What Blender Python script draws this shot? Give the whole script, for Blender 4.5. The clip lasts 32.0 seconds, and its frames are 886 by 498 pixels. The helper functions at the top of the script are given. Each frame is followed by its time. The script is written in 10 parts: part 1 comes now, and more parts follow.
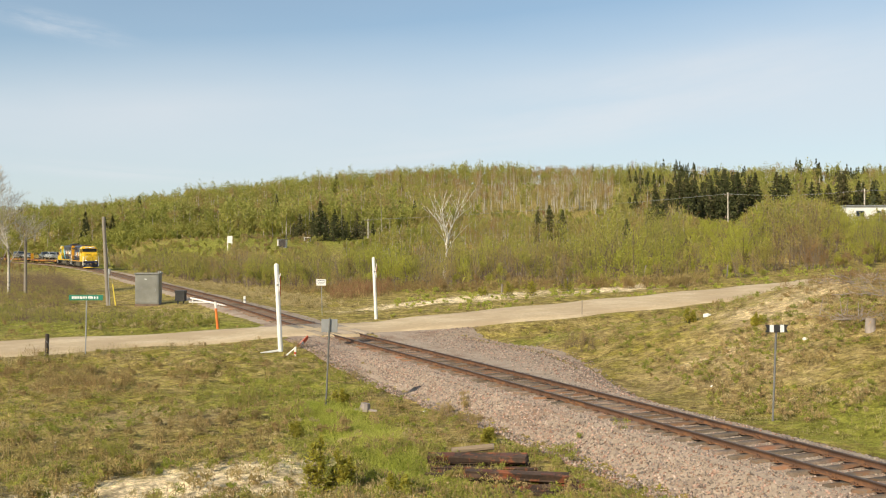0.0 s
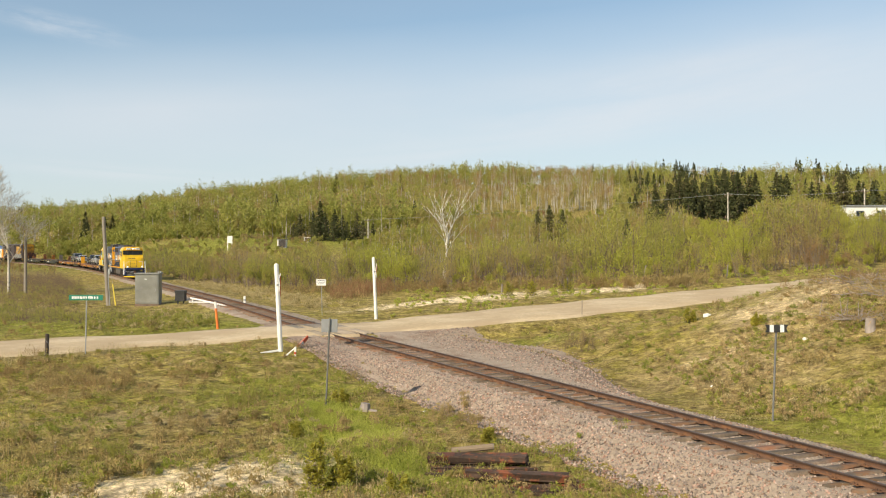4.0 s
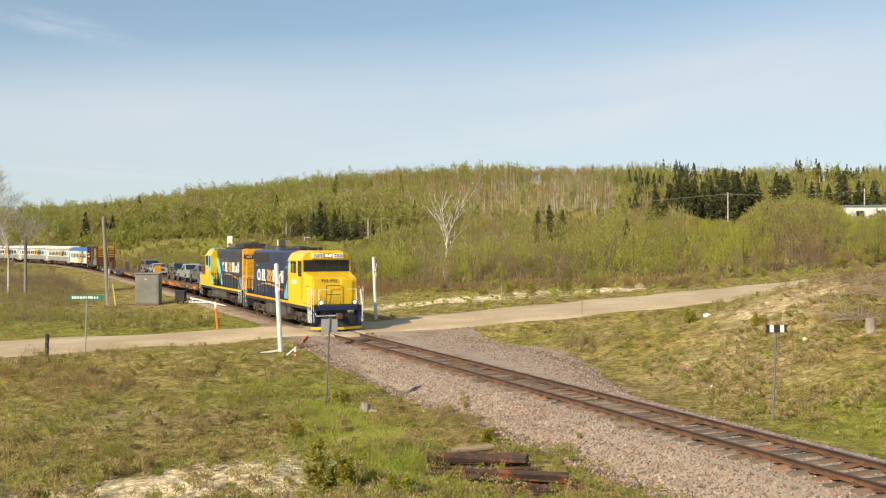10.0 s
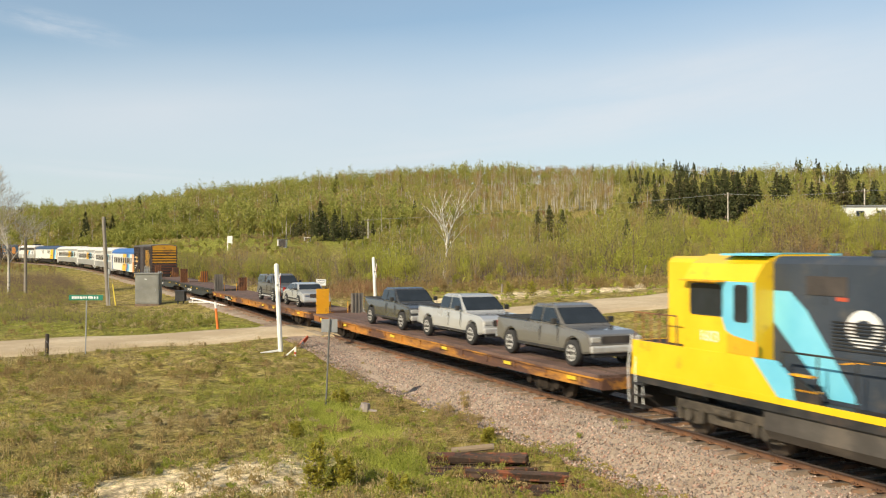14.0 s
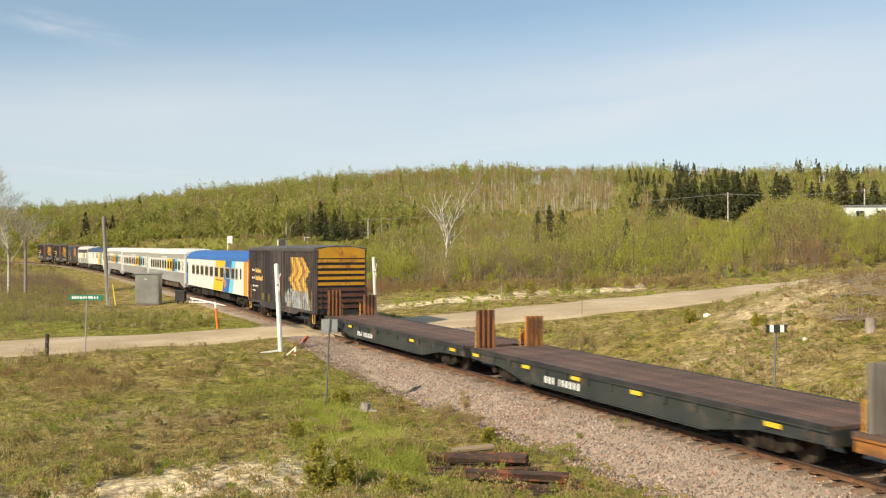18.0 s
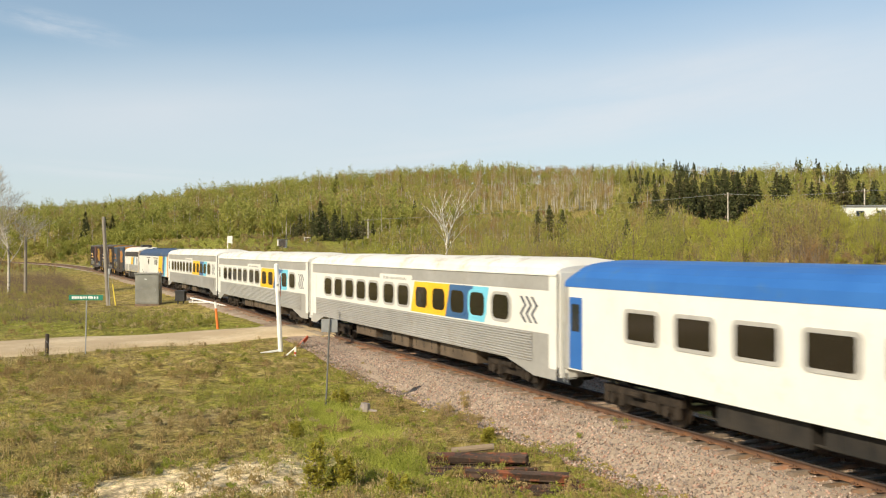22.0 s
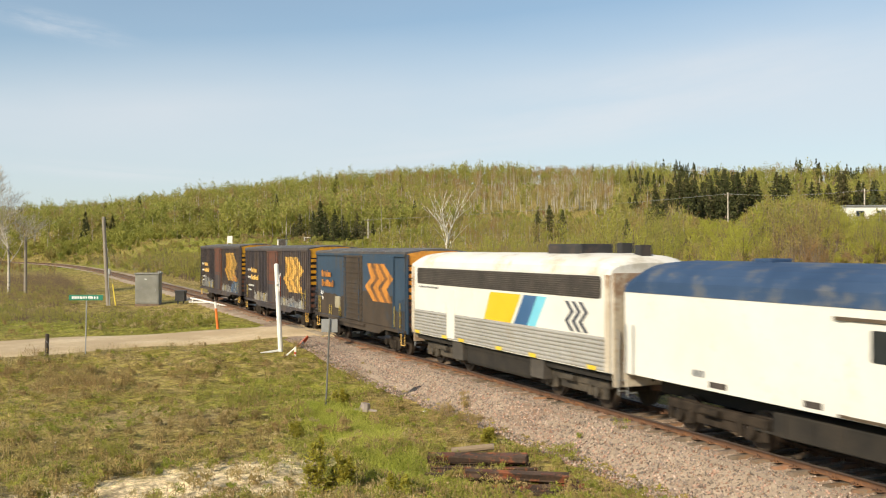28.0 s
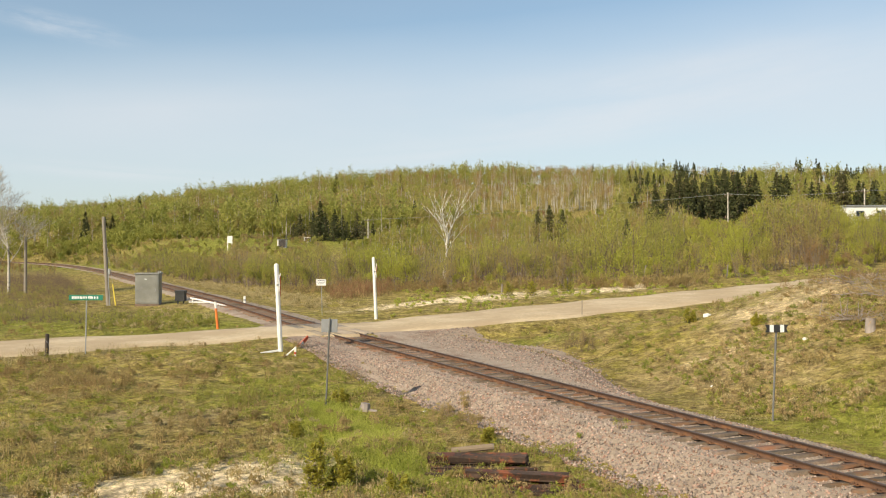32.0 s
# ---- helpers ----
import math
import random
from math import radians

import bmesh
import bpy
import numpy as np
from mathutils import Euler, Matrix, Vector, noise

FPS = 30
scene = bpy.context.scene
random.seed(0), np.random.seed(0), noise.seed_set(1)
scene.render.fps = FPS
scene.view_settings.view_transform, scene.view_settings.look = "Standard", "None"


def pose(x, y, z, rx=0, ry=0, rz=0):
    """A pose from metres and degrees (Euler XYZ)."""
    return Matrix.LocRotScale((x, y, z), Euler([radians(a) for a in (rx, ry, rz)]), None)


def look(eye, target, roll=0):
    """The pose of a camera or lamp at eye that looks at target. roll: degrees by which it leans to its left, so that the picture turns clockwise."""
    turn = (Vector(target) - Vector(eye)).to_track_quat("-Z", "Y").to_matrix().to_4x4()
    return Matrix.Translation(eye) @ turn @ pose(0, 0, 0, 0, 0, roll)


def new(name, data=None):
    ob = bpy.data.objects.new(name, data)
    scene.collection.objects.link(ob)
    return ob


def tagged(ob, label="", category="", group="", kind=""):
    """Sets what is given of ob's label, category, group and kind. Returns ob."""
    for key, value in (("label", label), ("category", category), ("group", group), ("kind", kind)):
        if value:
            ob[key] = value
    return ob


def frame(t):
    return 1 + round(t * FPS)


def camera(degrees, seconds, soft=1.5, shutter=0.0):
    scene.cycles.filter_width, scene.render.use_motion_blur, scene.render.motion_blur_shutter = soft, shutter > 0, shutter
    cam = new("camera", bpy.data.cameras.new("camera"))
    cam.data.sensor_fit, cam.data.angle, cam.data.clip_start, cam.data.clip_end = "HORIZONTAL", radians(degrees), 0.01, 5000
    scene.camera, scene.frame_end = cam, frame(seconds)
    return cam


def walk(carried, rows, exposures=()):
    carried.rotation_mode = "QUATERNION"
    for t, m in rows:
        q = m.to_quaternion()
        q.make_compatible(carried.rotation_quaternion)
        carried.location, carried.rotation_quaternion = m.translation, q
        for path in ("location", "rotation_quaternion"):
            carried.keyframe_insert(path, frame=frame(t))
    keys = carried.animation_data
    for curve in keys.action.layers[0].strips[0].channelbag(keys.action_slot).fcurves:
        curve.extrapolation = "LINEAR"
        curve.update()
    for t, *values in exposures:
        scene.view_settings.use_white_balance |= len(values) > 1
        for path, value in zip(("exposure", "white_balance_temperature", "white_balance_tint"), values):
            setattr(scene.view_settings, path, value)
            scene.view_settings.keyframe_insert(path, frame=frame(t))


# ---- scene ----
# ================= camera: stands still on the bank above the line =================
cam = camera(50.11, 32.0, soft=1.15, shutter=0.3)
EYE = (0.0, 0.0, 4.63)
walk(cam, [(0.0, pose(*EYE, 90 - 0.02, 0, 0)), (32.0, pose(*EYE, 90 - 0.02, 0, 0))],
     exposures=[(0.0, 0.27, 6560, 11.2), (32.0, 0.27, 6560, 11.2)])

# ================= sky and sun =================
SUN_AZ, SUN_EL = radians(222), radians(32)      # azimuth from +Y clockwise, the side the light comes from
world = bpy.data.worlds.new("sky")
scene.world = world
world.use_nodes = True
wn, wl = world.node_tree.nodes, world.node_tree.links
wn.clear()
w_out = wn.new("ShaderNodeOutputWorld")
w_bg = wn.new("ShaderNodeBackground")
w_sky = wn.new("ShaderNodeTexSky")
w_sky.sky_type = "NISHITA"
w_sky.sun_disc = False
w_sky.sun_elevation, w_sky.sun_rotation = SUN_EL, SUN_AZ
w_sky.altitude, w_sky.air_density, w_sky.dust_density, w_sky.ozone_density = 250, 1.0, 0.8, 2.0
w_bg.inputs["Strength"].default_value = 0.094
# thin high cirrus, stretched sideways
w_tc = wn.new("ShaderNodeTexCoord")
w_map = wn.new("ShaderNodeMapping")
w_map.inputs["Scale"].default_value = (1.3, 1.3, 5.0)
w_map.inputs["Rotation"].default_value = (0, radians(9), 0)
w_noise = wn.new("ShaderNodeTexNoise")
w_noise.inputs["Scale"].default_value = 1.35
w_noise.inputs["Detail"].default_value = 4
w_noise.inputs["Roughness"].default_value = 0.5
w_ramp = wn.new("ShaderNodeValToRGB")
w_ramp.color_ramp.elements[0].position, w_ramp.color_ramp.elements[1].position = 0.26, 0.80
w_ramp.color_ramp.elements[0].color = (0.34, 0.34, 0.34, 1)
w_ramp.color_ramp.elements[1].color = (0.66, 0.66, 0.66, 1)
w_mix = wn.new("ShaderNodeMix")
w_mix.data_type = "RGBA"
w_mix.inputs["B"].default_value = (6.35, 6.85, 7.25, 1)
wl.new(w_tc.outputs["Generated"], w_map.inputs["Vector"])
wl.new(w_map.outputs["Vector"], w_noise.inputs["Vector"])
wl.new(w_noise.outputs["Fac"], w_ramp.inputs["Fac"])
w_tilt = wn.new("ShaderNodeVectorMath")
w_tilt.operation = "DOT_PRODUCT"
w_tilt.inputs[1].default_value = (-0.085, 0, 1)
wl.new(w_tc.outputs["Generated"], w_tilt.inputs[0])
w_low = wn.new("ShaderNodeMapRange")
w_low.inputs["From Min"].default_value, w_low.inputs["From Max"].default_value = 0.165, 0.235
w_low.inputs["To Min"].default_value, w_low.inputs["To Max"].default_value = 1.30, 0.42
wl.new(w_tilt.outputs["Value"], w_low.inputs["Value"])
w_thin = wn.new("ShaderNodeMath")
w_thin.operation = "MULTIPLY"
wl.new(w_ramp.outputs["Color"], w_thin.inputs[0])
wl.new(w_low.outputs["Result"], w_thin.inputs[1])
wl.new(w_thin.outputs["Value"], w_mix.inputs["Factor"])
w_clear = wn.new("ShaderNodeMix")
w_clear.data_type, w_clear.blend_type = "RGBA", "MULTIPLY"
w_clear.inputs["Factor"].default_value = 1.0
w_clear.inputs["B"].default_value = (0.93, 1.10, 1.08, 1)
wl.new(w_sky.outputs["Color"], w_clear.inputs["A"])


def wisp(place, size, turn, scale, strength, under):
    """One torn streak of cirrus round a direction of the sky, laid over the colour under it."""
    mp = wn.new("ShaderNodeMapping")
    mp.vector_type = "TEXTURE"
    mp.inputs["Location"].default_value, mp.inputs["Scale"].default_value = place, size
    mp.inputs["Rotation"].default_value = (0, radians(turn), 0)
    wl.new(w_tc.outputs["Generated"], mp.inputs["Vector"])
    ln = wn.new("ShaderNodeVectorMath")
    ln.operation = "LENGTH"
    wl.new(mp.outputs["Vector"], ln.inputs[0])
    fade = wn.new("ShaderNodeMapRange")
    fade.interpolation_type = "SMOOTHSTEP"
    fade.inputs["From Min"].default_value, fade.inputs["From Max"].default_value = 1.0, 0.15
    wl.new(ln.outputs["Value"], fade.inputs["Value"])
    nz = wn.new("ShaderNodeTexNoise")
    nz.inputs["Scale"].default_value, nz.inputs["Detail"].default_value, nz.inputs["Roughness"].default_value = scale, 6, 0.62
    wl.new(mp.outputs["Vector"], nz.inputs["Vector"])
    torn = wn.new("ShaderNodeMapRange")
    torn.inputs["From Min"].default_value, torn.inputs["From Max"].default_value = 0.36, 0.66
    torn.inputs["To Max"].default_value = strength
    wl.new(nz.outputs["Fac"], torn.inputs["Value"])
    k = wn.new("ShaderNodeMath")
    k.operation = "MULTIPLY"
    wl.new(fade.outputs["Result"], k.inputs[0])
    wl.new(torn.outputs["Result"], k.inputs[1])
    over = wn.new("ShaderNodeMix")
    over.data_type = "RGBA"
    over.inputs["B"].default_value = (6.9, 7.2, 7.5, 1)
    wl.new(k.outputs["Value"], over.inputs["Factor"])
    wl.new(under, over.inputs["A"])
    return over.outputs["Result"]


w_over = wisp((-0.365, 0.908, 0.213), (0.085, 1.2, 0.017), 9, 1.6, 0.36, w_mix.outputs["Result"])
w_over = wisp((-0.30, 0.93, 0.075), (0.20, 1.2, 0.012), 3, 1.3, 0.35, w_over)
w_over = wisp((0.22, 0.95, 0.155), (0.34, 1.2, 0.055), -9, 1.2, 0.45, w_over)
w_over = wisp((0.02, 0.98, 0.105), (0.30, 1.2, 0.02), -6, 1.6, 0.25, w_over)
wl.new(w_clear.outputs["Result"], w_mix.inputs["A"])
wl.new(w_over, w_bg.inputs["Color"])
wl.new(w_bg.outputs["Background"], w_out.inputs["Surface"])

sun_data = bpy.data.lights.new("sun", "SUN")
sun_data.energy, sun_data.angle, sun_data.color = 4.75, radians(0.55), (1.0, 0.865, 0.635)
sun = new("sun", sun_data)
sun.matrix_world = look((0, 0, 60), (-math.sin(SUN_AZ) * 100, -math.cos(SUN_AZ) * 100, 60 - math.tan(SUN_EL) * 100))

# ================= materials =================
def mat(name, a, b=None, scale=3.0, rough=0.75, metal=0.0, bump=0.0, fine=0.0, wear=None, wear_amount=0.0, wear_scale=1.2,
        rand=0.0, island=0.0, translucent=0.0, stretch=(1, 1, 1), space="Object", coat=0.0, spec=0.5):
    """A surface of two colours mixed by noise, with finer grain, wear patches and a little relief."""
    m = bpy.data.materials.new(name)
    m.use_nodes = True
    n, l = m.node_tree.nodes, m.node_tree.links
    bs = n["Principled BSDF"]
    tc = n.new("ShaderNodeTexCoord")
    mp = n.new("ShaderNodeMapping")
    mp.inputs["Scale"].default_value = stretch
    if space == "World":
        geo = n.new("ShaderNodeNewGeometry")
        l.new(geo.outputs["Position"], mp.inputs["Vector"])
    else:
        l.new(tc.outputs["Object"], mp.inputs["Vector"])
    b = b or tuple(min(1, c * 1.25 + 0.01) for c in a)

    def noise_tex(sc, det=4.0, ro=0.6):
        t = n.new("ShaderNodeTexNoise")
        t.inputs["Scale"].default_value, t.inputs["Detail"].default_value, t.inputs["Roughness"].default_value = sc, det, ro
        l.new(mp.outputs["Vector"], t.inputs["Vector"])
        return t

    def mix(fac, c1, c2, blend="MIX"):
        x = n.new("ShaderNodeMix")
        x.data_type, x.blend_type = "RGBA", blend
        for sock, v in (("Factor", fac), ("A", c1), ("B", c2)):
            if isinstance(v, (int, float)):
                x.inputs[sock].default_value = v
            elif isinstance(v, tuple):
                x.inputs[sock].default_value = (*v[:3], 1)
            else:
                l.new(v, x.inputs[sock])
        return x.outputs["Result"]

    def ramp(src, lo, hi):
        r = n.new("ShaderNodeMapRange")
        r.inputs["From Min"].default_value, r.inputs["From Max"].default_value = lo, hi
        l.new(src, r.inputs["Value"])
        return r.outputs["Result"]

    big = noise_tex(scale)
    col = mix(ramp(big.outputs["Fac"], 0.35, 0.65), a, b)
    if fine:
        g = noise_tex(scale * 11, 3, 0.7)
        col = mix(fine, col, mix(ramp(g.outputs["Fac"], 0.3, 0.7), (0.25, 0.25, 0.25), (1, 1, 1)), "MULTIPLY")
    if wear:
        w = noise_tex(wear_scale, 6, 0.7)
        lo = 0.62 - 0.25 * wear_amount
        col = mix(ramp(w.outputs["Fac"], lo, lo + 0.12), col, wear)
    if rand or island:
        src = n.new("ShaderNodeNewGeometry").outputs["Random Per Island"] if island else n.new("ShaderNodeObjectInfo").outputs["Random"]
        k = island or rand
        hs = n.new("ShaderNodeHueSaturation")
        v = n.new("ShaderNodeMapRange")
        v.inputs["To Min"].default_value, v.inputs["To Max"].default_value = 1 - k, 1 + k
        l.new(src, v.inputs["Value"])
        l.new(v.outputs["Result"], hs.inputs["Value"])
        h = n.new("ShaderNodeMapRange")
        h.inputs["To Min"].default_value, h.inputs["To Max"].default_value = 0.5 + 0.03 * k, 0.5 - 0.03 * k
        l.new(src, h.inputs["Value"])
        l.new(h.outputs["Result"], hs.inputs["Hue"])
        l.new(col, hs.inputs["Color"])
        col = hs.outputs["Color"]
    l.new(col, bs.inputs["Base Color"])
    bs.inputs["Metallic"].default_value = metal
    bs.inputs["Specular IOR Level"].default_value = spec
    rr = n.new("ShaderNodeMapRange")
    rr.inputs["To Min"].default_value, rr.inputs["To Max"].default_value = max(0.03, rough - 0.08), min(1, rough + 0.1)
    l.new(big.outputs["Fac"], rr.inputs["Value"])
    l.new(rr.outputs["Result"], bs.inputs["Roughness"])
    if coat:
        bs.inputs["Coat Weight"].default_value, bs.inputs["Coat Roughness"].default_value = coat, 0.08
    if bump:
        bt = noise_tex(scale * 6, 5, 0.65)
        bp = n.new("ShaderNodeBump")
        bp.inputs["Strength"].default_value, bp.inputs["Distance"].default_value = min(1, bump), 0.03
        l.new(bt.outputs["Fac"], bp.inputs["Height"])
        l.new(bp.outputs["Normal"], bs.inputs["Normal"])
    if translucent:
        tr = n.new("ShaderNodeBsdfTranslucent")
        l.new(col, tr.inputs["Color"])
        ms = n.new("ShaderNodeMixShader")
        ms.inputs["Fac"].default_value = translucent
        l.new(bs.outputs["BSDF"], ms.inputs[1])
        l.new(tr.outputs["BSDF"], ms.inputs[2])
        l.new(ms.outputs["Shader"], n["Material Output"].inputs["Surface"])
    return m


def glass(name, tint=(0.02, 0.025, 0.03), rough=0.06):
    m = mat(name, tint, tuple(c * 1.3 for c in tint), 2.0, rough, 0.0, spec=0.45)
    return m


def glow(name, colour, strength):
    m = bpy.data.materials.new(name)
    m.use_nodes = True
    bs = m.node_tree.nodes["Principled BSDF"]
    bs.inputs["Base Color"].default_value = (*colour, 1)
    bs.inputs["Emission Color"].default_value = (*colour, 1)
    bs.inputs["Emission Strength"].default_value = strength
    return m


# land
M_ROAD = mat("gravel_road", (0.55, 0.415, 0.245), (0.68, 0.545, 0.355), 0.35, 0.95, bump=0.5, fine=0.35, wear=(0.46, 0.345, 0.21), wear_amount=0.6, wear_scale=0.25, space="World")
M_BALLAST = mat("ballast", (0.37, 0.29, 0.215), (0.47, 0.375, 0.285), 1.2, 0.95, bump=0.8, fine=0.45, wear=(0.24, 0.155, 0.105), wear_amount=0.4, wear_scale=0.4, space="World")
def stone_material():
    """Crushed granite: grey, pink, red-brown and pale pieces side by side."""
    m = mat("ballast_stone", (0.29, 0.236, 0.196), (0.355, 0.292, 0.248), 0.8, 0.9, bump=0.2, island=0.35, space="World")
    n, l = m.node_tree.nodes, m.node_tree.links
    rp = n.new("ShaderNodeValToRGB")
    rp.color_ramp.interpolation = "CONSTANT"
    el = rp.color_ramp.elements
    el[0].position, el[0].color = 0.0, (0.70, 0.70, 0.72, 1)
    el[1].position, el[1].color = 0.88, (1.42, 1.40, 1.34, 1)
    for pos, col in ((0.22, (1.0, 0.98, 0.95, 1)), (0.48, (1.28, 1.02, 0.92, 1)), (0.66, (0.85, 0.58, 0.48, 1)), (0.74, (0.48, 0.45, 0.44, 1)), (0.82, (1.25, 1.2, 1.12, 1))):
        e = el.new(pos)
        e.color = col
    mul = n.new("ShaderNodeMath")
    mul.operation, mul.inputs[1].default_value = "MULTIPLY", 37.0
    fr = n.new("ShaderNodeMath")
    fr.operation = "FRACT"
    l.new(n.new("ShaderNodeNewGeometry").outputs["Random Per Island"], mul.inputs[0])
    l.new(mul.outputs["Value"], fr.inputs[0])
    l.new(fr.outputs["Value"], rp.inputs["Fac"])
    bs = n["Principled BSDF"]
    x = n.new("ShaderNodeMix")
    x.data_type, x.blend_type = "RGBA", "MULTIPLY"
    x.inputs["Factor"].default_value = 1.0
    l.new(bs.inputs["Base Color"].links[0].from_socket, x.inputs["A"])
    l.new(rp.outputs["Color"], x.inputs["B"])
    l.new(x.outputs["Result"], bs.inputs["Base Color"])
    return m


M_STONE = stone_material()
M_TIE = mat("creosoted_tie", (0.135, 0.102, 0.076), (0.27, 0.205, 0.150), 1.6, 0.9, bump=0.6, fine=0.55, wear=(0.22, 0.115, 0.06), wear_amount=0.5, wear_scale=1.3, rand=0.35, space="World")
M_RAIL = mat("rusty_rail", (0.085, 0.045, 0.028), (0.14, 0.070, 0.038), 2.0, 0.8, 0.1, bump=0.25, fine=0.35, wear=(0.20, 0.092, 0.038), wear_amount=0.4, wear_scale=1.4)
M_RAILHEAD = mat("dark_rail_head", (0.062, 0.042, 0.034), (0.105, 0.068, 0.052), 2.0, 0.65, 0.3, fine=0.3)
M_RAILFOOT = mat("orange_rust_foot", (0.125, 0.060, 0.032), (0.22, 0.105, 0.048), 1.2, 0.9, bump=0.3, fine=0.45, wear=(0.12, 0.065, 0.04), wear_amount=0.5, wear_scale=1.7, space="World")
M_RAILTOP = mat("worn_rail_top", (0.13, 0.10, 0.085), (0.20, 0.16, 0.14), 2.0, 0.5, 0.6)
# metals and running gear
M_LOCOTRUCK = mat("dusty_loco_truck", (0.036, 0.031, 0.025), (0.115, 0.094, 0.070), 2.5, 0.9, 0.0, bump=0.4, fine=0.45)
M_TRUCK = mat("dark_cast_steel", (0.020, 0.016, 0.013), (0.055, 0.042, 0.032), 2.5, 0.95, 0.0, spec=0.2, bump=0.3, fine=0.4)
M_WHEEL = mat("wheel_steel", (0.05, 0.04, 0.035), (0.10, 0.075, 0.055), 3.0, 0.6, 0.6)
M_UNDER = mat("underframe_grime", (0.012, 0.011, 0.010), (0.034, 0.028, 0.022), 1.5, 0.88, bump=0.2, fine=0.4)
M_BLACK = mat("black_paint", (0.018, 0.018, 0.02), (0.04, 0.038, 0.036), 1.5, 0.55, wear=(0.07, 0.05, 0.04), wear_amount=0.3)
M_STEEL = mat("galvanised_steel", (0.36, 0.37, 0.37), (0.46, 0.47, 0.47), 4.0, 0.5, 0.55, bump=0.1, fine=0.2)
M_WHITEPAINT = mat("white_paint", (0.72, 0.71, 0.67), (0.82, 0.81, 0.78), 2.0, 0.6, bump=0.1, wear=(0.52, 0.50, 0.45), wear_amount=0.15)
M_GLASS = glass("window_glass")
M_COACHGLASS = glass("bronze_coach_glass", (0.016, 0.013, 0.010), 0.05)
M_RING = mat("grey_window_surround", (0.34, 0.33, 0.31), (0.42, 0.41, 0.385), 2.0, 0.5)
M_RUBBER = mat("tyre_rubber", (0.018, 0.018, 0.019), (0.035, 0.034, 0.033), 6.0, 0.85)
# locomotive paint
M_YELLOW = mat("loco_yellow", (0.80, 0.50, 0.012), (0.86, 0.56, 0.02), 0.9, 0.36, wear=(0.60, 0.33, 0.03), wear_amount=0.12, wear_scale=1.6, coat=0.25)
M_GOLD = mat("sunfaded_yellow", (0.80, 0.36, 0.012), (0.84, 0.42, 0.02), 0.9, 0.45, wear=(0.50, 0.22, 0.03), wear_amount=0.35, wear_scale=1.6, fine=0.12)
M_NAVY = mat("loco_navy", (0.010, 0.021, 0.088), (0.014, 0.030, 0.115), 0.8, 0.33, wear=(0.03, 0.04, 0.09), wear_amount=0.3, coat=0.3)
M_SLATE = mat("faded_slate_blue", (0.030, 0.042, 0.062), (0.05, 0.062, 0.082), 0.8, 0.5, wear=(0.09, 0.085, 0.08), wear_amount=0.25, fine=0.15)
M_SKYBLUE = mat("light_blue_stripe", (0.14, 0.50, 0.68), (0.20, 0.58, 0.74), 0.9, 0.4)
M_LETTER = mat("white_lettering", (0.74, 0.74, 0.72), (0.80, 0.80, 0.78), 2.0, 0.5)
M_GRILLE = mat("radiator_grille", (0.035, 0.030, 0.028), (0.075, 0.062, 0.055), 2.0, 0.8, bump=0.3)
M_LAMP = glow("headlight_lens", (1.0, 0.94, 0.8), 1.6)
M_NUMBER = glow("number_board_glass", (0.75, 0.74, 0.68), 0.25)
# freight
M_BOXBLUE = mat("dirty_boxcar_indigo", (0.042, 0.035, 0.042), (0.066, 0.055, 0.060), 0.5, 0.7, wear=(0.085, 0.062, 0.050), wear_amount=0.5, wear_scale=0.9, fine=0.4, stretch=(1, 1, 0.25))
M_BOXTEAL = mat("weathered_boxcar_blue", (0.021, 0.050, 0.094), (0.035, 0.068, 0.114), 0.6, 0.7, wear=(0.060, 0.052, 0.046), wear_amount=0.4, wear_scale=0.7, fine=0.3, stretch=(1, 1, 0.4))
M_ROOFSEAM = mat("bright_roof_seam", (0.26, 0.25, 0.25), (0.38, 0.37, 0.36), 0.8, 0.45, 0.5, fine=0.25)
M_BOXGOLD = mat("grimy_end_yellow", (0.56, 0.27, 0.014), (0.66, 0.34, 0.02), 0.9, 0.55, wear=(0.26, 0.12, 0.03), wear_amount=0.4, wear_scale=1.4, fine=0.25)
M_BOXROOF = mat("weathered_roof", (0.10, 0.095, 0.098), (0.19, 0.18, 0.18), 0.6, 0.5, 0.5, fine=0.3, wear=(0.13, 0.08, 0.05), wear_amount=0.4)
M_CHEV = mat("faded_chevron_yellow", (0.78, 0.45, 0.09), (0.86, 0.56, 0.17), 0.8, 0.6, wear=(0.42, 0.25, 0.08), wear_amount=0.35, wear_scale=1.5, fine=0.25, stretch=(1, 1, 0.5))
M_CHEVDARK = mat("weathered_chevron_brown", (0.25, 0.16, 0.055), (0.34, 0.225, 0.08), 0.8, 0.65, fine=0.3)
M_ORANGE = mat("faded_orange", (0.72, 0.27, 0.03), (0.80, 0.36, 0.05), 0.8, 0.6, wear=(0.34, 0.15, 0.05), wear_amount=0.4, wear_scale=1.4, fine=0.3)
M_RUSTDOOR = mat("rusty_red_door", (0.105, 0.042, 0.028), (0.19, 0.068, 0.036), 1.2, 0.8, wear=(0.08, 0.05, 0.045), wear_amount=0.5, fine=0.3)
M_GRAFF = mat("pale_sprayed_paint", (0.19, 0.19, 0.185), (0.38, 0.38, 0.365), 2.2, 0.7, wear=(0.10, 0.09, 0.09), wear_amount=0.55, wear_scale=2.2, stretch=(1.6, 1, 0.6))
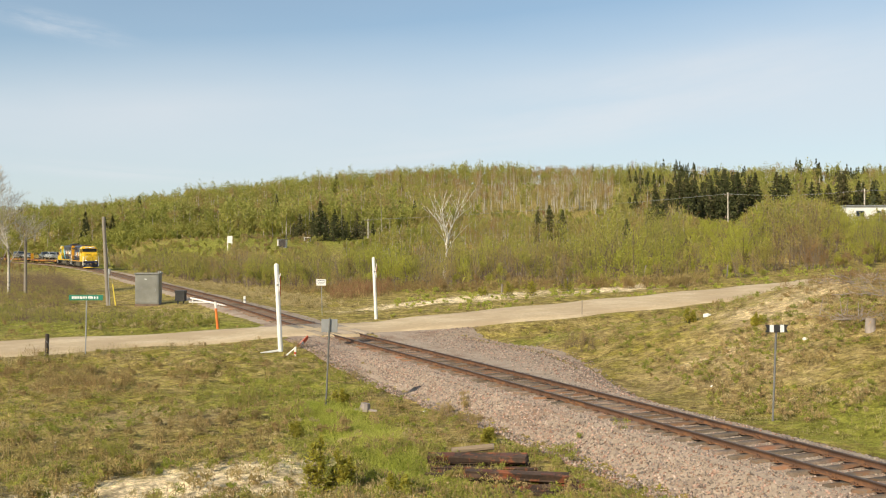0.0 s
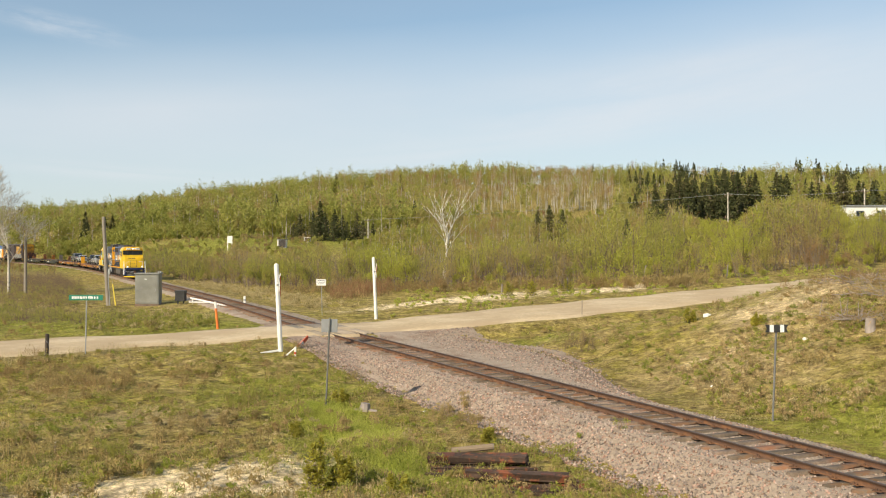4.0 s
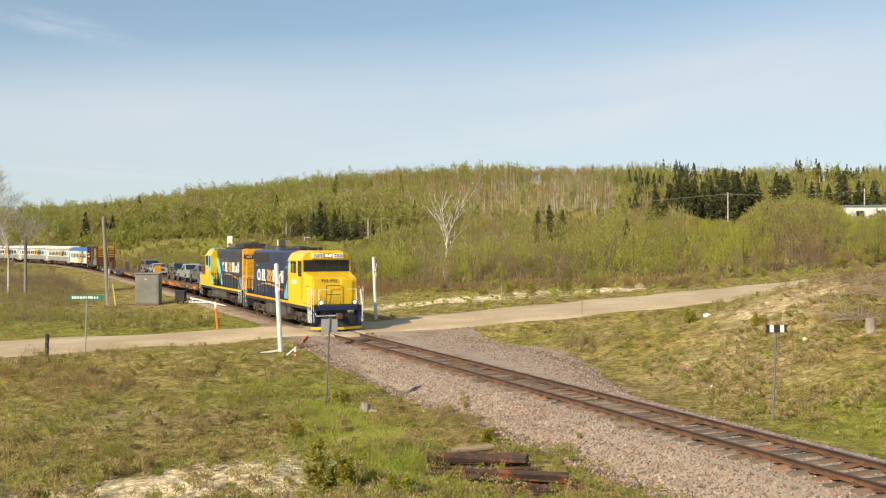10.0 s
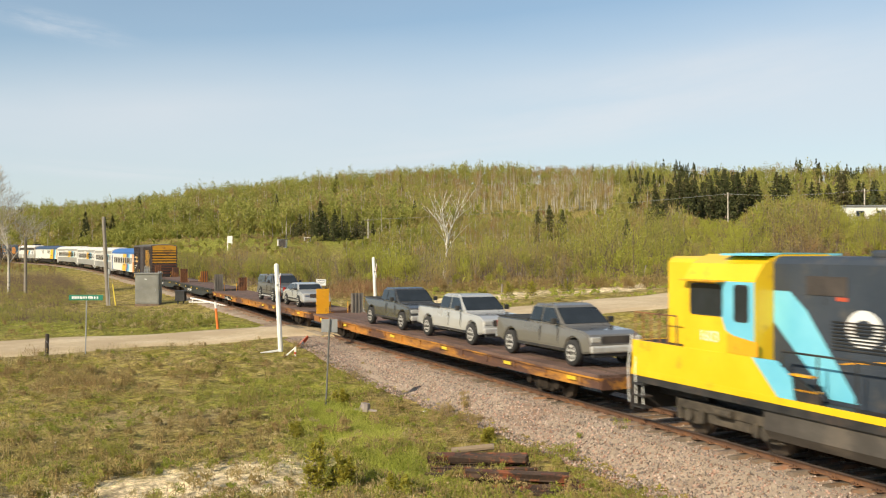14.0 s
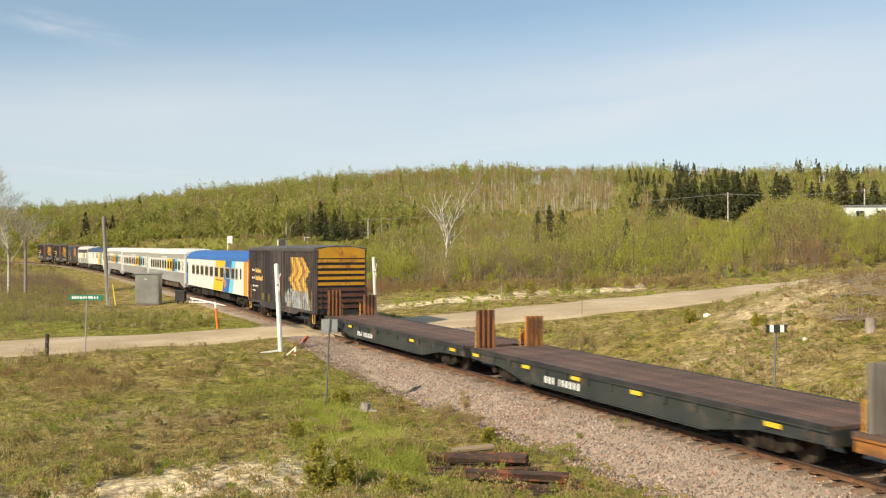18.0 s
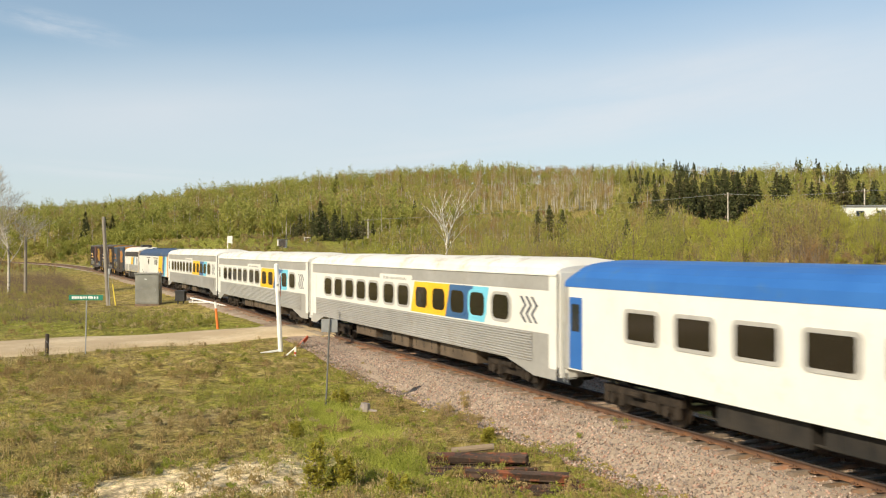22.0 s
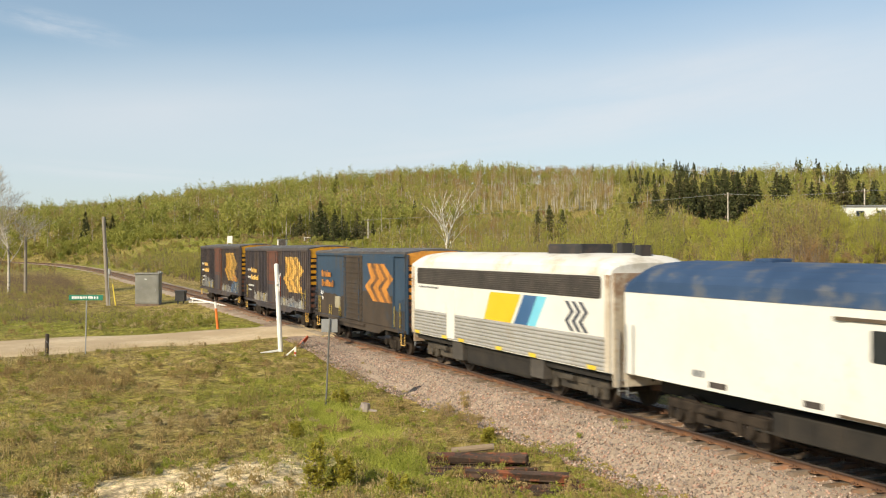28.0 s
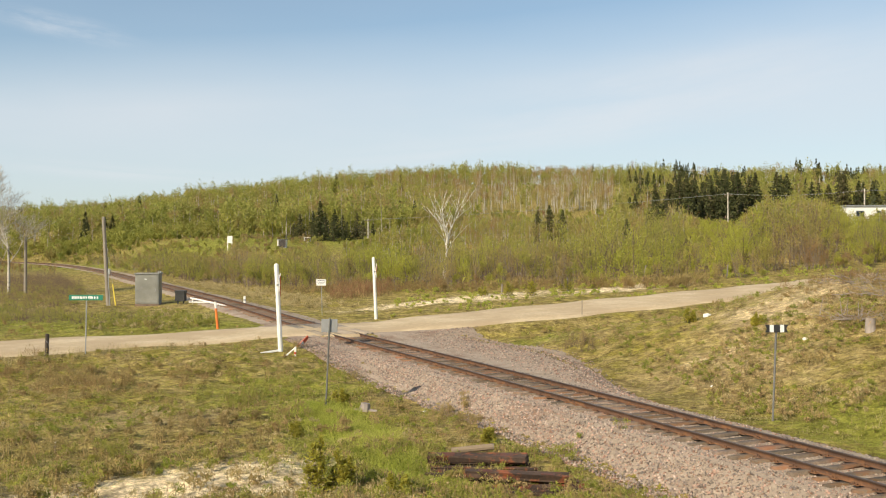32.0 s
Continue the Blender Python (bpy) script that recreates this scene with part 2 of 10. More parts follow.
M_GRAFFBLUE = mat("blue_sprayed_paint", (0.05, 0.11, 0.22), (0.13, 0.21, 0.32), 2.2, 0.7, wear=(0.06, 0.06, 0.08), wear_amount=0.5, wear_scale=2.4)
M_FLATBROWN = mat("rusted_orange_flatcar", (0.27, 0.095, 0.026), (0.66, 0.29, 0.03), 0.4, 0.7, wear=(0.10, 0.048, 0.032), wear_amount=0.6, wear_scale=0.6, fine=0.35, stretch=(0.28, 1, 1.2))
M_FLATDARK = mat("dark_green_flatcar", (0.022, 0.027, 0.026), (0.040, 0.046, 0.043), 0.6, 0.65, wear=(0.085, 0.06, 0.048), wear_amount=0.3, fine=0.25)
M_DECK = mat("worn_deck_boards", (0.11, 0.066, 0.05), (0.185, 0.112, 0.084), 0.9, 0.85, bump=0.4, fine=0.4, rand=0.2, stretch=(1, 0.3, 1))
M_REFLECT = mat("yellow_reflector", (0.66, 0.46, 0.03), (0.74, 0.54, 0.05), 3.0, 0.45)
M_STAKE = mat("rusty_end_stakes", (0.28, 0.115, 0.045), (0.42, 0.19, 0.07), 1.2, 0.8, wear=(0.12, 0.06, 0.04), wear_amount=0.6, fine=0.3)
# passenger cars
M_STAINLESS = mat("fluted_stainless_grey", (0.365, 0.355, 0.335), (0.445, 0.435, 0.415), 0.5, 0.5, 0.25, fine=0.12, wear=(0.36, 0.33, 0.29), wear_amount=0.2)
M_BAND = mat("chalk_white_band", (0.67, 0.66, 0.62), (0.74, 0.735, 0.695), 0.5, 0.42, wear=(0.64, 0.61, 0.54), wear_amount=0.15)
M_ROOFWHITE = mat("chalky_white_roof", (0.66, 0.64, 0.58), (0.76, 0.74, 0.69), 0.5, 0.6, wear=(0.52, 0.48, 0.40), wear_amount=0.3, wear_scale=0.8)
M_COACHORANGE = mat("coach_end_orange", (0.78, 0.27, 0.012), (0.84, 0.33, 0.02), 0.6, 0.45, wear=(0.45, 0.15, 0.02), wear_amount=0.2)
M_COACHBLUE = mat("royal_blue_roof", (0.018, 0.105, 0.36), (0.030, 0.140, 0.43), 0.5, 0.42, wear=(0.05, 0.14, 0.33), wear_amount=0.2)
M_BAGBLUE = mat("dull_blue_roof", (0.020, 0.048, 0.11), (0.036, 0.072, 0.15), 0.6, 0.55, wear=(0.10, 0.11, 0.13), wear_amount=0.4)
M_COACHYELLOW = mat("coach_yellow", (0.83, 0.45, 0.014), (0.87, 0.50, 0.03), 0.6, 0.4)
M_COACHNAVY = mat("coach_dark_blue", (0.03, 0.10, 0.24), (0.05, 0.13, 0.28), 0.6, 0.4)
M_DIRTYCREAM = mat("dirty_cream_end", (0.50, 0.43, 0.33), (0.62, 0.56, 0.46), 1.0, 0.65, wear=(0.30, 0.20, 0.13), wear_amount=0.5, fine=0.25)
M_GREYCHEV = mat("charcoal_chevron", (0.035, 0.042, 0.062), (0.06, 0.068, 0.09), 1.5, 0.5)
M_TAN = mat("tan_equipment_box", (0.075, 0.055, 0.036), (0.14, 0.10, 0.066), 1.0, 0.8, fine=0.3)
M_COUPLER = mat("rusty_coupler", (0.10, 0.055, 0.035), (0.17, 0.09, 0.05), 3.0, 0.8, 0.3)
# ================= the line of the track =================
# s runs along the track towards the camera (0 at the point P0), curvature in 1/km at a few stations
P0, HEAD0 = (1.122, 37.550), radians(-24.255)
BEND_S = np.array([-640, -480, -420, -330, -290, -260, -230, -200, -170, -140, -115, -90, -50, -20, 10, 45.0])
BEND_K = np.array([0, 1.0, 4.0, 6.601, 5.428, 4.549, 3.670, 2.796, 1.840, 0.701, 0.131, 0.242, 0.247, -0.161, 0.760, 1.597])
GRADE_S, GRADE_Z = [-420, -220, -200, -170, -137, -109, -78, -48, -37, -25], [1.5, 1.0, 0.84, 0.60, 0.45, 0.37, 0.30, 0.20, 0.13, 0.0]
TS = np.arange(-640.0, 181.0, 1.0)


def lay_track():
    k = np.interp(TS, BEND_S, BEND_K) * 1e-3
    k[TS > 90] = 0
    i0 = int(np.searchsorted(TS, 0))
    th = np.concatenate([[0], np.cumsum((k[1:] + k[:-1]) / 2)])
    th = th - th[i0] + HEAD0
    dx, dy = -np.sin(th), -np.cos(th)
    x = np.concatenate([[0], np.cumsum((dx[1:] + dx[:-1]) / 2)])
    y = np.concatenate([[0], np.cumsum((dy[1:] + dy[:-1]) / 2)])
    return x - x[i0] + P0[0], y - y[i0] + P0[1], dx, dy


TX, TY, TDX, TDY = lay_track()


def on_track(s, out=0.0):
    """The place on the track at station s, out metres to the camera's side of the centre line, and the heading."""
    x, y, dx, dy = (np.interp(s, TS, a) for a in (TX, TY, TDX, TDY))
    return x + out * dy, y - out * dx, np.arctan2(dy, dx)


def grade(s):
    """Height of the rail top: the line climbs gently away beyond the crossing."""
    return np.interp(s, GRADE_S, GRADE_Z)


def track_coords(x, y):
    """Station and signed distance (positive on the camera's side) of points."""
    x, y = np.asarray(x, float), np.asarray(y, float)
    shape = x.shape
    fx, fy = x.ravel(), y.ravel()
    s_out, u_out = np.empty(fx.size), np.empty(fx.size)
    step = slice(None, None, 4)
    for a in range(0, fx.size, 20000):
        px, py = fx[a:a + 20000, None], fy[a:a + 20000, None]
        i = np.argmin((px - TX[None, step]) ** 2 + (py - TY[None, step]) ** 2, axis=1) * 4
        ex, ey = fx[a:a + 20000] - TX[i], fy[a:a + 20000] - TY[i]
        s_out[a:a + 20000] = TS[i] + ex * TDX[i] + ey * TDY[i]
        u_out[a:a + 20000] = ex * TDY[i] - ey * TDX[i]
    return s_out.reshape(shape), u_out.reshape(shape)


def smooth(t):
    t = np.clip(t, 0, 1)
    return t * t * (3 - 2 * t)


def road_mid(w):
    """Station of the road's centre line, and its half width, w metres beyond the track (negative: before it)."""
    return (-19.0 + 2.6 * smooth((-w - 8) / 16) - 1.5 * smooth((w - 32) / 30),
            3.6 + 1.0 * smooth((w - 2) / 10) + 1.0 * smooth((-w - 11) / 8))


def road_z(w):
    return -0.03 + 0.056 * np.maximum(0, w - 3) - 0.20 * smooth((-w - 2.5) / 6) - 0.3 * smooth((w - 40) / 60) * (w > 40)


def rolls(x, y):
    return (0.10 * np.sin(x * 0.55 + 1.3 * np.sin(y * 0.31)) * np.sin(y * 0.47 + 0.7) + 0.05 * np.sin(x * 1.7 + y * 0.9) * np.sin(y * 1.3 - x * 0.6)
            + 0.045 * np.sin(x * 2.9 + 1.0 + np.sin(y * 1.9)) * np.sin(y * 2.6 + 0.8 * np.sin(x * 2.2)) + 0.02 * np.sin(x * 6.1 + 1.0) * np.sin(y * 5.7))


def apron(s):
    return 1.9 + 4.6 * smooth((10 - s) / 16) * smooth((s + 26) / 8)


def land_z(x, y, bare=False):
    x, y = np.asarray(x, float), np.asarray(y, float)
    s, u = track_coords(x, y)
    w = -u
    r = np.hypot(x, y)
    near = -0.80 + 0.65 * smooth((y - 36) / 12) - 0.30 * smooth((y - 58) / 14) + 3.9 * (1 - smooth((r - 2) / 20))
    far = -0.55 + 0.056 * np.maximum(0, w - 5) * smooth((s + 110) / 60) * (1 - smooth((w - 60) / 60)) + 0.25 * smooth((-s - 20) / 10) \
        + 2.85 * smooth((w - 4.0) / 16) * smooth((s + 15) / 17) + 0.5 * smooth((w - 60) / 60)
    base = np.where(w > 0, far, near) + rolls(x, y) * np.clip((np.abs(w) - 2) / 3, 0, 1) * 0.9
    px = 784 + 1677 * x / np.maximum(y, 20)
    ridge = 17.5 + 24.5 * smooth((px + 100) / 950)
    back = smooth((y - 120) / 40)
    hill = (5.2 + 2.2 * smooth((px - 150) / 200)) * smooth((y - 135) / 105) + (ridge - 5) * smooth((y - 245) / 360)
    hill = hill * np.where(y > 0, 1, 0) * smooth((np.abs(w) - 5) / 28)
    rise = 6.6 * smooth((px - 1080) / 170) * smooth((y - 98) / 48) * (1 - smooth((y - 190) / 190))
    base = base * (1 - back * 0.6) + hill + rise
    # roadbed
    wide = np.where(w > 0, apron(s), 1.9)
    shoulder = -0.26 - np.maximum(0, np.abs(w) - wide) * 0.42
    close = np.abs(w) < wide + 6
    z = np.where(close, np.maximum(base, shoulder), base)
    bed = np.abs(w) < np.maximum(2.2, np.where(w > 0, wide + 0.2, 0))
    z = np.where(bed, np.minimum(z, -0.26), z)
    cut = np.clip((np.abs(w) - 2.2) / 2.5, 0, 1)
    z = np.where((np.abs(w) >= 2.2) & (np.abs(w) < 4.7), np.minimum(z, -0.26 + cut * 1.2 + np.maximum(0, base + 0.26) * cut), z)
    # road
    mid, hw = road_mid(w)
    k = 1 - smooth((np.abs(s - mid) - hw - 0.2) / 2.2)
    k = k * ((w > -45) & (w < 110)) * (np.abs(w) > 1.0)
    z = z * (1 - k) + (road_z(w) - 0.05) * k
    z = z + grade(s) * (1 - smooth((np.abs(w) - 2.6) / 4.5))
    return z
# ================= helpers for meshes =================
def mesh_object(name, verts, faces, material, parent=None, label="", smooth_faces=False):
    """Links a mesh of equal-sided faces given as arrays (n, 3) and (m, k)."""
    verts, faces = np.asarray(verts, np.float32), np.asarray(faces, np.int32)
    me = bpy.data.meshes.new(name)
    k = faces.shape[1]
    me.vertices.add(len(verts))
    me.vertices.foreach_set("co", verts.ravel())
    me.loops.add(faces.size)
    me.loops.foreach_set("vertex_index", faces.ravel())
    me.polygons.add(len(faces))
    me.polygons.foreach_set("loop_start", np.arange(0, faces.size, k, dtype=np.int32))
    me.polygons.foreach_set("loop_total", np.full(len(faces), k, np.int32))
    if smooth_faces:
        me.polygons.foreach_set("use_smooth", np.ones(len(faces), bool))
    me.update(calc_edges=True)
    me.materials.append(material)
    ob = new(name, me)
    if parent is not None:
        ob.parent = parent
    if label:
        tagged(ob, label)
    return ob


def leaf_cards(centres, size, rng, flat=0.0, aspect=1.0):
    """Small three-cornered leaves or leaf clumps, turned at random, round the given points: vertices and faces."""
    n = len(centres)
    a = rng.normal(size=(n, 3))
    a[:, 2] *= 1 - flat
    a /= np.linalg.norm(a, axis=1)[:, None]
    b = rng.normal(size=(n, 3))
    b -= (b * a).sum(1)[:, None] * a
    b /= np.linalg.norm(b, axis=1)[:, None]
    size = np.broadcast_to(np.asarray(size, float), (n,))[:, None]
    p, q = a * size, b * size * aspect
    c = np.asarray(centres)
    v = np.stack([c - p - q * 0.9, c - p * 0.6 + q * 1.1, c + p * 1.1], 1).reshape(-1, 3)
    return v, np.arange(3 * n).reshape(-1, 3)


def sticks(p0, p1, r0, r1, sides=4):
    """Tapered twigs and trunks between points: vertices and faces."""
    p0, p1 = np.asarray(p0, float), np.asarray(p1, float)
    n = len(p0)
    d = p1 - p0
    d /= np.maximum(np.linalg.norm(d, axis=1), 1e-6)[:, None]
    ref = np.where(np.abs(d[:, 2:3]) > 0.9, [[1.0, 0, 0]], [[0, 0, 1.0]])
    e = np.cross(d, ref)
    e /= np.linalg.norm(e, axis=1)[:, None]
    f = np.cross(d, e)
    r0, r1 = (np.broadcast_to(np.asarray(r, float), (n,))[:, None] for r in (r0, r1))
    ring0, ring1 = [], []
    for i in range(sides):
        a = 2 * math.pi * i / sides
        o = math.cos(a) * e + math.sin(a) * f
        ring0.append(p0 + o * r0)
        ring1.append(p1 + o * r1)
    v = np.stack(ring0 + ring1, 1).reshape(-1, 3)
    base = np.arange(n)[:, None] * (2 * sides)
    fs = [np.concatenate([base + i, base + (i + 1) % sides, base + sides + (i + 1) % sides, base + sides + i], 1) for i in range(sides)]
    return v, np.concatenate(fs)


def merge(*pairs):
    vs, fs, o = [], [], 0
    for v, f in pairs:
        vs.append(v)
        fs.append(f + o)
        o += len(v)
    return np.concatenate(vs), np.concatenate(fs)


# ================= ground =================
def spaced(lo, hi, a, b, fine, grow):
    """Stations from lo to hi, fine between a and b, widening outside."""
    mid = list(np.arange(a, b + fine, fine))
    x, d = mid[-1], fine
    while x < hi:
        d = min(d * grow, 90)
        x += d
        mid.append(x)
    x, d = mid[0], fine
    while x > lo:
        d = min(d * grow, 90)
        x -= d
        mid.insert(0, x)
    return np.array(mid)


def ground_material():
    """Spring meadow: short green and straw grass, bare sandy patches, dark litter."""
    m = bpy.data.materials.new("meadow")
    m.use_nodes = True
    n, l = m.node_tree.nodes, m.node_tree.links
    bs = n["Principled BSDF"]
    bs.inputs["Roughness"].default_value = 0.95
    bs.inputs["Specular IOR Level"].default_value = 0.15
    pos = n.new("ShaderNodeNewGeometry").outputs["Position"]

    def tex(sc, det, ro, off=0.0):
        mp = n.new("ShaderNodeMapping")
        mp.inputs["Location"].default_value = (off, off * 0.7, 0)
        l.new(pos, mp.inputs["Vector"])
        t = n.new("ShaderNodeTexNoise")
        t.inputs["Scale"].default_value, t.inputs["Detail"].default_value, t.inputs["Roughness"].default_value = sc, det, ro
        l.new(mp.outputs["Vector"], t.inputs["Vector"])
        return t.outputs["Fac"]

    def ramp(src, lo, hi):
        r = n.new("ShaderNodeMapRange")
        r.inputs["From Min"].default_value, r.inputs["From Max"].default_value = lo, hi
        l.new(src, r.inputs["Value"])
        return r.outputs["Result"]

    def mix(fac, c1, c2, blend="MIX"):
        x = n.new("ShaderNodeMix")
        x.data_type, x.blend_type = "RGBA", blend
        for sock, v in (("Factor", fac), ("A", c1), ("B", c2)):
            if isinstance(v, float):
                x.inputs[sock].default_value = v
            elif isinstance(v, tuple):
                x.inputs[sock].default_value = (*v, 1)
            else:
                l.new(v, x.inputs[sock])
        return x.outputs["Result"]

    def patch(cx, cy, rx, ry, turn=0.0, hard=0.35):
        """1 inside an uneven patch of ground round a place, 0 outside."""
        mp = n.new("ShaderNodeMapping")
        mp.vector_type = "TEXTURE"
        mp.inputs["Location"].default_value = (cx, cy, 0)
        mp.inputs["Rotation"].default_value = (0, 0, radians(turn))
        mp.inputs["Scale"].default_value = (rx, ry, 1000)
        l.new(pos, mp.inputs["Vector"])
        ln = n.new("ShaderNodeVectorMath")
        ln.operation = "LENGTH"
        l.new(mp.outputs["Vector"], ln.inputs[0])
        ad = n.new("ShaderNodeMath")
        ad.operation = "MULTIPLY_ADD"
        l.new(tex(1.1, 8, 0.78, cx), ad.inputs[0])
        ad.inputs[1].default_value = 4.2
        l.new(ln.outputs["Value"], ad.inputs[2])
        return ramp(ad.outputs["Value"], 3.1 + hard, 3.1 - hard)

    green = mix(ramp(tex(0.9, 5, 0.65), 0.35, 0.65), (0.205, 0.185, 0.036), (0.325, 0.272, 0.064))
    straw = mix(ramp(tex(2.5, 5, 0.7, 9), 0.35, 0.65), (0.285, 0.215, 0.085), (0.44, 0.35, 0.16))
    col = mix(ramp(tex(0.55, 7, 0.75, 3), 0.40, 0.58), green, straw)
    col = mix(ramp(tex(0.22, 6, 0.7, 31), 0.62, 0.72), col, (0.46, 0.37, 0.22))
    col = mix(ramp(tex(1.6, 6, 0.75, 17), 0.54, 0.66), col, (0.115, 0.075, 0.038))
    # bare sand, lush strips and dry banks with places of their own
    for cx, cy, rx, ry, turn in ((-5.6, 21.4, 3.6, 1.5, 8), (-3.6, 23.4, 2.8, 1.4, 20), (-2.1, 21.2, 1.1, 1.7, 10), (2.0, 79.0, 9.0, 2.6, 30), (16.0, 82.0, 7.0, 2.2, 30)):
        col = mix(patch(cx, cy, rx, ry, turn), col, mix(ramp(tex(3.0, 5, 0.7, 11), 0.3, 0.7), (0.70, 0.56, 0.38), (0.92, 0.79, 0.60)))
    for cx, cy, rx, ry, turn in ((10.8, 35.4, 3.4, 2.8, 20), (14.5, 40.5, 3.0, 2.2, 30), (-9.5, 30.0, 2.5, 1.8, 10), (19.5, 45.0, 4.0, 3.0, 0)):
        col = mix(patch(cx, cy, rx, ry, turn, 0.6), col, mix(ramp(tex(3.5, 5, 0.75, 29), 0.35, 0.65), (0.29, 0.21, 0.11), (0.50, 0.40, 0.225)))
    for cx, cy, rx, ry, turn in ((11.2, 37.8, 1.6, 0.5, 15), (15.9, 42.8, 3.2, 2.2, 25)):
        col = mix(patch(cx, cy, rx, ry, turn), col, mix(ramp(tex(3.0, 5, 0.7, 11), 0.3, 0.7), (0.50, 0.39, 0.24), (0.66, 0.53, 0.35)))
    for cx, cy, rx, ry, turn in ((-2.9, 27.0, 1.6, 5.5, 18), (-1.0, 20.5, 1.2, 3.0, 20), (12.0, 27.0, 2.2, 3.5, 0), (-6.0, 36.0, 3.0, 3.0, 0), (-12.0, 56.0, 6.0, 5.0, 0), (-30.0, 62.0, 16.0, 11.0, 0), (2.0, 48.5, 6.0, 1.6, 28), (-45.0, 222.0, 60.0, 34.0, 0)):
        col = mix(patch(cx, cy, rx, ry, turn, 0.5), col, mix(ramp(tex(2.0, 5, 0.7, 13), 0.3, 0.7), (0.205, 0.22, 0.036), (0.30, 0.295, 0.062)))
    col = mix(0.75, col, mix(ramp(tex(1.15, 5, 0.62, 41), 0.36, 0.64), (0.50, 0.48, 0.43), (1.42, 1.42, 1.36)), "MULTIPLY")
    col = mix(0.5, col, mix(ramp(tex(14.0, 4, 0.75, 5), 0.3, 0.7), (0.32, 0.31, 0.28), (1.35, 1.35, 1.28)), "MULTIPLY")
    col = mix(0.8, col, mix(ramp(tex(4.5, 5, 0.8, 23), 0.38, 0.62), (0.42, 0.39, 0.34), (1.58, 1.56, 1.44)), "MULTIPLY")
    l.new(col, bs.inputs["Base Color"])
    bp = n.new("ShaderNodeBump")
    bp.inputs["Strength"].default_value, bp.inputs["Distance"].default_value = 0.8, 0.12
    l.new(tex(5.0, 6, 0.75, 2), bp.inputs["Height"])
    l.new(bp.outputs["Normal"], bs.inputs["Normal"])
    return m


M_MEADOW = ground_material()
gx, gy = spaced(-2600, 2600, -26, 28, 0.42, 1.09), spaced(-500, 4200, 15, 60, 0.42, 1.07)
GX, GY = np.meshgrid(gx, gy)
GZ = land_z(GX, GY)
GI = np.arange(GX.size).reshape(GX.shape)
ground = mesh_object("ground", np.stack([GX, GY, GZ], -1).reshape(-1, 3),
                     np.stack([GI[:-1, :-1], GI[:-1, 1:], GI[1:, 1:], GI[1:, :-1]], -1).reshape(-1, 4), M_MEADOW, smooth_faces=True)
tagged(ground, "rough spring meadow with green and straw grass", "ground", kind="structure")


def strip(name, stations, edges, material, lift=0.0):
    """A sheet across each station: edges(s) gives rows of points (x, y, z)."""
    rows = [edges(t) for t in stations]
    v = np.array(rows)
    n, k = v.shape[:2]
    v[:, :, 2] += lift
    i = np.arange(n * k).reshape(n, k)
    return mesh_object(name, v.reshape(-1, 3), np.stack([i[:-1, :-1], i[:-1, 1:], i[1:, 1:], i[1:, :-1]], -1).reshape(-1, 4), material, smooth_faces=True)


# gravel road over the crossing
def road_row(w):
    mid, hw = road_mid(w)
    pts = []
    for k, f in enumerate((-1, -0.93, -0.5, 0, 0.5, 0.93, 1)):
        wob = 0.35 * math.sin(w * 0.9 + 2 * f) * (abs(f) > 0.6)
        x, y, _ = on_track(mid + f * hw + wob, -w)
        z = float(road_z(np.float64(w))) + (0.05 * (1 - f * f)) - (0.14 if abs(f) == 1 else 0.0)
        pts.append((float(x), float(y), z))
    return pts


road = strip("road", np.arange(-45, 105, 0.75), road_row, M_ROAD)
tagged(road, "dusty tan gravel road crossing the track", "road", kind="structure")


# ballast bed
def bed_row(s):
    pts = []
    a = float(apron(np.float64(s)))
    jit = 0.12 * math.sin(s * 2.3) + 0.1 * math.sin(s * 0.71)
    k = 1 - 0.36 * float(smooth((-s - 22) / 4))
    for u in ((3.6 + jit) * k, 3.2 * k, 2.8 * k, 2.4 * k, 2.1 * k, 1.8 * k, 0.8, -0.8, -1.8, -1.9 - (a - 1.9) * 0.35, -1.9 - (a - 1.9) * 0.7, -(a + 0.1), -(a + 0.6), -(a + 1.0 + jit)):
        x, y, _ = on_track(s, u)
        pts.append([float(x), float(y), 0])
    z = land_z([p[0] for p in pts], [p[1] for p in pts])
    for p, q, lift in zip(pts, z, (-0.08, 0.01, 0.02, 0.02, 0.03, 0.05, 0.055, 0.055, 0.05, 0.02, 0.02, 0.02, 0.015, -0.05)):
        p[2] = float(q) + lift
    return pts


ballast = strip("ballast_bed", np.concatenate([np.arange(-600, -60, 4.0), np.arange(-60, 60, 0.6), np.arange(60, 175, 4.0)]), bed_row, M_BALLAST)
tagged(ballast, "grey-pink crushed stone ballast under the track", "ballast", kind="structure")

# ================= track: rails and ties =================
track = new("railway_track")
tagged(track, "single rusty rail line on weathered wooden ties", "railway track", kind="structure")
RAIL = [(-0.066, -0.142), (0.066, -0.142), (0.066, -0.132), (0.012, -0.118), (0.012, -0.045), (0.034, -0.036), (0.034, -0.004), (0.029, 0.0), (-0.029, 0.0),
        (-0.034, -0.004), (-0.034, -0.036), (-0.012, -0.045), (-0.012, -0.118), (-0.066, -0.132)]


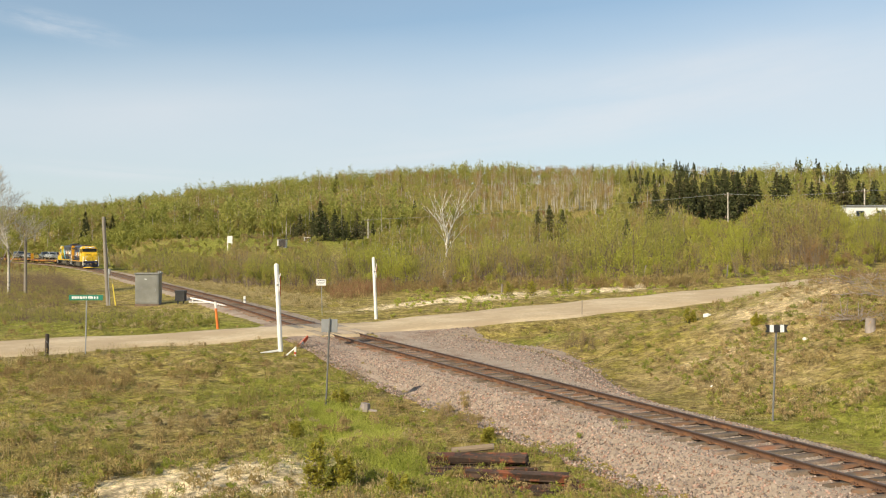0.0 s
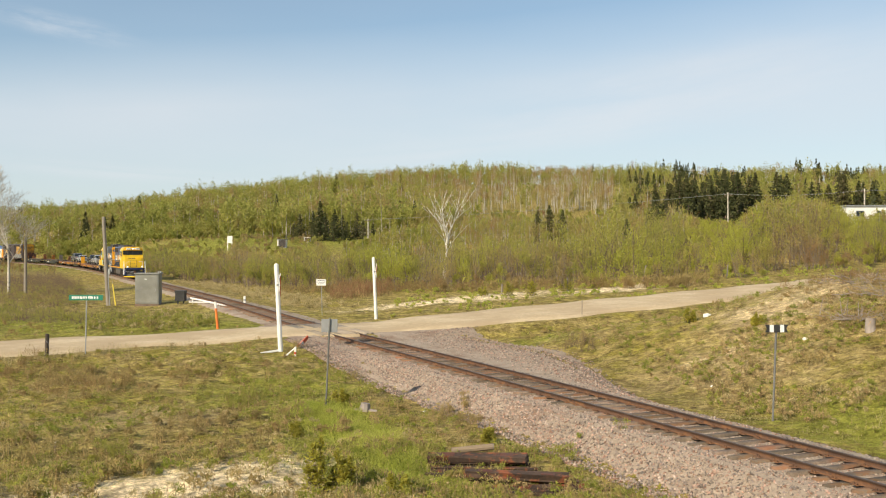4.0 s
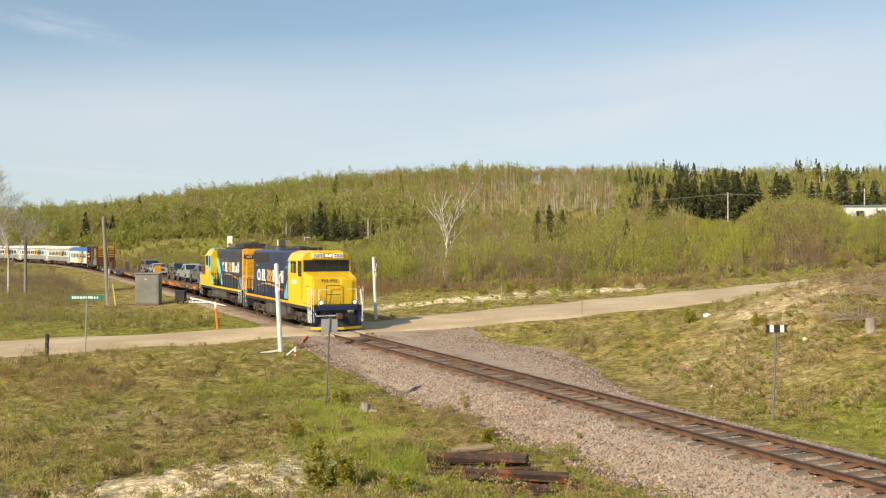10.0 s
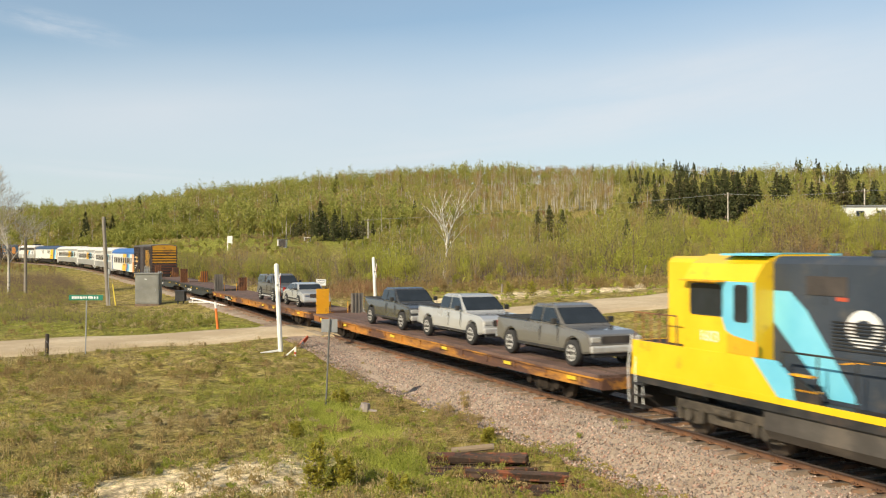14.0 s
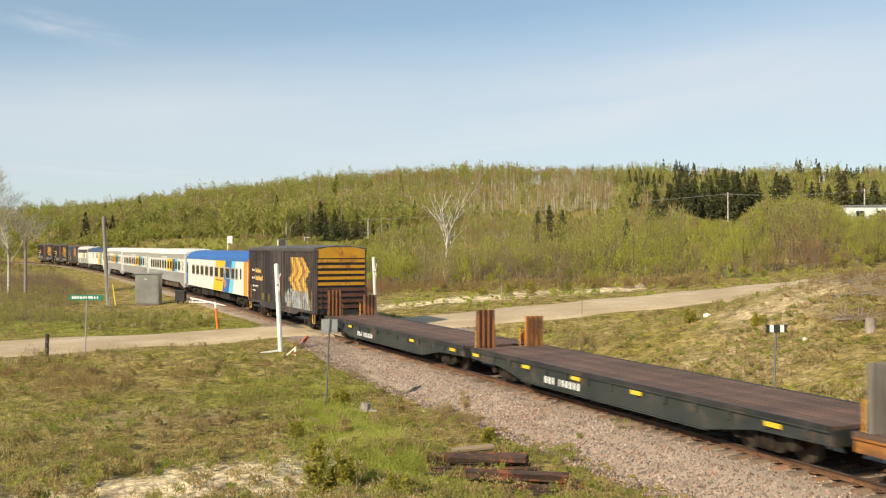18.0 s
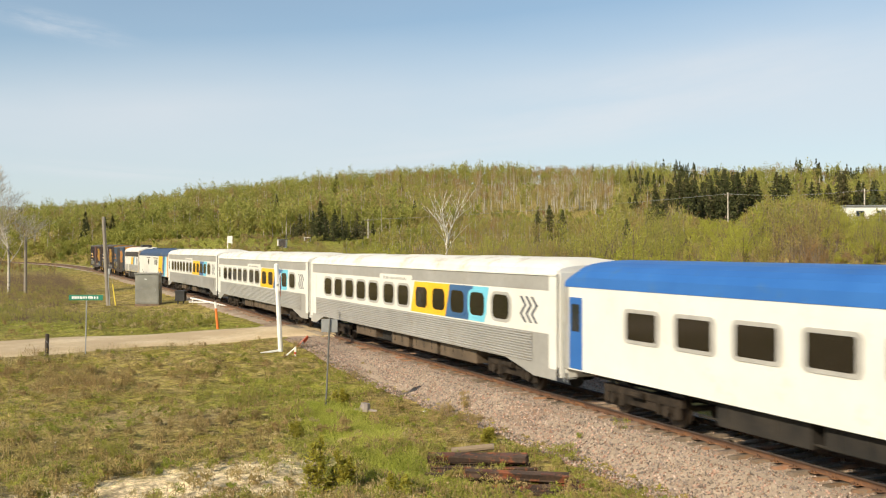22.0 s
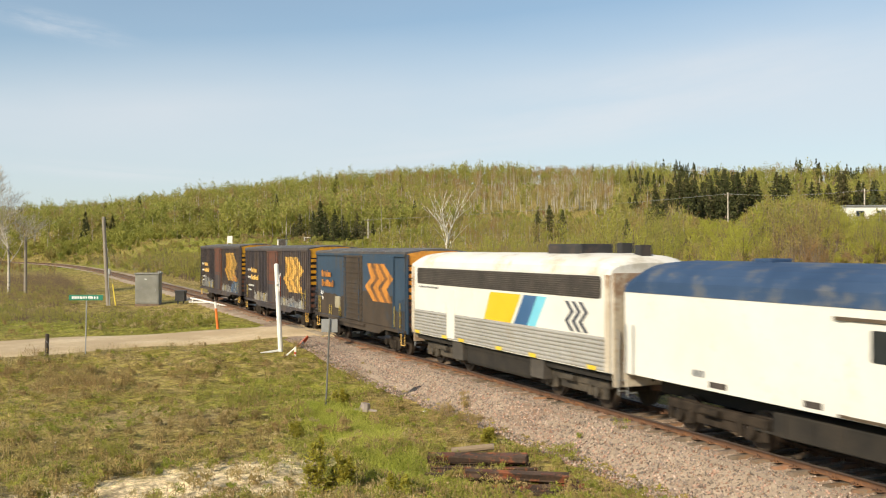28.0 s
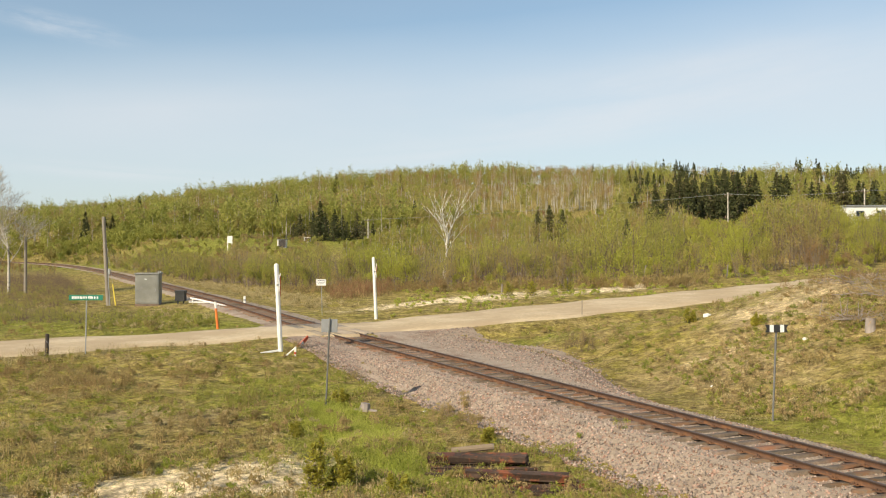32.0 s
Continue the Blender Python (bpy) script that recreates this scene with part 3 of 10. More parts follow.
def rail(side):
    st = np.concatenate([np.arange(-620, -60, 3.0), np.arange(-60, 60, 1.0), np.arange(60, 176, 3.0)])
    v = []
    for s in st:
        for q, z in RAIL:
            x, y, _ = on_track(s, side * (0.755 + q * side))
            v.append((float(x), float(y), z + float(grade(s))))
    k = len(RAIL)
    i = np.arange(len(st) * k).reshape(len(st), k)
    f = np.stack([i[:-1], np.roll(i, -1, 1)[:-1], np.roll(i, -1, 1)[1:], i[1:]], -1).reshape(-1, 4)
    ob = mesh_object("rail", v, f, M_RAIL, track)
    for m in (M_RAILTOP, M_RAILHEAD, M_RAILFOOT):
        ob.data.materials.append(m)
    idx = np.zeros(len(f), np.int32)
    idx.reshape(-1, k)[:, 7] = 1
    for q in (4, 5, 6, 8, 9, 10):
        idx.reshape(-1, k)[:, q] = 2
    for q in (1, 2, 12, 13):
        idx.reshape(-1, k)[:, q] = 3
    ob.data.polygons.foreach_set("material_index", idx)
    return ob


rail(1), rail(-1)


def block(sx, sy, sz, bevel=0.015):
    """A beam with chamfered long edges, centred: verts and faces."""
    a, b = sy / 2, sz / 2
    prof = [(-a + bevel, -b), (a - bevel, -b), (a, -b + bevel), (a, b - bevel), (a - bevel, b), (-a + bevel, b), (-a, b - bevel), (-a, -b + bevel)]
    v = [(sx / 2 * e, y, z) for e in (-1, 1) for y, z in prof]
    f = [(i, (i + 1) % 8, 8 + (i + 1) % 8, 8 + i) for i in range(8)]
    f += [(7, 6, 5, 4), (7, 4, 3, 0), (3, 2, 1, 0), (12, 13, 14, 15), (8, 11, 12, 15), (8, 9, 10, 11)]
    return np.array(v), np.array(f)


tie_v, tie_f = block(0.20, 2.5, 0.18)
tie_mesh = None
rng = np.random.default_rng(5)
far_ties = []
for i, s in enumerate(np.arange(-330, 60, 0.56)):
    if abs(s + 19) < 4.2:
        continue
    x, y, h = on_track(s + rng.normal(0, 0.045), rng.normal(0, 0.075))
    m = pose(float(x), float(y), -0.236 + float(grade(s)) + rng.normal(0, 0.012), 0, 0, math.degrees(float(h)) + rng.normal(0, 2.2))
    if -62 < s < 36:
        if tie_mesh is None:
            ob = mesh_object("tie", tie_v, tie_f, M_TIE, track)
            tie_mesh = ob.data
        else:
            ob = new("tie", tie_mesh)
            ob.parent = track
        ob.matrix_basis = m
    else:
        far_ties.append((tie_v @ np.array(m.to_3x3()).T + np.array(m.translation), tie_f))
tagged(mesh_object("far_ties", *merge(*far_ties), M_TIE, track), kind="stuff")

# rusty tie plates and spike heads under both rails
plates_v = []
pl_v, pl_f = block(0.19, 0.34, 0.022, 0.006)
sk_v, sk_f = block(0.035, 0.035, 0.05, 0.008)
for s in np.arange(-62, 36, 0.56):
    if abs(s + 19) < 4.2:
        continue
    for u in (-0.755, 0.755):
        x, y, h = on_track(s, u)
        turn = np.array(pose(0, 0, 0, 0, 0, math.degrees(float(h))).to_3x3()).T
        at = np.array([float(x), float(y), -0.134 + float(grade(s))])
        plates_v.append((pl_v @ turn + at, pl_f))
        for dx, dy in ((0.055, 0.10), (-0.055, -0.10), (-0.05, 0.13), (0.05, -0.13)):
            plates_v.append(((sk_v + [dx, dy, 0.022]) @ turn + at, sk_f))
tagged(mesh_object("tie_plates", *merge(*plates_v), M_RAILFOOT, track), kind="stuff")

# timber planks of the crossing between and beside the rails
crossing = new("road_crossing")
tagged(crossing, "weathered timber planks of a level crossing between rails", "level crossing", kind="structure")
M_PLANK = mat("crossing_timber", (0.32, 0.26, 0.195), (0.44, 0.365, 0.275), 1.2, 0.9, bump=0.4, fine=0.4, rand=0.25, stretch=(0.3, 1, 1))
pv, pf = block(7.2, 0.27, 0.12)
for u in (-1.12, -0.46, -0.17, 0.12, 0.41, 1.12, 1.4, -1.4):
    x, y, h = on_track(-19.0, u)
    ob = mesh_object("plank", pv, pf, M_PLANK, crossing)
    ob.matrix_basis = pose(float(x), float(y), -0.045, 0, 0, math.degrees(float(h)))
# ================= kit for things in parts =================
def part(name, bm, material, parent, label="", smooth_faces=False):
    """Links a bmesh as one mesh under a thing or a part."""
    me = bpy.data.meshes.new(name)
    if smooth_faces:
        for f in bm.faces:
            f.smooth = True
    bm.normal_update()
    bm.to_mesh(me)
    bm.free()
    me.materials.append(material)
    ob = new(name, me)
    ob.parent = parent
    if label:
        tagged(ob, label)
    return ob


def box(bm, x0, x1, y0, y1, z0, z1, bevel=0.0):
    r = bmesh.ops.create_cube(bm, size=1.0, matrix=Matrix.LocRotScale(((x0 + x1) / 2, (y0 + y1) / 2, (z0 + z1) / 2), None, (abs(x1 - x0), abs(y1 - y0), abs(z1 - z0))))
    if bevel:
        es = list({e for v in r["verts"] for e in v.link_edges})
        bmesh.ops.bevel(bm, geom=es, offset=bevel, segments=2, affect="EDGES", profile=0.5)
    return bm


def boxes(*rows, bevel=0.0):
    bm = bmesh.new()
    for r in rows:
        box(bm, *r, bevel=bevel)
    return bm


def rod(bm, pts, r, sides=6):
    pts = [Vector(p) for p in pts]
    for a, b in zip(pts, pts[1:]):
        d = b - a
        m = Matrix.Translation((a + b) / 2) @ d.to_track_quat("Z", "Y").to_matrix().to_4x4()
        bmesh.ops.create_cone(bm, cap_ends=True, segments=sides, radius1=r, radius2=r, depth=d.length + r * 0.6, matrix=m)
    return bm


def rods(*lines, r=0.02, sides=6):
    bm = bmesh.new()
    for l in lines:
        rod(bm, l, r, sides)
    return bm


def drum(bm, p, axis, r, depth, sides=20, r2=None):
    q = Vector(axis).to_track_quat("Z", "Y").to_matrix().to_4x4()
    bmesh.ops.create_cone(bm, cap_ends=True, segments=sides, radius1=r, radius2=r if r2 is None else r2, depth=depth, matrix=Matrix.Translation(p) @ q)
    return bm


def prism_x(bm, prof, x0, x1):
    """A closed outline in (y, z) drawn out along x."""
    a = [bm.verts.new((x0, y, z)) for y, z in prof]
    b = [bm.verts.new((x1, y, z)) for y, z in prof]
    n = len(prof)
    for i in range(n):
        bm.faces.new((a[i], a[(i + 1) % n], b[(i + 1) % n], b[i]))
    bm.faces.new(a[::-1])
    bm.faces.new(b)
    bmesh.ops.recalc_face_normals(bm, faces=bm.faces[:])
    return bm


def plate(bm, outline, y, thick):
    """A flat plate with an outline in (x, z), standing at y, thick along y (towards -y when negative)."""
    a = [bm.verts.new((x, y, z)) for x, z in outline]
    b = [bm.verts.new((x, y + thick, z)) for x, z in outline]
    n = len(outline)
    for i in range(n):
        bm.faces.new((a[i], a[(i + 1) % n], b[(i + 1) % n], b[i]))
    bm.faces.new(a[::-1])
    bm.faces.new(b)
    bmesh.ops.recalc_face_normals(bm, faces=bm.faces[:])
    return bm


def plates(outlines, y, thick):
    bm = bmesh.new()
    for o in outlines:
        plate(bm, o, y, thick)
    return bm


def rounded(x0, x1, z0, z1, r, n=4):
    """Outline of a rectangle with rounded corners."""
    out = []
    for cx, cz, a0 in ((x1 - r, z1 - r, 0), (x0 + r, z1 - r, 90), (x0 + r, z0 + r, 180), (x1 - r, z0 + r, 270)):
        for i in range(n + 1):
            a = radians(a0 + 90 * i / n)
            out.append((cx + r * math.cos(a), cz + r * math.sin(a)))
    return out


def rect(x0, x1, z0, z1):
    return [(x0, z0), (x1, z0), (x1, z1), (x0, z1)]


def chevrons(x, z, step, count, width, half, lean, tip=1):
    """Outlines of a row of arrowhead strokes that point forward."""
    out = []
    for i in range(count):
        a = x + i * step
        out.append([(a, z + half), (a + width, z + half), (a + width + lean * tip, z), (a + width, z - half), (a, z - half), (a + lean * tip, z)])
    return out


def zigzags(x, z, step, count, width, half, lean):
    """Outlines of a row of zigzag strokes with two forward points each."""
    out = []
    for i in range(count):
        a = x + i * step
        pts = [(a, z + half), (a + lean, z + half / 3), (a, z - half / 3), (a + lean, z - half)]
        out.append(pts + [(p + width, q) for p, q in reversed(pts)])
    return out


def split_concave(outline):
    """A chevron stroke as two convex pieces."""
    a, b, c, d, e, f = outline
    return [[a, b, c, f], [f, c, d, e]]


def chevron_plates(strokes, y, thick):
    return plates([p for s in strokes for p in split_concave(s)], y, thick)


def text_part(name, words, height, place, parent, material, label=""):
    """Letters standing on the camera's side of a car."""
    cu = bpy.data.curves.new(name, "FONT")
    cu.body, cu.size, cu.extrude = words, height, 0.004
    cu.align_x = "CENTER"
    tmp = bpy.data.objects.new(name, cu)
    scene.collection.objects.link(tmp)
    me = bpy.data.meshes.new_from_object(tmp.evaluated_get(bpy.context.evaluated_depsgraph_get()))
    bpy.data.objects.remove(tmp)
    me.materials.clear()
    me.materials.append(material)
    ob = new(name, me)
    ob.parent = parent
    ob.matrix_basis = place
    if label:
        tagged(ob, label)
    return ob


CARS, CARGO, WHEELS = [], [], []


def rolling(name, front, back, label, category, group=""):
    """The root of a car of the train: its middle station in the train and its length."""
    ob = new(name)
    tagged(ob, label, category, group)
    CARS.append((ob, (front + back) / 2, front - back))
    return ob


def wheelset_mesh(r):
    bm = bmesh.new()
    for y in (-0.72, 0.72):
        s = 1 if y > 0 else -1
        drum(bm, (0, y, 0), (0, 1, 0), r, 0.11, 24)
        drum(bm, (0, y - s * 0.06, 0), (0, 1, 0), r + 0.028, 0.03, 24)
        drum(bm, (0, y + s * 0.075, 0), (0, 1, 0), 0.13, 0.08, 10)
        for k in range(4):
            a = math.pi / 4 + k * math.pi / 2
            drum(bm, (math.cos(a) * r * 0.55, y + s * 0.055, math.sin(a) * r * 0.55), (0, 1, 0), 0.07, 0.02, 8)
    drum(bm, (0, 0, 0), (0, 1, 0), 0.085, 1.9, 10)
    return bm


def truck(parent, x, base, r, kind="freight"):
    """A two-axle truck: side frames with springs, bolster, and wheelsets that turn."""
    bm = bmesh.new()
    for s in (-1, 1):
        y = s * 0.99
        if kind == "freight":
            top = [(-base / 2 - 0.16, r + 0.10), (-base / 2 + 0.16, r + 0.13), (-0.42, r + 0.32), (0.42, r + 0.32), (base / 2 - 0.16, r + 0.13), (base / 2 + 0.16, r + 0.10),
                   (base / 2 + 0.16, r - 0.10), (base / 2 - 0.18, r - 0.10), (0.48, r - 0.27), (-0.48, r - 0.27), (-base / 2 + 0.18, r - 0.10), (-base / 2 - 0.16, r - 0.10)]
            plate(bm, [(x + a, b) for a, b in top], y - s * 0.06, s * 0.14)
            for k in (-0.22, 0, 0.22):
                drum(bm, (x + k, y + s * 0.10, r - 0.02), (0, 0, 1), 0.085, 0.36, 10)
        else:
            box(bm, x - base / 2 - 0.55, x + base / 2 + 0.55, y - 0.09, y + 0.09, r + 0.12, r + 0.36, 0.03)
            box(bm, x - 0.75, x + 0.75, y - 0.05, y + 0.17, r - 0.12, r + 0.22, 0.03)
            for k in (-base / 2, base / 2):
                box(bm, x + k - 0.26, x + k + 0.26, y - 0.05, y + 0.15, r - 0.22, r + 0.25, 0.03)
                for d in (-0.42, 0.42):
                    drum(bm, (x + k + d, y + s * 0.05, r + 0.02), (0, 0, 1), 0.09, 0.34, 10)
            drum(bm, (x, y + s * 0.2, r + 0.25), (1, 0, 0), 0.09, 0.6, 10)
        for k in (-base / 2, base / 2):
            drum(bm, (x + k, y + s * 0.10, r), (0, 1, 0), 0.15, 0.16, 14)
    box(bm, x - 0.22, x + 0.22, -1.0, 1.0, r - 0.05, r + 0.26)
    t = part("truck", bm, M_LOCOTRUCK if kind == "loco" else M_TRUCK, parent)
    for k in (-base / 2, base / 2):
        w = part("wheelset", wheelset_mesh(r), M_WHEEL, t)
        w.matrix_basis = pose(x + k, 0, r)
        WHEELS.append((w, x + k, r))
    return t


def coupler(parent, x, s, z=0.88):
    bm = boxes((x - 0.05 * s, x + 0.42 * s, -0.07, 0.07, z - 0.08, z + 0.08), (x + 0.34 * s, x + 0.62 * s, -0.16, 0.13, z - 0.15, z + 0.15), bevel=0.02)
    c = part("coupler", bm, M_COUPLER, parent)
    part("air_hose", rods([(x, 0.35, z + 0.05), (x + 0.2 * s, 0.4, z - 0.35), (x + 0.5 * s, 0.35, z - 0.42)], r=0.025), M_RUBBER, c)
    return c


def ladder(x0, x1, z0, z1, y, steps, r=0.016, along="x"):
    lines = []
    if along == "x":
        lines += [[(x0, y, z0), (x0, y, z1)], [(x1, y, z0), (x1, y, z1)]]
        lines += [[(x0, y, z0 + (z1 - z0) * (i + 0.5) / steps), (x1, y, z0 + (z1 - z0) * (i + 0.5) / steps)] for i in range(steps)]
    return rods(*lines, r=r)


def arc_ribbon(x0, x1, z0, rise, width, y, thick, drop=0.0):
    """A swoosh: a thin arc that tapers at both ends."""
    n = 14
    out = []
    top, bot = [], []
    for i in range(n + 1):
        f = i / n
        z = z0 + rise * math.sin(math.pi * f ** 0.8) - drop * f
        w = width * math.sin(math.pi * (0.06 + 0.88 * f))
        top.append((x0 + (x1 - x0) * f, z + w / 2))
        bot.append((x0 + (x1 - x0) * f, z - w / 2))
    for i in range(n):
        out.append([bot[i], bot[i + 1], top[i + 1], top[i]])
    return plates(out, y, thick)


def letter_bars(x, z, h, shapes, y, thick):
    """A painted name as plain bars: widths and heights with gaps between them."""
    out = []
    for w, k, gap in shapes:
        out.append(rounded(x, x + w, z, z + h * k, min(0.06, w * 0.3), 2))
        x += w + gap
    return plates(out, y, thick)
# ================= lead locomotive: wide-nosed road switcher =================
def hood_profile(half, z0, z1, c=0.16):
    return [(-half, z0), (half, z0), (half, z1 - c), (half - c * 0.45, z1 - c * 0.35), (half - c * 1.3, z1), (-half + c * 1.3, z1), (-half + c * 0.45, z1 - c * 0.35), (-half, z1 - c)]


def handrail(parent, x0, x1, y, z, posts, material, r=0.018):
    lines = [[(x0, y, z + 1.02), (x1, y, z + 1.02)]]
    for i in range(posts):
        x = x0 + (x1 - x0) * i / (posts - 1)
        lines.append([(x, y, z - 0.12), (x, y, z + 1.02)])
    return part("handrail", rods(*lines, r=r), material, parent)


def end_grabs(parent, x, material):
    for s in (-1, 1):
        for k in (0.0, 0.25, 0.5):
            y = s * (1.50 - k * 0.2)
            part("grab_iron", rods([(x + (k - 0.25), y, 0.55), (x + (k - 0.25), y * 1.02, 1.5), (x + (k - 0.25) * 0.8, y * 0.97, 2.35)], r=0.015), material, parent, "white tubular grab iron")


def fans(parent, x0, x1, n, z0, z1, half=0.62):
    for i in range(n):
        x = x0 + (x1 - x0) * (i + 0.5) / n
        r = min(half, (x1 - x0) / n / 2 * 0.96)
        bm = drum(bmesh.new(), (x, 0, (z0 + z1) / 2), (0, 0, 1), r, z1 - z0, 24, r * 0.93)
        drum(bm, (x, 0, z1 + 0.015), (0, 0, 1), r * 0.25, 0.05, 12)
        part("roof_fan", bm, M_BLACK, parent)


def fuel_tank(parent, x0, x1, z0=0.32, z1=1.2):
    prof = [(-1.2, z0), (1.2, z0), (1.38, z0 + 0.22), (1.38, z1), (-1.38, z1), (-1.38, z0 + 0.22)]
    part("fuel_tank", prism_x(bmesh.new(), prof, x0, x1), M_TANK, parent, "grimy grey fuel tank")


def window(parent, outline, y, side=-1):
    """A pane set into a thin dark gasket on the side wall at y."""
    xs, zs = [p[0] for p in outline], [p[1] for p in outline]
    cx, cz = (min(xs) + max(xs)) / 2, (min(zs) + max(zs)) / 2
    grow = [(cx + (x - cx) * 1.08, cz + (z - cz) * 1.08) for x, z in outline]
    w = part("window", plates([grow], y, side * 0.012), M_BLACK, parent)
    part("pane", plates([outline], y + side * 0.012, side * 0.006), M_GLASS, w)
    return w


def ring(x, z, w, h, thick, n=20):
    """An oval ring as a run of plates' outlines."""
    out = []
    for i in range(n):
        a, b = 2 * math.pi * i / n, 2 * math.pi * (i + 1) / n
        out.append([(x + math.cos(t) * (w - k), z + math.sin(t) * (h - k)) for t, k in ((a, 0), (b, 0), (b, thick), (a, thick))])
    return out


def hood_name(parent, x, z, h, y, s, ground, wide=1.0):
    """The big painted mark on the hood as plain shapes: a ring, slotted blocks and three yellow zigzags."""
    k, t = wide, s * 0.008
    if s > 0:
        x += 0.2
    part("mark_ring", plates(ring(x + 0.52 * k, z + h / 2, 0.50 * k, h / 2, 0.20), y, t), M_LETTER, parent, "white painted ring on the hood")
    for x0, w, hh in ((1.12, 0.16, 0.2), (1.42, 0.32, 1.0), (1.86, 0.34, 1.0), (2.34, 0.16, 0.2), (4.35, 0.40, 1.0), (4.88, 0.36, 1.0), (5.40, 0.28, 0.66), (5.80, 0.40, 0.66), (6.42, 0.22, 1.0), (6.82, 0.24, 1.0)):
        part("mark_block", plates([rounded(x + x0 * k, x + (x0 + w) * k, z, z + h * hh, 0.04, 2)], y, t), M_LETTER, parent, "white painted block on the hood")
    for q in zigzags(x + 2.75 * k, z + h / 2, 0.42 * k, 3, 0.27 * k, h / 2, 0.30 * k):
        part("chevron_mark", plates([q], y, t), M_GOLD, parent, "yellow zigzag mark")


M_DULLGOLD = mat("dull_gold_mark", (0.50, 0.36, 0.06), (0.60, 0.45, 0.10), 2.0, 0.6)
M_REDMARK = mat("small_red_mark", (0.42, 0.06, 0.03), (0.50, 0.09, 0.04), 2.0, 0.6)
M_TANK = mat("dusty_fuel_tank", (0.060, 0.053, 0.047), (0.105, 0.094, 0.082), 0.8, 0.7, 0.1, fine=0.3, wear=(0.13, 0.11, 0.09), wear_amount=0.35)


def lead_loco():
    L = rolling("diesel_locomotive", 147.6, 129.6, "yellow and navy wide-nosed diesel locomotive with light blue stripe", "locomotive", "locomotives of the train")
    part("underframe", boxes((-8.35, 8.3, -1.46, 1.46, 1.18, 1.46), (-8.5, 8.35, -0.6, 0.6, 0.75, 1.2)), M_BLACK, L)
    for s in (-1, 1):
        part("sill_stripe", boxes((-8.38, 3.4, s * 1.45, s * 1.475, 1.36, 1.50)), M_GOLD, L, "yellow sill stripe")
        part("sill_stripe", boxes((3.4, 8.3, s * 1.45, s * 1.475, 1.36, 1.50)), M_YELLOW, L, "yellow sill stripe")
    fuel_tank(L, -2.6, 2.5)
    part("air_reservoir", drum(bmesh.new(), (-0.2, -1.2, 1.32), (1, 0, 0), 0.17, 4.6, 14), M_UNDER, L)
    for x in (-5.35, 5.35):
        truck(L, x, 2.74, 0.508, "loco")
    part("long_hood", prism_x(bmesh.new(), hood_profile(0.95, 1.46, 4.56), -7.75, 3.3), M_NAVY, L, "navy long hood")
    for s in (-1, 1):
        y = s * 0.95
        part("radiator_grille", plates([rect(-7.62, -3.6, 3.68, 4.36)], y, s * 0.02), M_GRILLE, L, "brown-black radiator grille")
        part("air_filter_panel", plates([[(1.55, 3.72), (2.55, 3.72), (3.05, 4.42), (1.55, 4.42)]], y, s * 0.02), M_GRILLE, L, "dark air filter panel")
        part("blue_stripe", plates([[(0.35, 1.5), (1.95, 1.5), (3.28, 3.60), (3.28, 4.36), (3.0, 4.36), (1.55 + 0.55, 3.70)]], y, s * 0.012), M_SKYBLUE, L, "light blue slanted stripe")
        part("blue_stripe", plates([[(3.32, 3.15), (3.95, 3.96), (3.32, 3.96)]], s * 1.47, s * 0.008), M_SKYBLUE, L, "light blue stripe across the cab corner")
        part("navy_corner", plates([[(3.32, 3.6), (3.6, 3.97), (3.32, 3.97)]], s * 1.47, s * 0.012), M_NAVY, L)
        part("yellow_panel", plates([[(1.95, 1.5), (3.3, 1.5), (3.3, 3.55)]], y, s * 0.014), M_YELLOW, L)
        hood_name(L, -6.75, 2.40, 0.82, y, s, M_NAVY)
        part("swoosh", arc_ribbon(-6.9, 1.0, 2.02, 0.30, 0.11, y, s * 0.008, 0.12), M_GOLD, L, "thin yellow swoosh")
        for k in range(8):
            x0 = -7.55 + k * 0.98
            d = part("hood_door", plates([rect(x0, x0 + 0.90, 1.60, 2.0)], y, s * 0.014), M_NAVY, L)
            part("latch", boxes((x0 + 0.80, x0 + 0.84, y, y + s * 0.03, 1.76, 1.88)), M_STEEL, d)
        for x0 in (-3.2, -1.7, -0.2):
            part("door_seam", boxes((x0, x0 + 0.025, y, y + s * 0.006, 3.35, 4.35)), M_BLACK, L)
        for x0 in (-6.9, -2.0, 0.9):
            part("lifting_eye", boxes((x0, x0 + 0.35, y, y + s * 0.02, 3.42, 3.50)), M_DULLGOLD, L, "small yellow lifting mark")
        for k in range(9):
            part("grille_slat", boxes((-7.6, -3.62, y + s * 0.02, y + s * 0.035, 3.72 + k * 0.07, 3.74 + k * 0.07)), M_UNDER, L)
    fans(L, -7.2, -3.3, 3, 4.56, 4.78)
    fans(L, -0.9, 1.6, 2, 4.56, 4.76)
    part("brake_housing", boxes((-1.2, 3.1, -0.78, 0.78, 4.52, 4.70), bevel=0.06), M_BLACK, L)
    # cab and nose
    cab = [(-1.47, 1.46), (1.47, 1.46), (1.47, 3.98), (1.25, 4.34), (0.8, 4.52), (-0.8, 4.52), (-1.25, 4.34), (-1.47, 3.98)]
    part("cab", prism_x(bmesh.new(), cab, 3.3, 6.35), M_YELLOW, L, "yellow cab with rounded roof")
    nose = bmesh.new()
    vs = [nose.verts.new(p) for p in ((6.35, -1.46, 1.46), (6.35, 1.46, 1.46), (6.35, 1.46, 3.30), (6.35, -1.46, 3.30),
                                      (8.02, -1.34, 1.46), (8.02, 1.34, 1.46), (7.92, 1.30, 3.02), (7.92, -1.30, 3.02))]
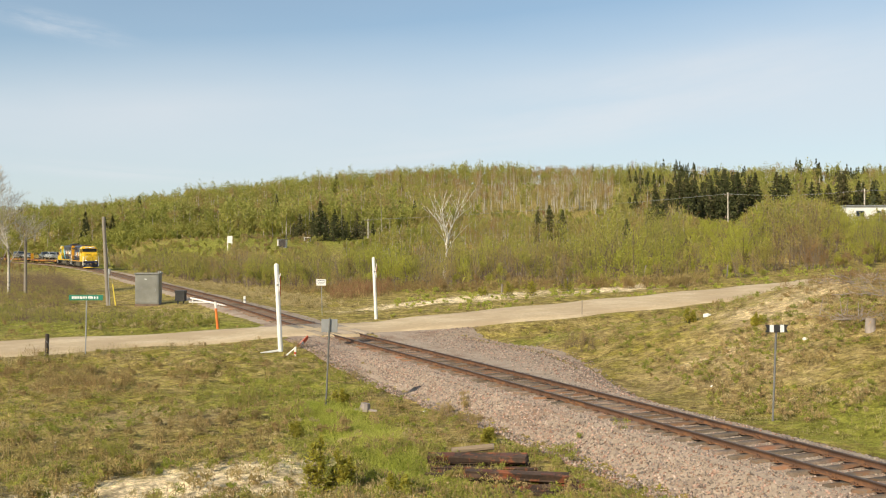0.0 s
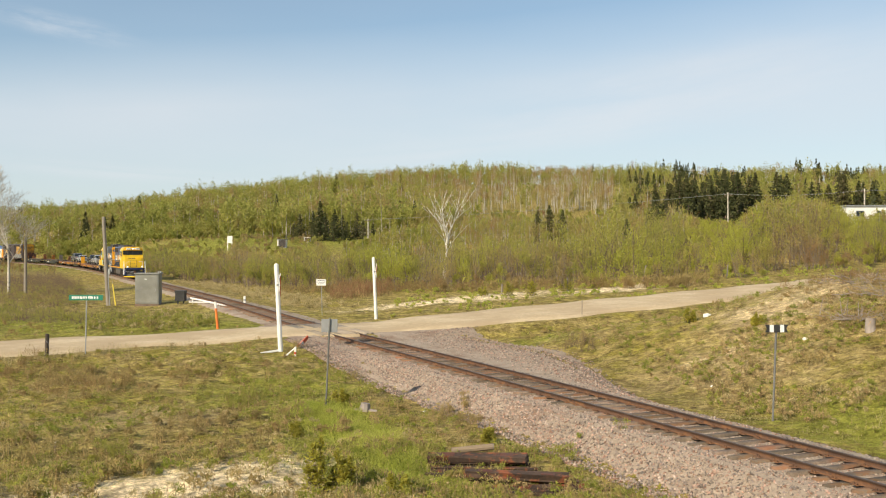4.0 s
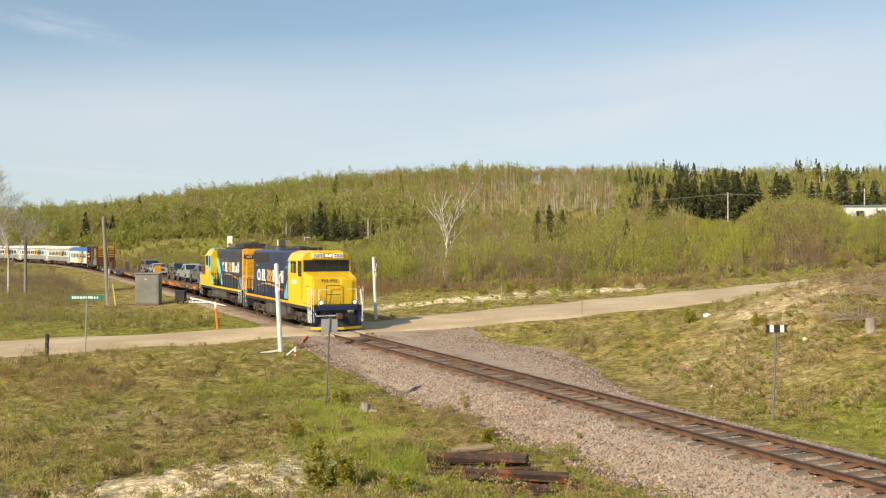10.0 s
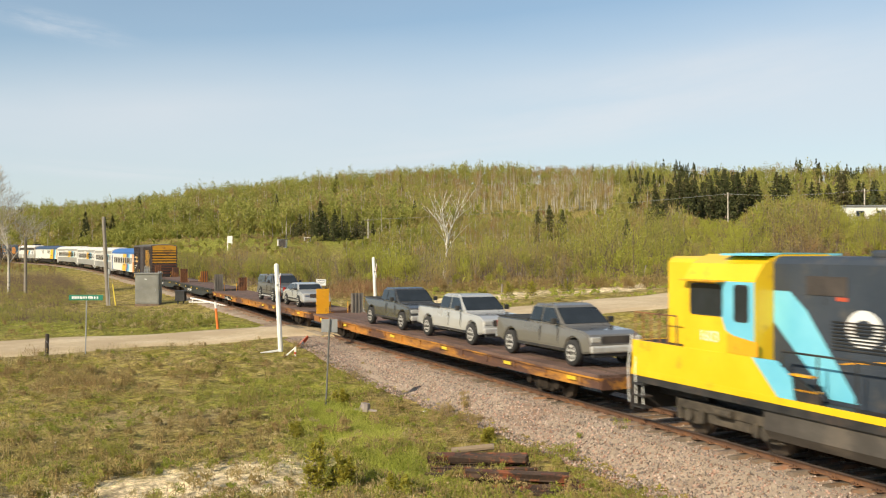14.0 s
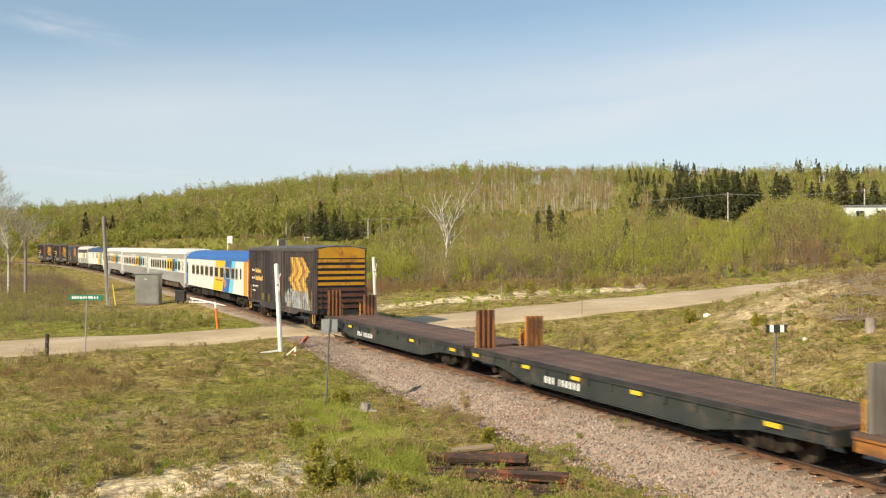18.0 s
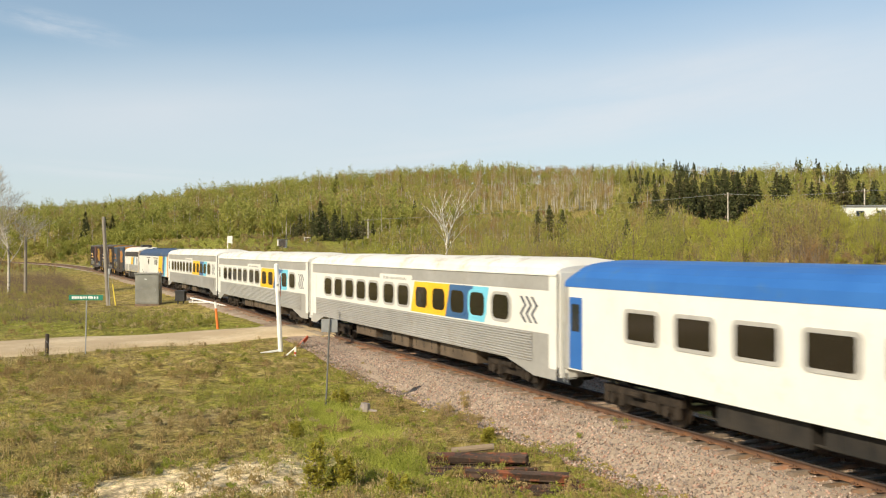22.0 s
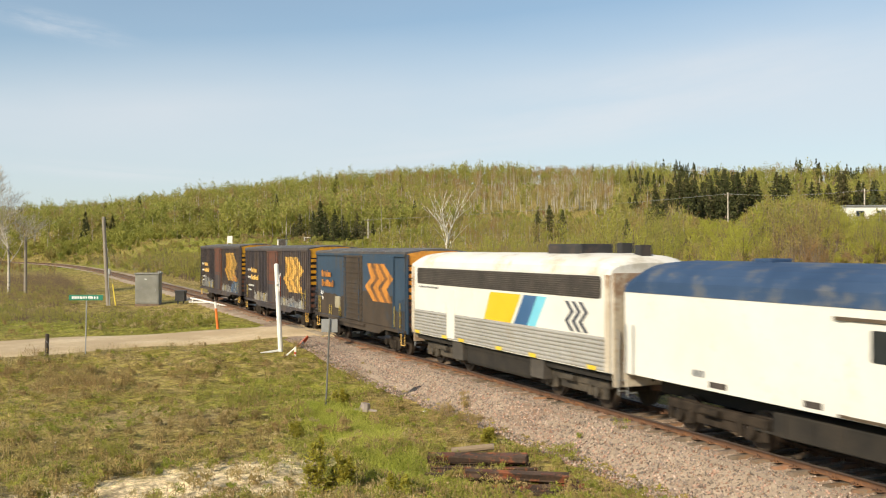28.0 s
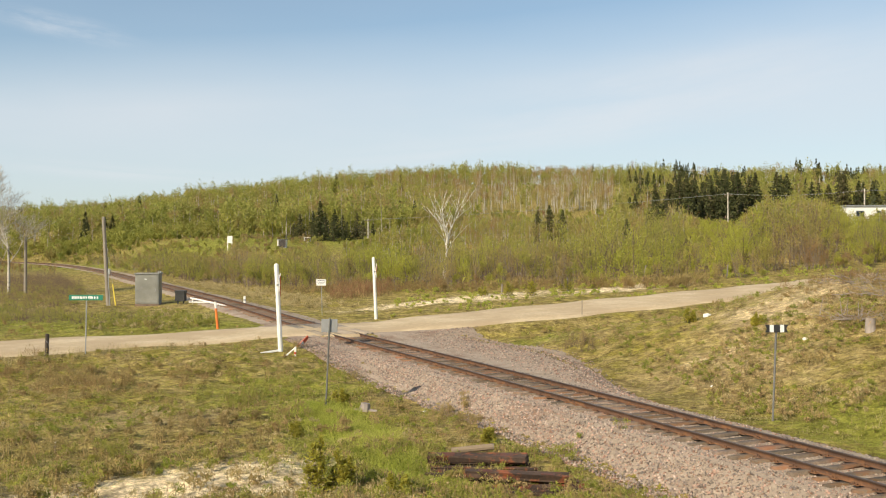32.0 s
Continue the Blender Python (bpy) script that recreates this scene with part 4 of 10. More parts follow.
    for f in ((0, 1, 2, 3), (7, 6, 5, 4), (0, 3, 7, 4), (1, 5, 6, 2), (3, 2, 6, 7), (0, 4, 5, 1)):
        nose.faces.new([vs[i] for i in f])
    bmesh.ops.recalc_face_normals(nose, faces=nose.faces[:])
    bmesh.ops.bevel(nose, geom=nose.edges[:], offset=0.07, segments=2, affect="EDGES")
    part("nose", nose, M_YELLOW, L, "yellow wide nose")
    part("nose_door", boxes((7.93, 8.05, 0.35, 1.0, 1.5, 2.9), bevel=0.02), M_YELLOW, L)
    part("nose_rail", rods([(8.12, -0.55, 1.5), (8.12, -0.55, 2.55), (8.12, 0.3, 2.55), (8.12, 0.3, 1.5)], [(8.12, -0.55, 2.05), (8.12, 0.3, 2.05)], r=0.018), M_BLACK, L)
    for s in (-1, 1):
        window(L, rounded(4.05, 5.1, 3.22, 3.84, 0.08), s * 1.47, s)
        window(L, rounded(5.55, 6.2, 3.05, 3.90, 0.08), s * 1.47, s)
        part("window_post", boxes((4.5, 4.56, s * 1.485, s * 1.50, 3.2, 3.86)), M_YELLOW, L)
        part("sunshade", boxes((3.95, 5.2, s * 1.47, s * 1.72, 3.90, 3.93)), M_YELLOW, L)
        part("cab_number", boxes((4.0, 5.25, s * 1.47, s * 1.476, 2.55, 2.80)), mat("pale_number", (0.84, 0.62, 0.20), (0.86, 0.66, 0.28), 3.0, 0.5), L, "pale number panel under the cab window")
    ws = bmesh.new()
    for y0, y1 in ((-1.30, -0.80), (-0.72, -0.04), (0.04, 0.72), (0.80, 1.30)):
        box(ws, 6.33, 6.37, y0, y1, 3.36, 3.92)
    part("windshield", ws, M_GLASS, L, "four-pane dark windshield")
    part("windshield_frame", boxes((6.34, 6.36, -1.38, 1.38, 3.31, 3.97)), M_BLACK, L)
    part("cab_brow", boxes((6.30, 6.62, -0.95, 0.95, 4.02, 4.48), bevel=0.05), M_YELLOW, L)
    for s in (-1, 1):
        nb = part("number_board", boxes((6.60, 6.65, s * 0.30, s * 0.92, 4.08, 4.36), bevel=0.01), M_NUMBER, L, "white lit number board")
        text_part("number", "2202", 0.27, Matrix.Translation((6.672, s * 0.61, 4.13)) @ pose(0, 0, 0, 90, 0, 90), nb, M_BLACK)
    hl = part("headlight", boxes((6.61, 6.66, -0.2, 0.2, 4.1, 4.32), bevel=0.02), M_BLACK, L)
    for y in (-0.1, 0.1):
        part("lens", drum(bmesh.new(), (6.67, y, 4.21), (1, 0, 0), 0.08, 0.02, 14), M_LAMP, hl, "lit white headlight")
    text_part("side_number", "2202", 0.34, Matrix.Translation((4.63, -1.478, 2.54)) @ pose(0, 0, 0, 90, 0, 0), L, M_LETTER, "white road number on the cab side")
    # front end
    part("anticlimber", boxes((8.1, 8.55, -1.1, 1.1, 1.18, 1.46), bevel=0.03), M_NAVY, L)
    plow = bmesh.new()
    pr = [(8.2, -1.47, 0.16), (8.9, -0.2, 0.16), (8.9, 0.2, 0.16), (8.2, 1.47, 0.16), (8.15, 1.47, 0.95), (8.45, 0.25, 0.95), (8.45, -0.25, 0.95), (8.15, -1.47, 0.95)]
    pv = [plow.verts.new(p) for p in pr] + [plow.verts.new((8.1, p[1], p[2])) for p in pr]
    for i, j in ((0, 1), (1, 2), (2, 3)):
        plow.faces.new((pv[i], pv[j], pv[7 - j], pv[7 - i]))
    plow.faces.new((pv[0], pv[7], pv[15], pv[8]))
    plow.faces.new((pv[3], pv[11], pv[12], pv[4]))
    plow.faces.new((pv[7], pv[6], pv[5], pv[4], pv[12], pv[13], pv[14], pv[15]))
    part("snow_plow", plow, M_BLACK, L, "black pilot plow")
    lip = bmesh.new()
    for (xa, ya), (xb, yb) in (((8.22, -1.48), (8.92, -0.2)), ((8.92, -0.2), (8.92, 0.2)), ((8.92, 0.2), (8.22, 1.48))):
        q = [lip.verts.new(p) for p in ((xa, ya, 0.13), (xb, yb, 0.13), (xb, yb, 0.27), (xa, ya, 0.27), (xa - 0.04, ya, 0.13), (xb - 0.04, yb, 0.13), (xb - 0.04, yb, 0.27), (xa - 0.04, ya, 0.27))]
        for f in ((0, 1, 2, 3), (7, 6, 5, 4), (0, 4, 5, 1), (3, 2, 6, 7), (0, 3, 7, 4), (1, 5, 6, 2)):
            lip.faces.new([q[i] for i in f])
    part("plow_edge", lip, M_YELLOW, L, "yellow lower edge of the plow")
    coupler(L, 8.3, 1)
    coupler(L, -8.35, -1)
    for y in (-0.75, -0.6, -0.45, 0.45, 0.6, 0.75):
        part("air_hose", rods([(8.5, y, 1.0), (8.75, y, 0.75), (8.7, y * 0.95, 0.5)], r=0.024), M_RUBBER, L)
    for s in (-1, 1):
        dl = part("ditch_light", drum(bmesh.new(), (8.42, s * 0.98, 1.62), (1, 0, 0), 0.13, 0.14, 16), M_BLACK, L)
        part("lens", drum(bmesh.new(), (8.50, s * 0.98, 1.62), (1, 0, 0), 0.09, 0.03, 16), M_LAMP, dl, "lit white ditch light")
        part("steps", boxes(*[(7.75, 8.35, s * 1.2, s * 1.5, z, z + 0.04) for z in (0.45, 0.75, 1.05)], (7.72, 7.76, s * 1.2, s * 1.5, 0.4, 1.2), (8.34, 8.38, s * 1.2, s * 1.5, 0.4, 1.2)), M_NAVY, L)
        part("step_stripes", plates([[(7.78 + k * 0.17, 0.5), (7.86 + k * 0.17, 0.5), (7.86 + k * 0.17, 1.18), (7.78 + k * 0.17, 1.18)] for k in range(3)], s * 1.50, s * 0.006), M_LETTER, L, "white warning stripes")
        part("steps", boxes(*[(-8.3, -7.75, s * 1.2, s * 1.5, z, z + 0.04) for z in (0.45, 0.75, 1.05)]), M_NAVY, L)
        handrail(L, -7.7, 3.2, s * 1.43, 1.46, 12, M_BLACK, 0.024)
        part("horn", boxes((3.6, 3.9, s * 0.3, s * 0.36, 4.52, 4.72)), M_BLACK, L)
    end_grabs(L, 8.25, M_LETTER)
    end_grabs(L, -8.2, M_LETTER)
    for s in (-1, 1):
        part("cab_grab", rods([(3.5, s * 1.52, 1.6), (3.5, s * 1.52, 3.0)], r=0.015), M_BLACK, L)
        part("cab_door_seam", boxes((6.28, 6.30, s * 1.468, s * 1.476, 1.6, 3.95)), M_TANK, L)
        part("side_hatch", plates([rounded(5.3, 5.95, 1.75, 2.35, 0.05, 2)], s * 1.47, s * 0.012), M_YELLOW, L)
        part("nose_grab", rods(*[[(7.05 + 0.0, s * 1.44, z), (7.55, s * 1.42, z)] for z in (1.9, 2.2, 2.5)], r=0.013), M_BLACK, L)
        part("mirror_bracket", rods([(6.25, s * 1.47, 3.75), (6.38, s * 1.72, 3.75), (6.38, s * 1.72, 3.3)], r=0.014), M_BLACK, L)
        part("step_rail", rods([(8.40, s * 1.50, 0.5), (8.40, s * 1.50, 2.45)], r=0.018), M_LETTER, L, "white step handrail")
        part("step_rail", rods([(7.70, s * 1.50, 0.5), (7.70, s * 1.50, 2.45), (8.0, s * 1.46, 2.45)], r=0.018), M_LETTER, L, "white step handrail")
        part("bolster_box", boxes((2.9, 3.6, s * 1.15, s * 1.42, 0.75, 1.15), bevel=0.03), M_TANK, L)
    part("nose_lettering", plates([rect(a, a + 0.09, 2.78, 2.90) for a in (-0.8, -0.66, -0.52, -0.28, -0.14, 0.0)], 0, 0.004), M_TANK, L, "small dark lettering bars on the nose").matrix_basis = Matrix.Translation((8.0, 0, 0)) @ pose(0, 0, 0, 0, 0, 90)
    part("cab_antenna", rods([(4.6, 0.5, 4.5), (4.6, 0.5, 4.85)], r=0.015), M_BLACK, L)
    part("uncoupling_lever", rods([(8.5, -1.3, 1.05), (8.62, -1.3, 0.9), (8.62, -0.15, 0.9)], r=0.02), M_LETTER, L, "pale uncoupling lever")
    for s in (-1, 1):
        part("end_rail", rods([(8.45, s * 1.1, 1.46), (8.45, s * 1.1, 2.35), (8.45, s * 0.55, 2.35)], r=0.018), M_LETTER, L)
    return L


# ================= second locomotive, running cab last =================
def second_loco():
    L = rolling("diesel_locomotive", 129.4, 112.2, "older slate blue and yellow diesel locomotive with light blue cab stripe", "locomotive", "locomotives of the train")
    part("underframe", boxes((-8.1, 8.1, -1.46, 1.46, 1.12, 1.42), (-8.2, 8.2, -0.6, 0.6, 0.75, 1.2)), M_BLACK, L)
    for s in (-1, 1):
        part("sill_stripe", boxes((-8.1, 8.1, s * 1.45, s * 1.475, 1.30, 1.45)), M_YELLOW, L, "yellow sill stripe")
    fuel_tank(L, -3.2, 2.6, 0.45, 1.15)
    for x in (-4.75, 4.75):
        truck(L, x, 2.74, 0.508, "loco")
    part("long_hood", prism_x(bmesh.new(), hood_profile(0.92, 1.42, 4.46), -3.4, 6.1), M_SLATE, L, "faded slate blue long hood")
    part("end_hood", prism_x(bmesh.new(), hood_profile(0.93, 1.42, 4.47), 6.1, 6.55), M_GOLD, L, "yellow hood end")
    part("end_cap", boxes((6.55, 6.68, -0.72, 0.72, 1.5, 4.36), bevel=0.05), M_GOLD, L, "rounded yellow hood nose")
    part("end_headlight", boxes((6.66, 6.74, -0.16, 0.16, 4.02, 4.24), bevel=0.03), M_BLACK, L)
    part("end_walkway", boxes((6.55, 8.05, -1.42, 1.42, 1.38, 1.43)), M_UNDER, L)
    part("end_railing", rods(*[[(8.0, q, 1.42), (8.0, q, 2.45)] for q in (-1.3, -0.6, 0.6, 1.3)], [(8.0, -1.3, 2.45), (8.0, -0.6, 2.45)], [(8.0, 0.6, 2.45), (8.0, 1.3, 2.45)], r=0.018), M_LETTER, L, "white end railing")
    cab = [(-1.45, 1.42), (1.45, 1.42), (1.45, 3.9), (1.2, 4.28), (0.7, 4.5), (-0.7, 4.5), (-1.2, 4.28), (-1.45, 3.9)]
    part("cab", prism_x(bmesh.new(), cab, -5.9, -3.4), M_YELLOW, L, "yellow cab with light blue stripe")
    part("short_hood", prism_x(bmesh.new(), hood_profile(0.93, 1.42, 4.44), -7.2, -5.9), M_YELLOW, L, "high yellow short hood")
    part("walkway", boxes((-8.03, -5.9, -1.44, 1.44, 2.14, 2.20)), M_UNDER, L, "dusty raised walkway")
    part("end_sheet", boxes((-8.05, -8.01, -1.44, 1.44, 1.42, 2.22)), M_YELLOW, L)
    for s in (-1, 1):
        part("end_window", boxes((-5.93, -5.89, s * 1.0, s * 1.32, 3.1, 3.7)), M_GLASS, L, "narrow dark end window")
    for s in (-1, 1):
        y = s * 1.45
        part("blue_stripe", plates([[(-4.35, 2.75), (-3.42, 2.4), (-3.42, 3.88), (-4.7, 3.88), (-4.55, 3.2)]], y, s * 0.012), M_SKYBLUE, L, "light blue cab stripe")
        part("roof_stripe", boxes((-4.9, -3.45, -1.15, 1.15, 4.47, 4.52)) if s < 0 else boxes((-4.9, -3.45, -0.7, 0.7, 4.50, 4.53)), M_SKYBLUE, L)
        part("blue_stripe", plates([[(-1.75, 1.5), (-1.0, 1.5), (-2.4, 3.3), (-2.9, 3.7)], [(-1.75, 1.5), (-2.9, 3.7), (-3.38, 3.7), (-3.38, 3.0)]], s * 0.92, s * 0.01), M_SKYBLUE, L, "light blue curved stripe")
        part("side_sheet", plates([[(-8.05, 1.44), (-2.7, 1.44), (-3.5, 2.22), (-8.05, 2.22)]], s * 1.40, s * 0.066), M_YELLOW, L, "yellow walkway side sheet")
        part("side_sheet", plates([[(-2.68, 1.44), (-2.2, 1.44), (-2.3, 1.9), (-2.75, 2.22), (-3.48, 2.22)]], s * 1.40, s * 0.063), M_SKYBLUE, L, "light blue end of the side sheet")
        part("side_sheet", plates([[(-2.18, 1.44), (-1.5, 1.44), (-1.5, 1.62), (-2.28, 2.0)]], s * 1.40, s * 0.06), M_BLACK, L, "dark stepped end of the side sheet")
        part("step_edge", boxes((-2.35, -1.75, s * 1.30, s * 1.46, 1.96, 2.0)), M_GOLD, L, "yellow step edge")
        part("step_edge", boxes((-2.2, -1.6, s * 1.30, s * 1.46, 1.66, 1.70)), M_GOLD, L, "yellow step edge")
        part("orange_panel", plates([[(-4.3, 2.24), (-3.3, 2.24), (-3.3, 2.55), (-4.3, 2.68)]], y, s * 0.014), M_GOLD, L, "faded orange lower cab panel")
        part("sunshade", boxes((-5.75, -4.35, s * 1.44, s * 1.72, 3.86, 3.90)), M_GOLD, L, "yellow window sunshade")
        part("walkway_rail", rods(*[[(q, s * 1.40, 2.2), (q, s * 1.40, 2.95)] for q in (-8.0, -7.65, -7.3, -6.95, -6.6, -6.25)], [(-8.0, s * 1.40, 2.95), (-6.25, s * 1.40, 2.95)], r=0.018), M_STAKE, L, "rusty brown walkway railing")
        part("louvre_panel", plates([rect(-1.7, -1.1 + 0.9, 2.55 + 0.07 * q, 2.58 + 0.07 * q) for q in range(9)], s * 0.93, s * 0.02), M_BLACK, L, "dark hood louvres")
        window(L, rounded(-5.6, -4.5, 3.08, 3.78, 0.08), s * 1.45, s)
        window(L, rounded(-4.05, -3.6, 3.0, 3.78, 0.08), s * 1.462, s)
        part("radiator_grille", plates([rect(3.5, 5.9, 3.55, 4.12)], s * 0.92, s * 0.02), M_GRILLE, L, "dark radiator shutters")
        part("radiator_grille", plates([rect(-2.4, -1.3, 3.65, 4.05)], s * 0.92, s * 0.02), M_GRILLE, L)
        hood_name(L, -1.35, 2.62, 0.78, s * 0.92, s, M_SLATE, 0.90)
        part("swoosh", arc_ribbon(-1.5, 5.5, 2.26, 0.24, 0.10, s * 0.92, s * 0.008, 0.2), M_GOLD, L, "thin yellow swoosh")
        for x0 in (-1.9, -0.2, 1.6, 3.0):
            part("door_seam", boxes((x0, x0 + 0.02, s * 0.92, s * 0.927, 3.45, 4.3)), M_BLACK, L)
        for x0, z in ((-1.6, 3.55), (0.4, 3.60), (4.6, 3.50)):
            part("red_tag", boxes((x0, x0 + 0.30, s * 0.92, s * 0.928, z, z + 0.08)), M_REDMARK, L, "small red warning mark")
        for k in range(6):
            x0 = -1.1 + k * 1.15
            part("hood_door", plates([rect(x0, x0 + 1.05, 1.58, 2.25)], s * 0.92, s * 0.006), M_SLATE, L)
        nb = part("number_board", boxes((6.68, 6.72, s * 0.22, s * 0.92, 3.72, 4.02), bevel=0.01), M_BLACK, L, "black number board")
        text_part("number", "1603", 0.26, Matrix.Translation((6.724, s * 0.57, 3.78)) @ pose(0, 0, 0, 90, 0, 90), nb, M_LETTER, "white road number")
        if s < 0:
            text_part("side_number", "1603", 0.36, Matrix.Translation((-4.95, -1.458, 2.45)) @ pose(0, 0, 0, 90, 0, 0), L, M_LETTER, "white road number on the cab side")
        for z in (2.0, 2.35, 2.7, 3.05, 3.4):
            part("grab_iron", rods([(6.72, s * 0.25, z), (6.72, s * 0.68, z)], r=0.014), M_DULLGOLD, L)
        handrail(L, -2.6, 7.4, s * 1.42, 1.42, 11, M_BLACK, 0.024)
        part("steps", boxes(*[(7.5, 8.05, s * 1.2, s * 1.5, z, z + 0.04) for z in (0.45, 0.75, 1.05)]), M_BLACK, L)
        part("steps", boxes(*[(-8.05, -7.5, s * 1.2, s * 1.5, z, z + 0.04) for z in (0.45, 0.75, 1.05)]), M_BLACK, L)
    part("dynamic_brake", boxes((3.3, 6.15, -0.85, 0.85, 4.42, 4.86), bevel=0.1), M_BLACK, L, "black roof housing")
    fans(L, 3.5, 5.9, 2, 4.86, 4.93, 0.5)
    part("roof_cover", boxes((-0.9, 3.2, -0.75, 0.75, 4.42, 4.60), bevel=0.06), M_SLATE, L)
    part("exhaust_stack", boxes((0.3, 0.7, -0.2, 0.2, 4.58, 4.72), (1.9, 2.3, -0.2, 0.2, 4.58, 4.72)), M_BLACK, L)
    part("pilot", boxes((8.05, 8.15, -1.45, 1.45, 0.35, 1.2), (-8.15, -8.05, -1.45, 1.45, 0.35, 1.2)), M_BLACK, L)
    coupler(L, 8.1, 1)
    coupler(L, -8.1, -1)
    end_grabs(L, 7.9, M_LETTER)
    end_grabs(L, -7.9, M_LETTER)
    return L


lead_loco()
second_loco()
# ================= flat cars =================
def flat_car(front, back, paint, label, deck_z, near_board, far_board, reflectors, name_bars):
    F = rolling("flat_car", front, back, label, "flat car", "flat cars of the train")
    h = (front - back) / 2
    z0 = deck_z - 0.07
    for s in (-1, 1):
        deep = 0.36 if paint is M_FLATBROWN else 0.62
        belly = [(-h, z0), (h, z0), (h, z0 - 0.32), (h * 0.74, z0 - 0.36), (h * 0.55, z0 - deep - 0.004), (-h * 0.55, z0 - deep - 0.004), (-h * 0.74, z0 - 0.36), (-h, z0 - 0.32)]
        part("side_sill", plates([belly], s * 1.36, s * 0.05), paint, F)
        part("sill_flange", boxes((-h, h, s * 1.32, s * 1.47, z0 - 0.055, z0 - 0.005), (-h * 0.55, h * 0.55, s * 1.30, s * 1.45, z0 - deep - 0.035, z0 - deep + 0.005)), paint, F)
        n = 14
        for i in range(n):
            x = -h + (i + 0.5) * 2 * h / n
            part("stake_pocket", boxes((x - 0.07, x + 0.07, s * 1.41, s * 1.46, z0 - 0.26, z0 - 0.06)), paint, F)
        for x in reflectors:
            part("reflector", boxes((x - 0.25, x + 0.25, s * 1.47, s * 1.478, z0 - 0.20, z0 - 0.09)), M_REFLECT, F, "yellow reflector strip")
        if name_bars:
            x, dz, hh, shapes = name_bars
            if paint is M_FLATBROWN:
                part("name_ground", boxes((x - 0.25, x + 2.3, s * 1.41, s * 1.4615, z0 - dz - 0.015, z0 - 0.058)), M_UNDER, F, "blackened patch under the painted mark")
            tagged(part("painted_name", letter_bars(x, z0 - dz, hh, shapes, s * 1.462, s * 0.006), M_LETTER, F, "white painted reporting mark bars"), kind="stuff")
    # centre sill and bearers; the off-centre block is added, a dark filler for shade
    part("centre_sill", boxes((-h + 0.1, h - 0.1, -0.35, 0.35, z0 - 0.55, z0 - 0.02), (-h * 0.55, h * 0.55, 0.3, 0.9, z0 - 0.62, z0 - 0.02), *[(x - 0.1, x + 0.1, -1.36, 1.36, z0 - 0.3, z0 - 0.03) for x in np.linspace(-h + 0.2, h - 0.2, 12)]), M_UNDER, F)
    for e in (-1, 1):
        part("end_sill", boxes((e * (h - 0.08), e * (h + 0.04), -1.38, 1.38, z0 - 0.34, z0)), paint, F)
    for i in range(13):
        y = -1.38 + i * 2.76 / 13
        part("deck_board", boxes((-h, h, y + 0.008, y + 2.76 / 13 - 0.008, z0, deck_z + (0.012 if i % 3 == 0 else 0))), M_DECK, F)
    for e in (-1, 1):
        part("deck_edge", boxes((-h, h, e * 1.47, e * 1.385, z0, deck_z + 0.02)), M_BLACK if paint is M_FLATDARK else M_DECK, F)
    # upright boards and stakes at the trailing end
    for y, material, hh, lab in ((-1.0, near_board, 1.38, "weathered upright end board"), (1.0, far_board, 1.1, "rusty orange ribbed end board")):
        b = part("end_board", boxes((-h + 0.25, -h + 0.31, y - 0.36, y + 0.36, deck_z, deck_z + hh)), material, F, lab)
        if material is not M_GOLD:
            part("board_ribs", boxes(*[(-h + 0.31, -h + 0.37, y + k - 0.035, y + k + 0.035, deck_z, deck_z + hh) for k in (-0.3, -0.1, 0.1, 0.3)]), M_STAKE if material is not M_WOODPANEL else material, b)
    part("end_stakes", rods(*[[(-h + 0.12, y, deck_z - 0.2), (-h + 0.12, y, deck_z + 0.65)] for y in (-1.3, -0.9, -0.5, 0.5, 0.9, 1.3)], [(-h + 0.12, -1.3, deck_z + 0.62), (-h + 0.12, -0.5, deck_z + 0.62)], r=0.022), M_GOLD, F, "yellow end railing")
    for x in (-h * 0.74, h * 0.74):
        truck(F, x, 1.73, 0.42)
    coupler(F, h, 1, 0.80)
    coupler(F, -h, -1, 0.80)
    part("brake_wheel", drum(bmesh.new(), (-h + 0.05, 0.8, deck_z + 0.3), (1, 0, 0), 0.24, 0.03, 16), M_STAKE, F)
    part("brake_rods", rods([(-h * 0.5, -0.9, 0.45), (h * 0.5, -0.9, 0.42)], [(-h * 0.5, 0.8, 0.45), (h * 0.5, 0.8, 0.42)], r=0.02), M_UNDER, F)
    return F


M_WOODPANEL = mat("grey_plywood", (0.20, 0.175, 0.145), (0.31, 0.275, 0.235), 1.2, 0.85, bump=0.2, fine=0.3, stretch=(1, 1, 0.3))
word = [(0.065, 1, 0.15)] * 5 + [(0.09, 0.55, 0.12)] * 5
num = [(0.13, 1, 0.10), (0.12, 1, 0.10), (0.11, 1, 0.28), (0.06, 1, 0.11), (0.12, 1, 0.10), (0.12, 1, 0.10), (0.12, 1, 0.10), (0.12, 1, 0.10), (0.12, 1, 0.10)]
DECK = 1.04
flat_a = flat_car(111.1, 83.0, M_FLATBROWN, "long rusty orange flat car carrying three pickup trucks", DECK, M_GOLD, M_WOODPANEL, (-12.5, -8.5, -2.0, 3.5, 8.6, 12.6), None)
flat_b = flat_car(82.2, 54.0, M_FLATBROWN, "long rusty orange flat car carrying two vehicles", DECK, M_WOODPANEL, M_STAKE, (-13.0, -10.6, -6.5, 3.4, 6.2, 12.0), (-8.9, 0.34, 0.2, word))
flat_c = flat_car(53.4, 36.7, M_FLATDARK, "dark green empty flat car with brown deck", DECK, M_RUSTDOOR, M_ORANGE, (-7.9, -4.2, -1.2, 1.8, 6.8), (-3.0, 0.50, 0.22, num))
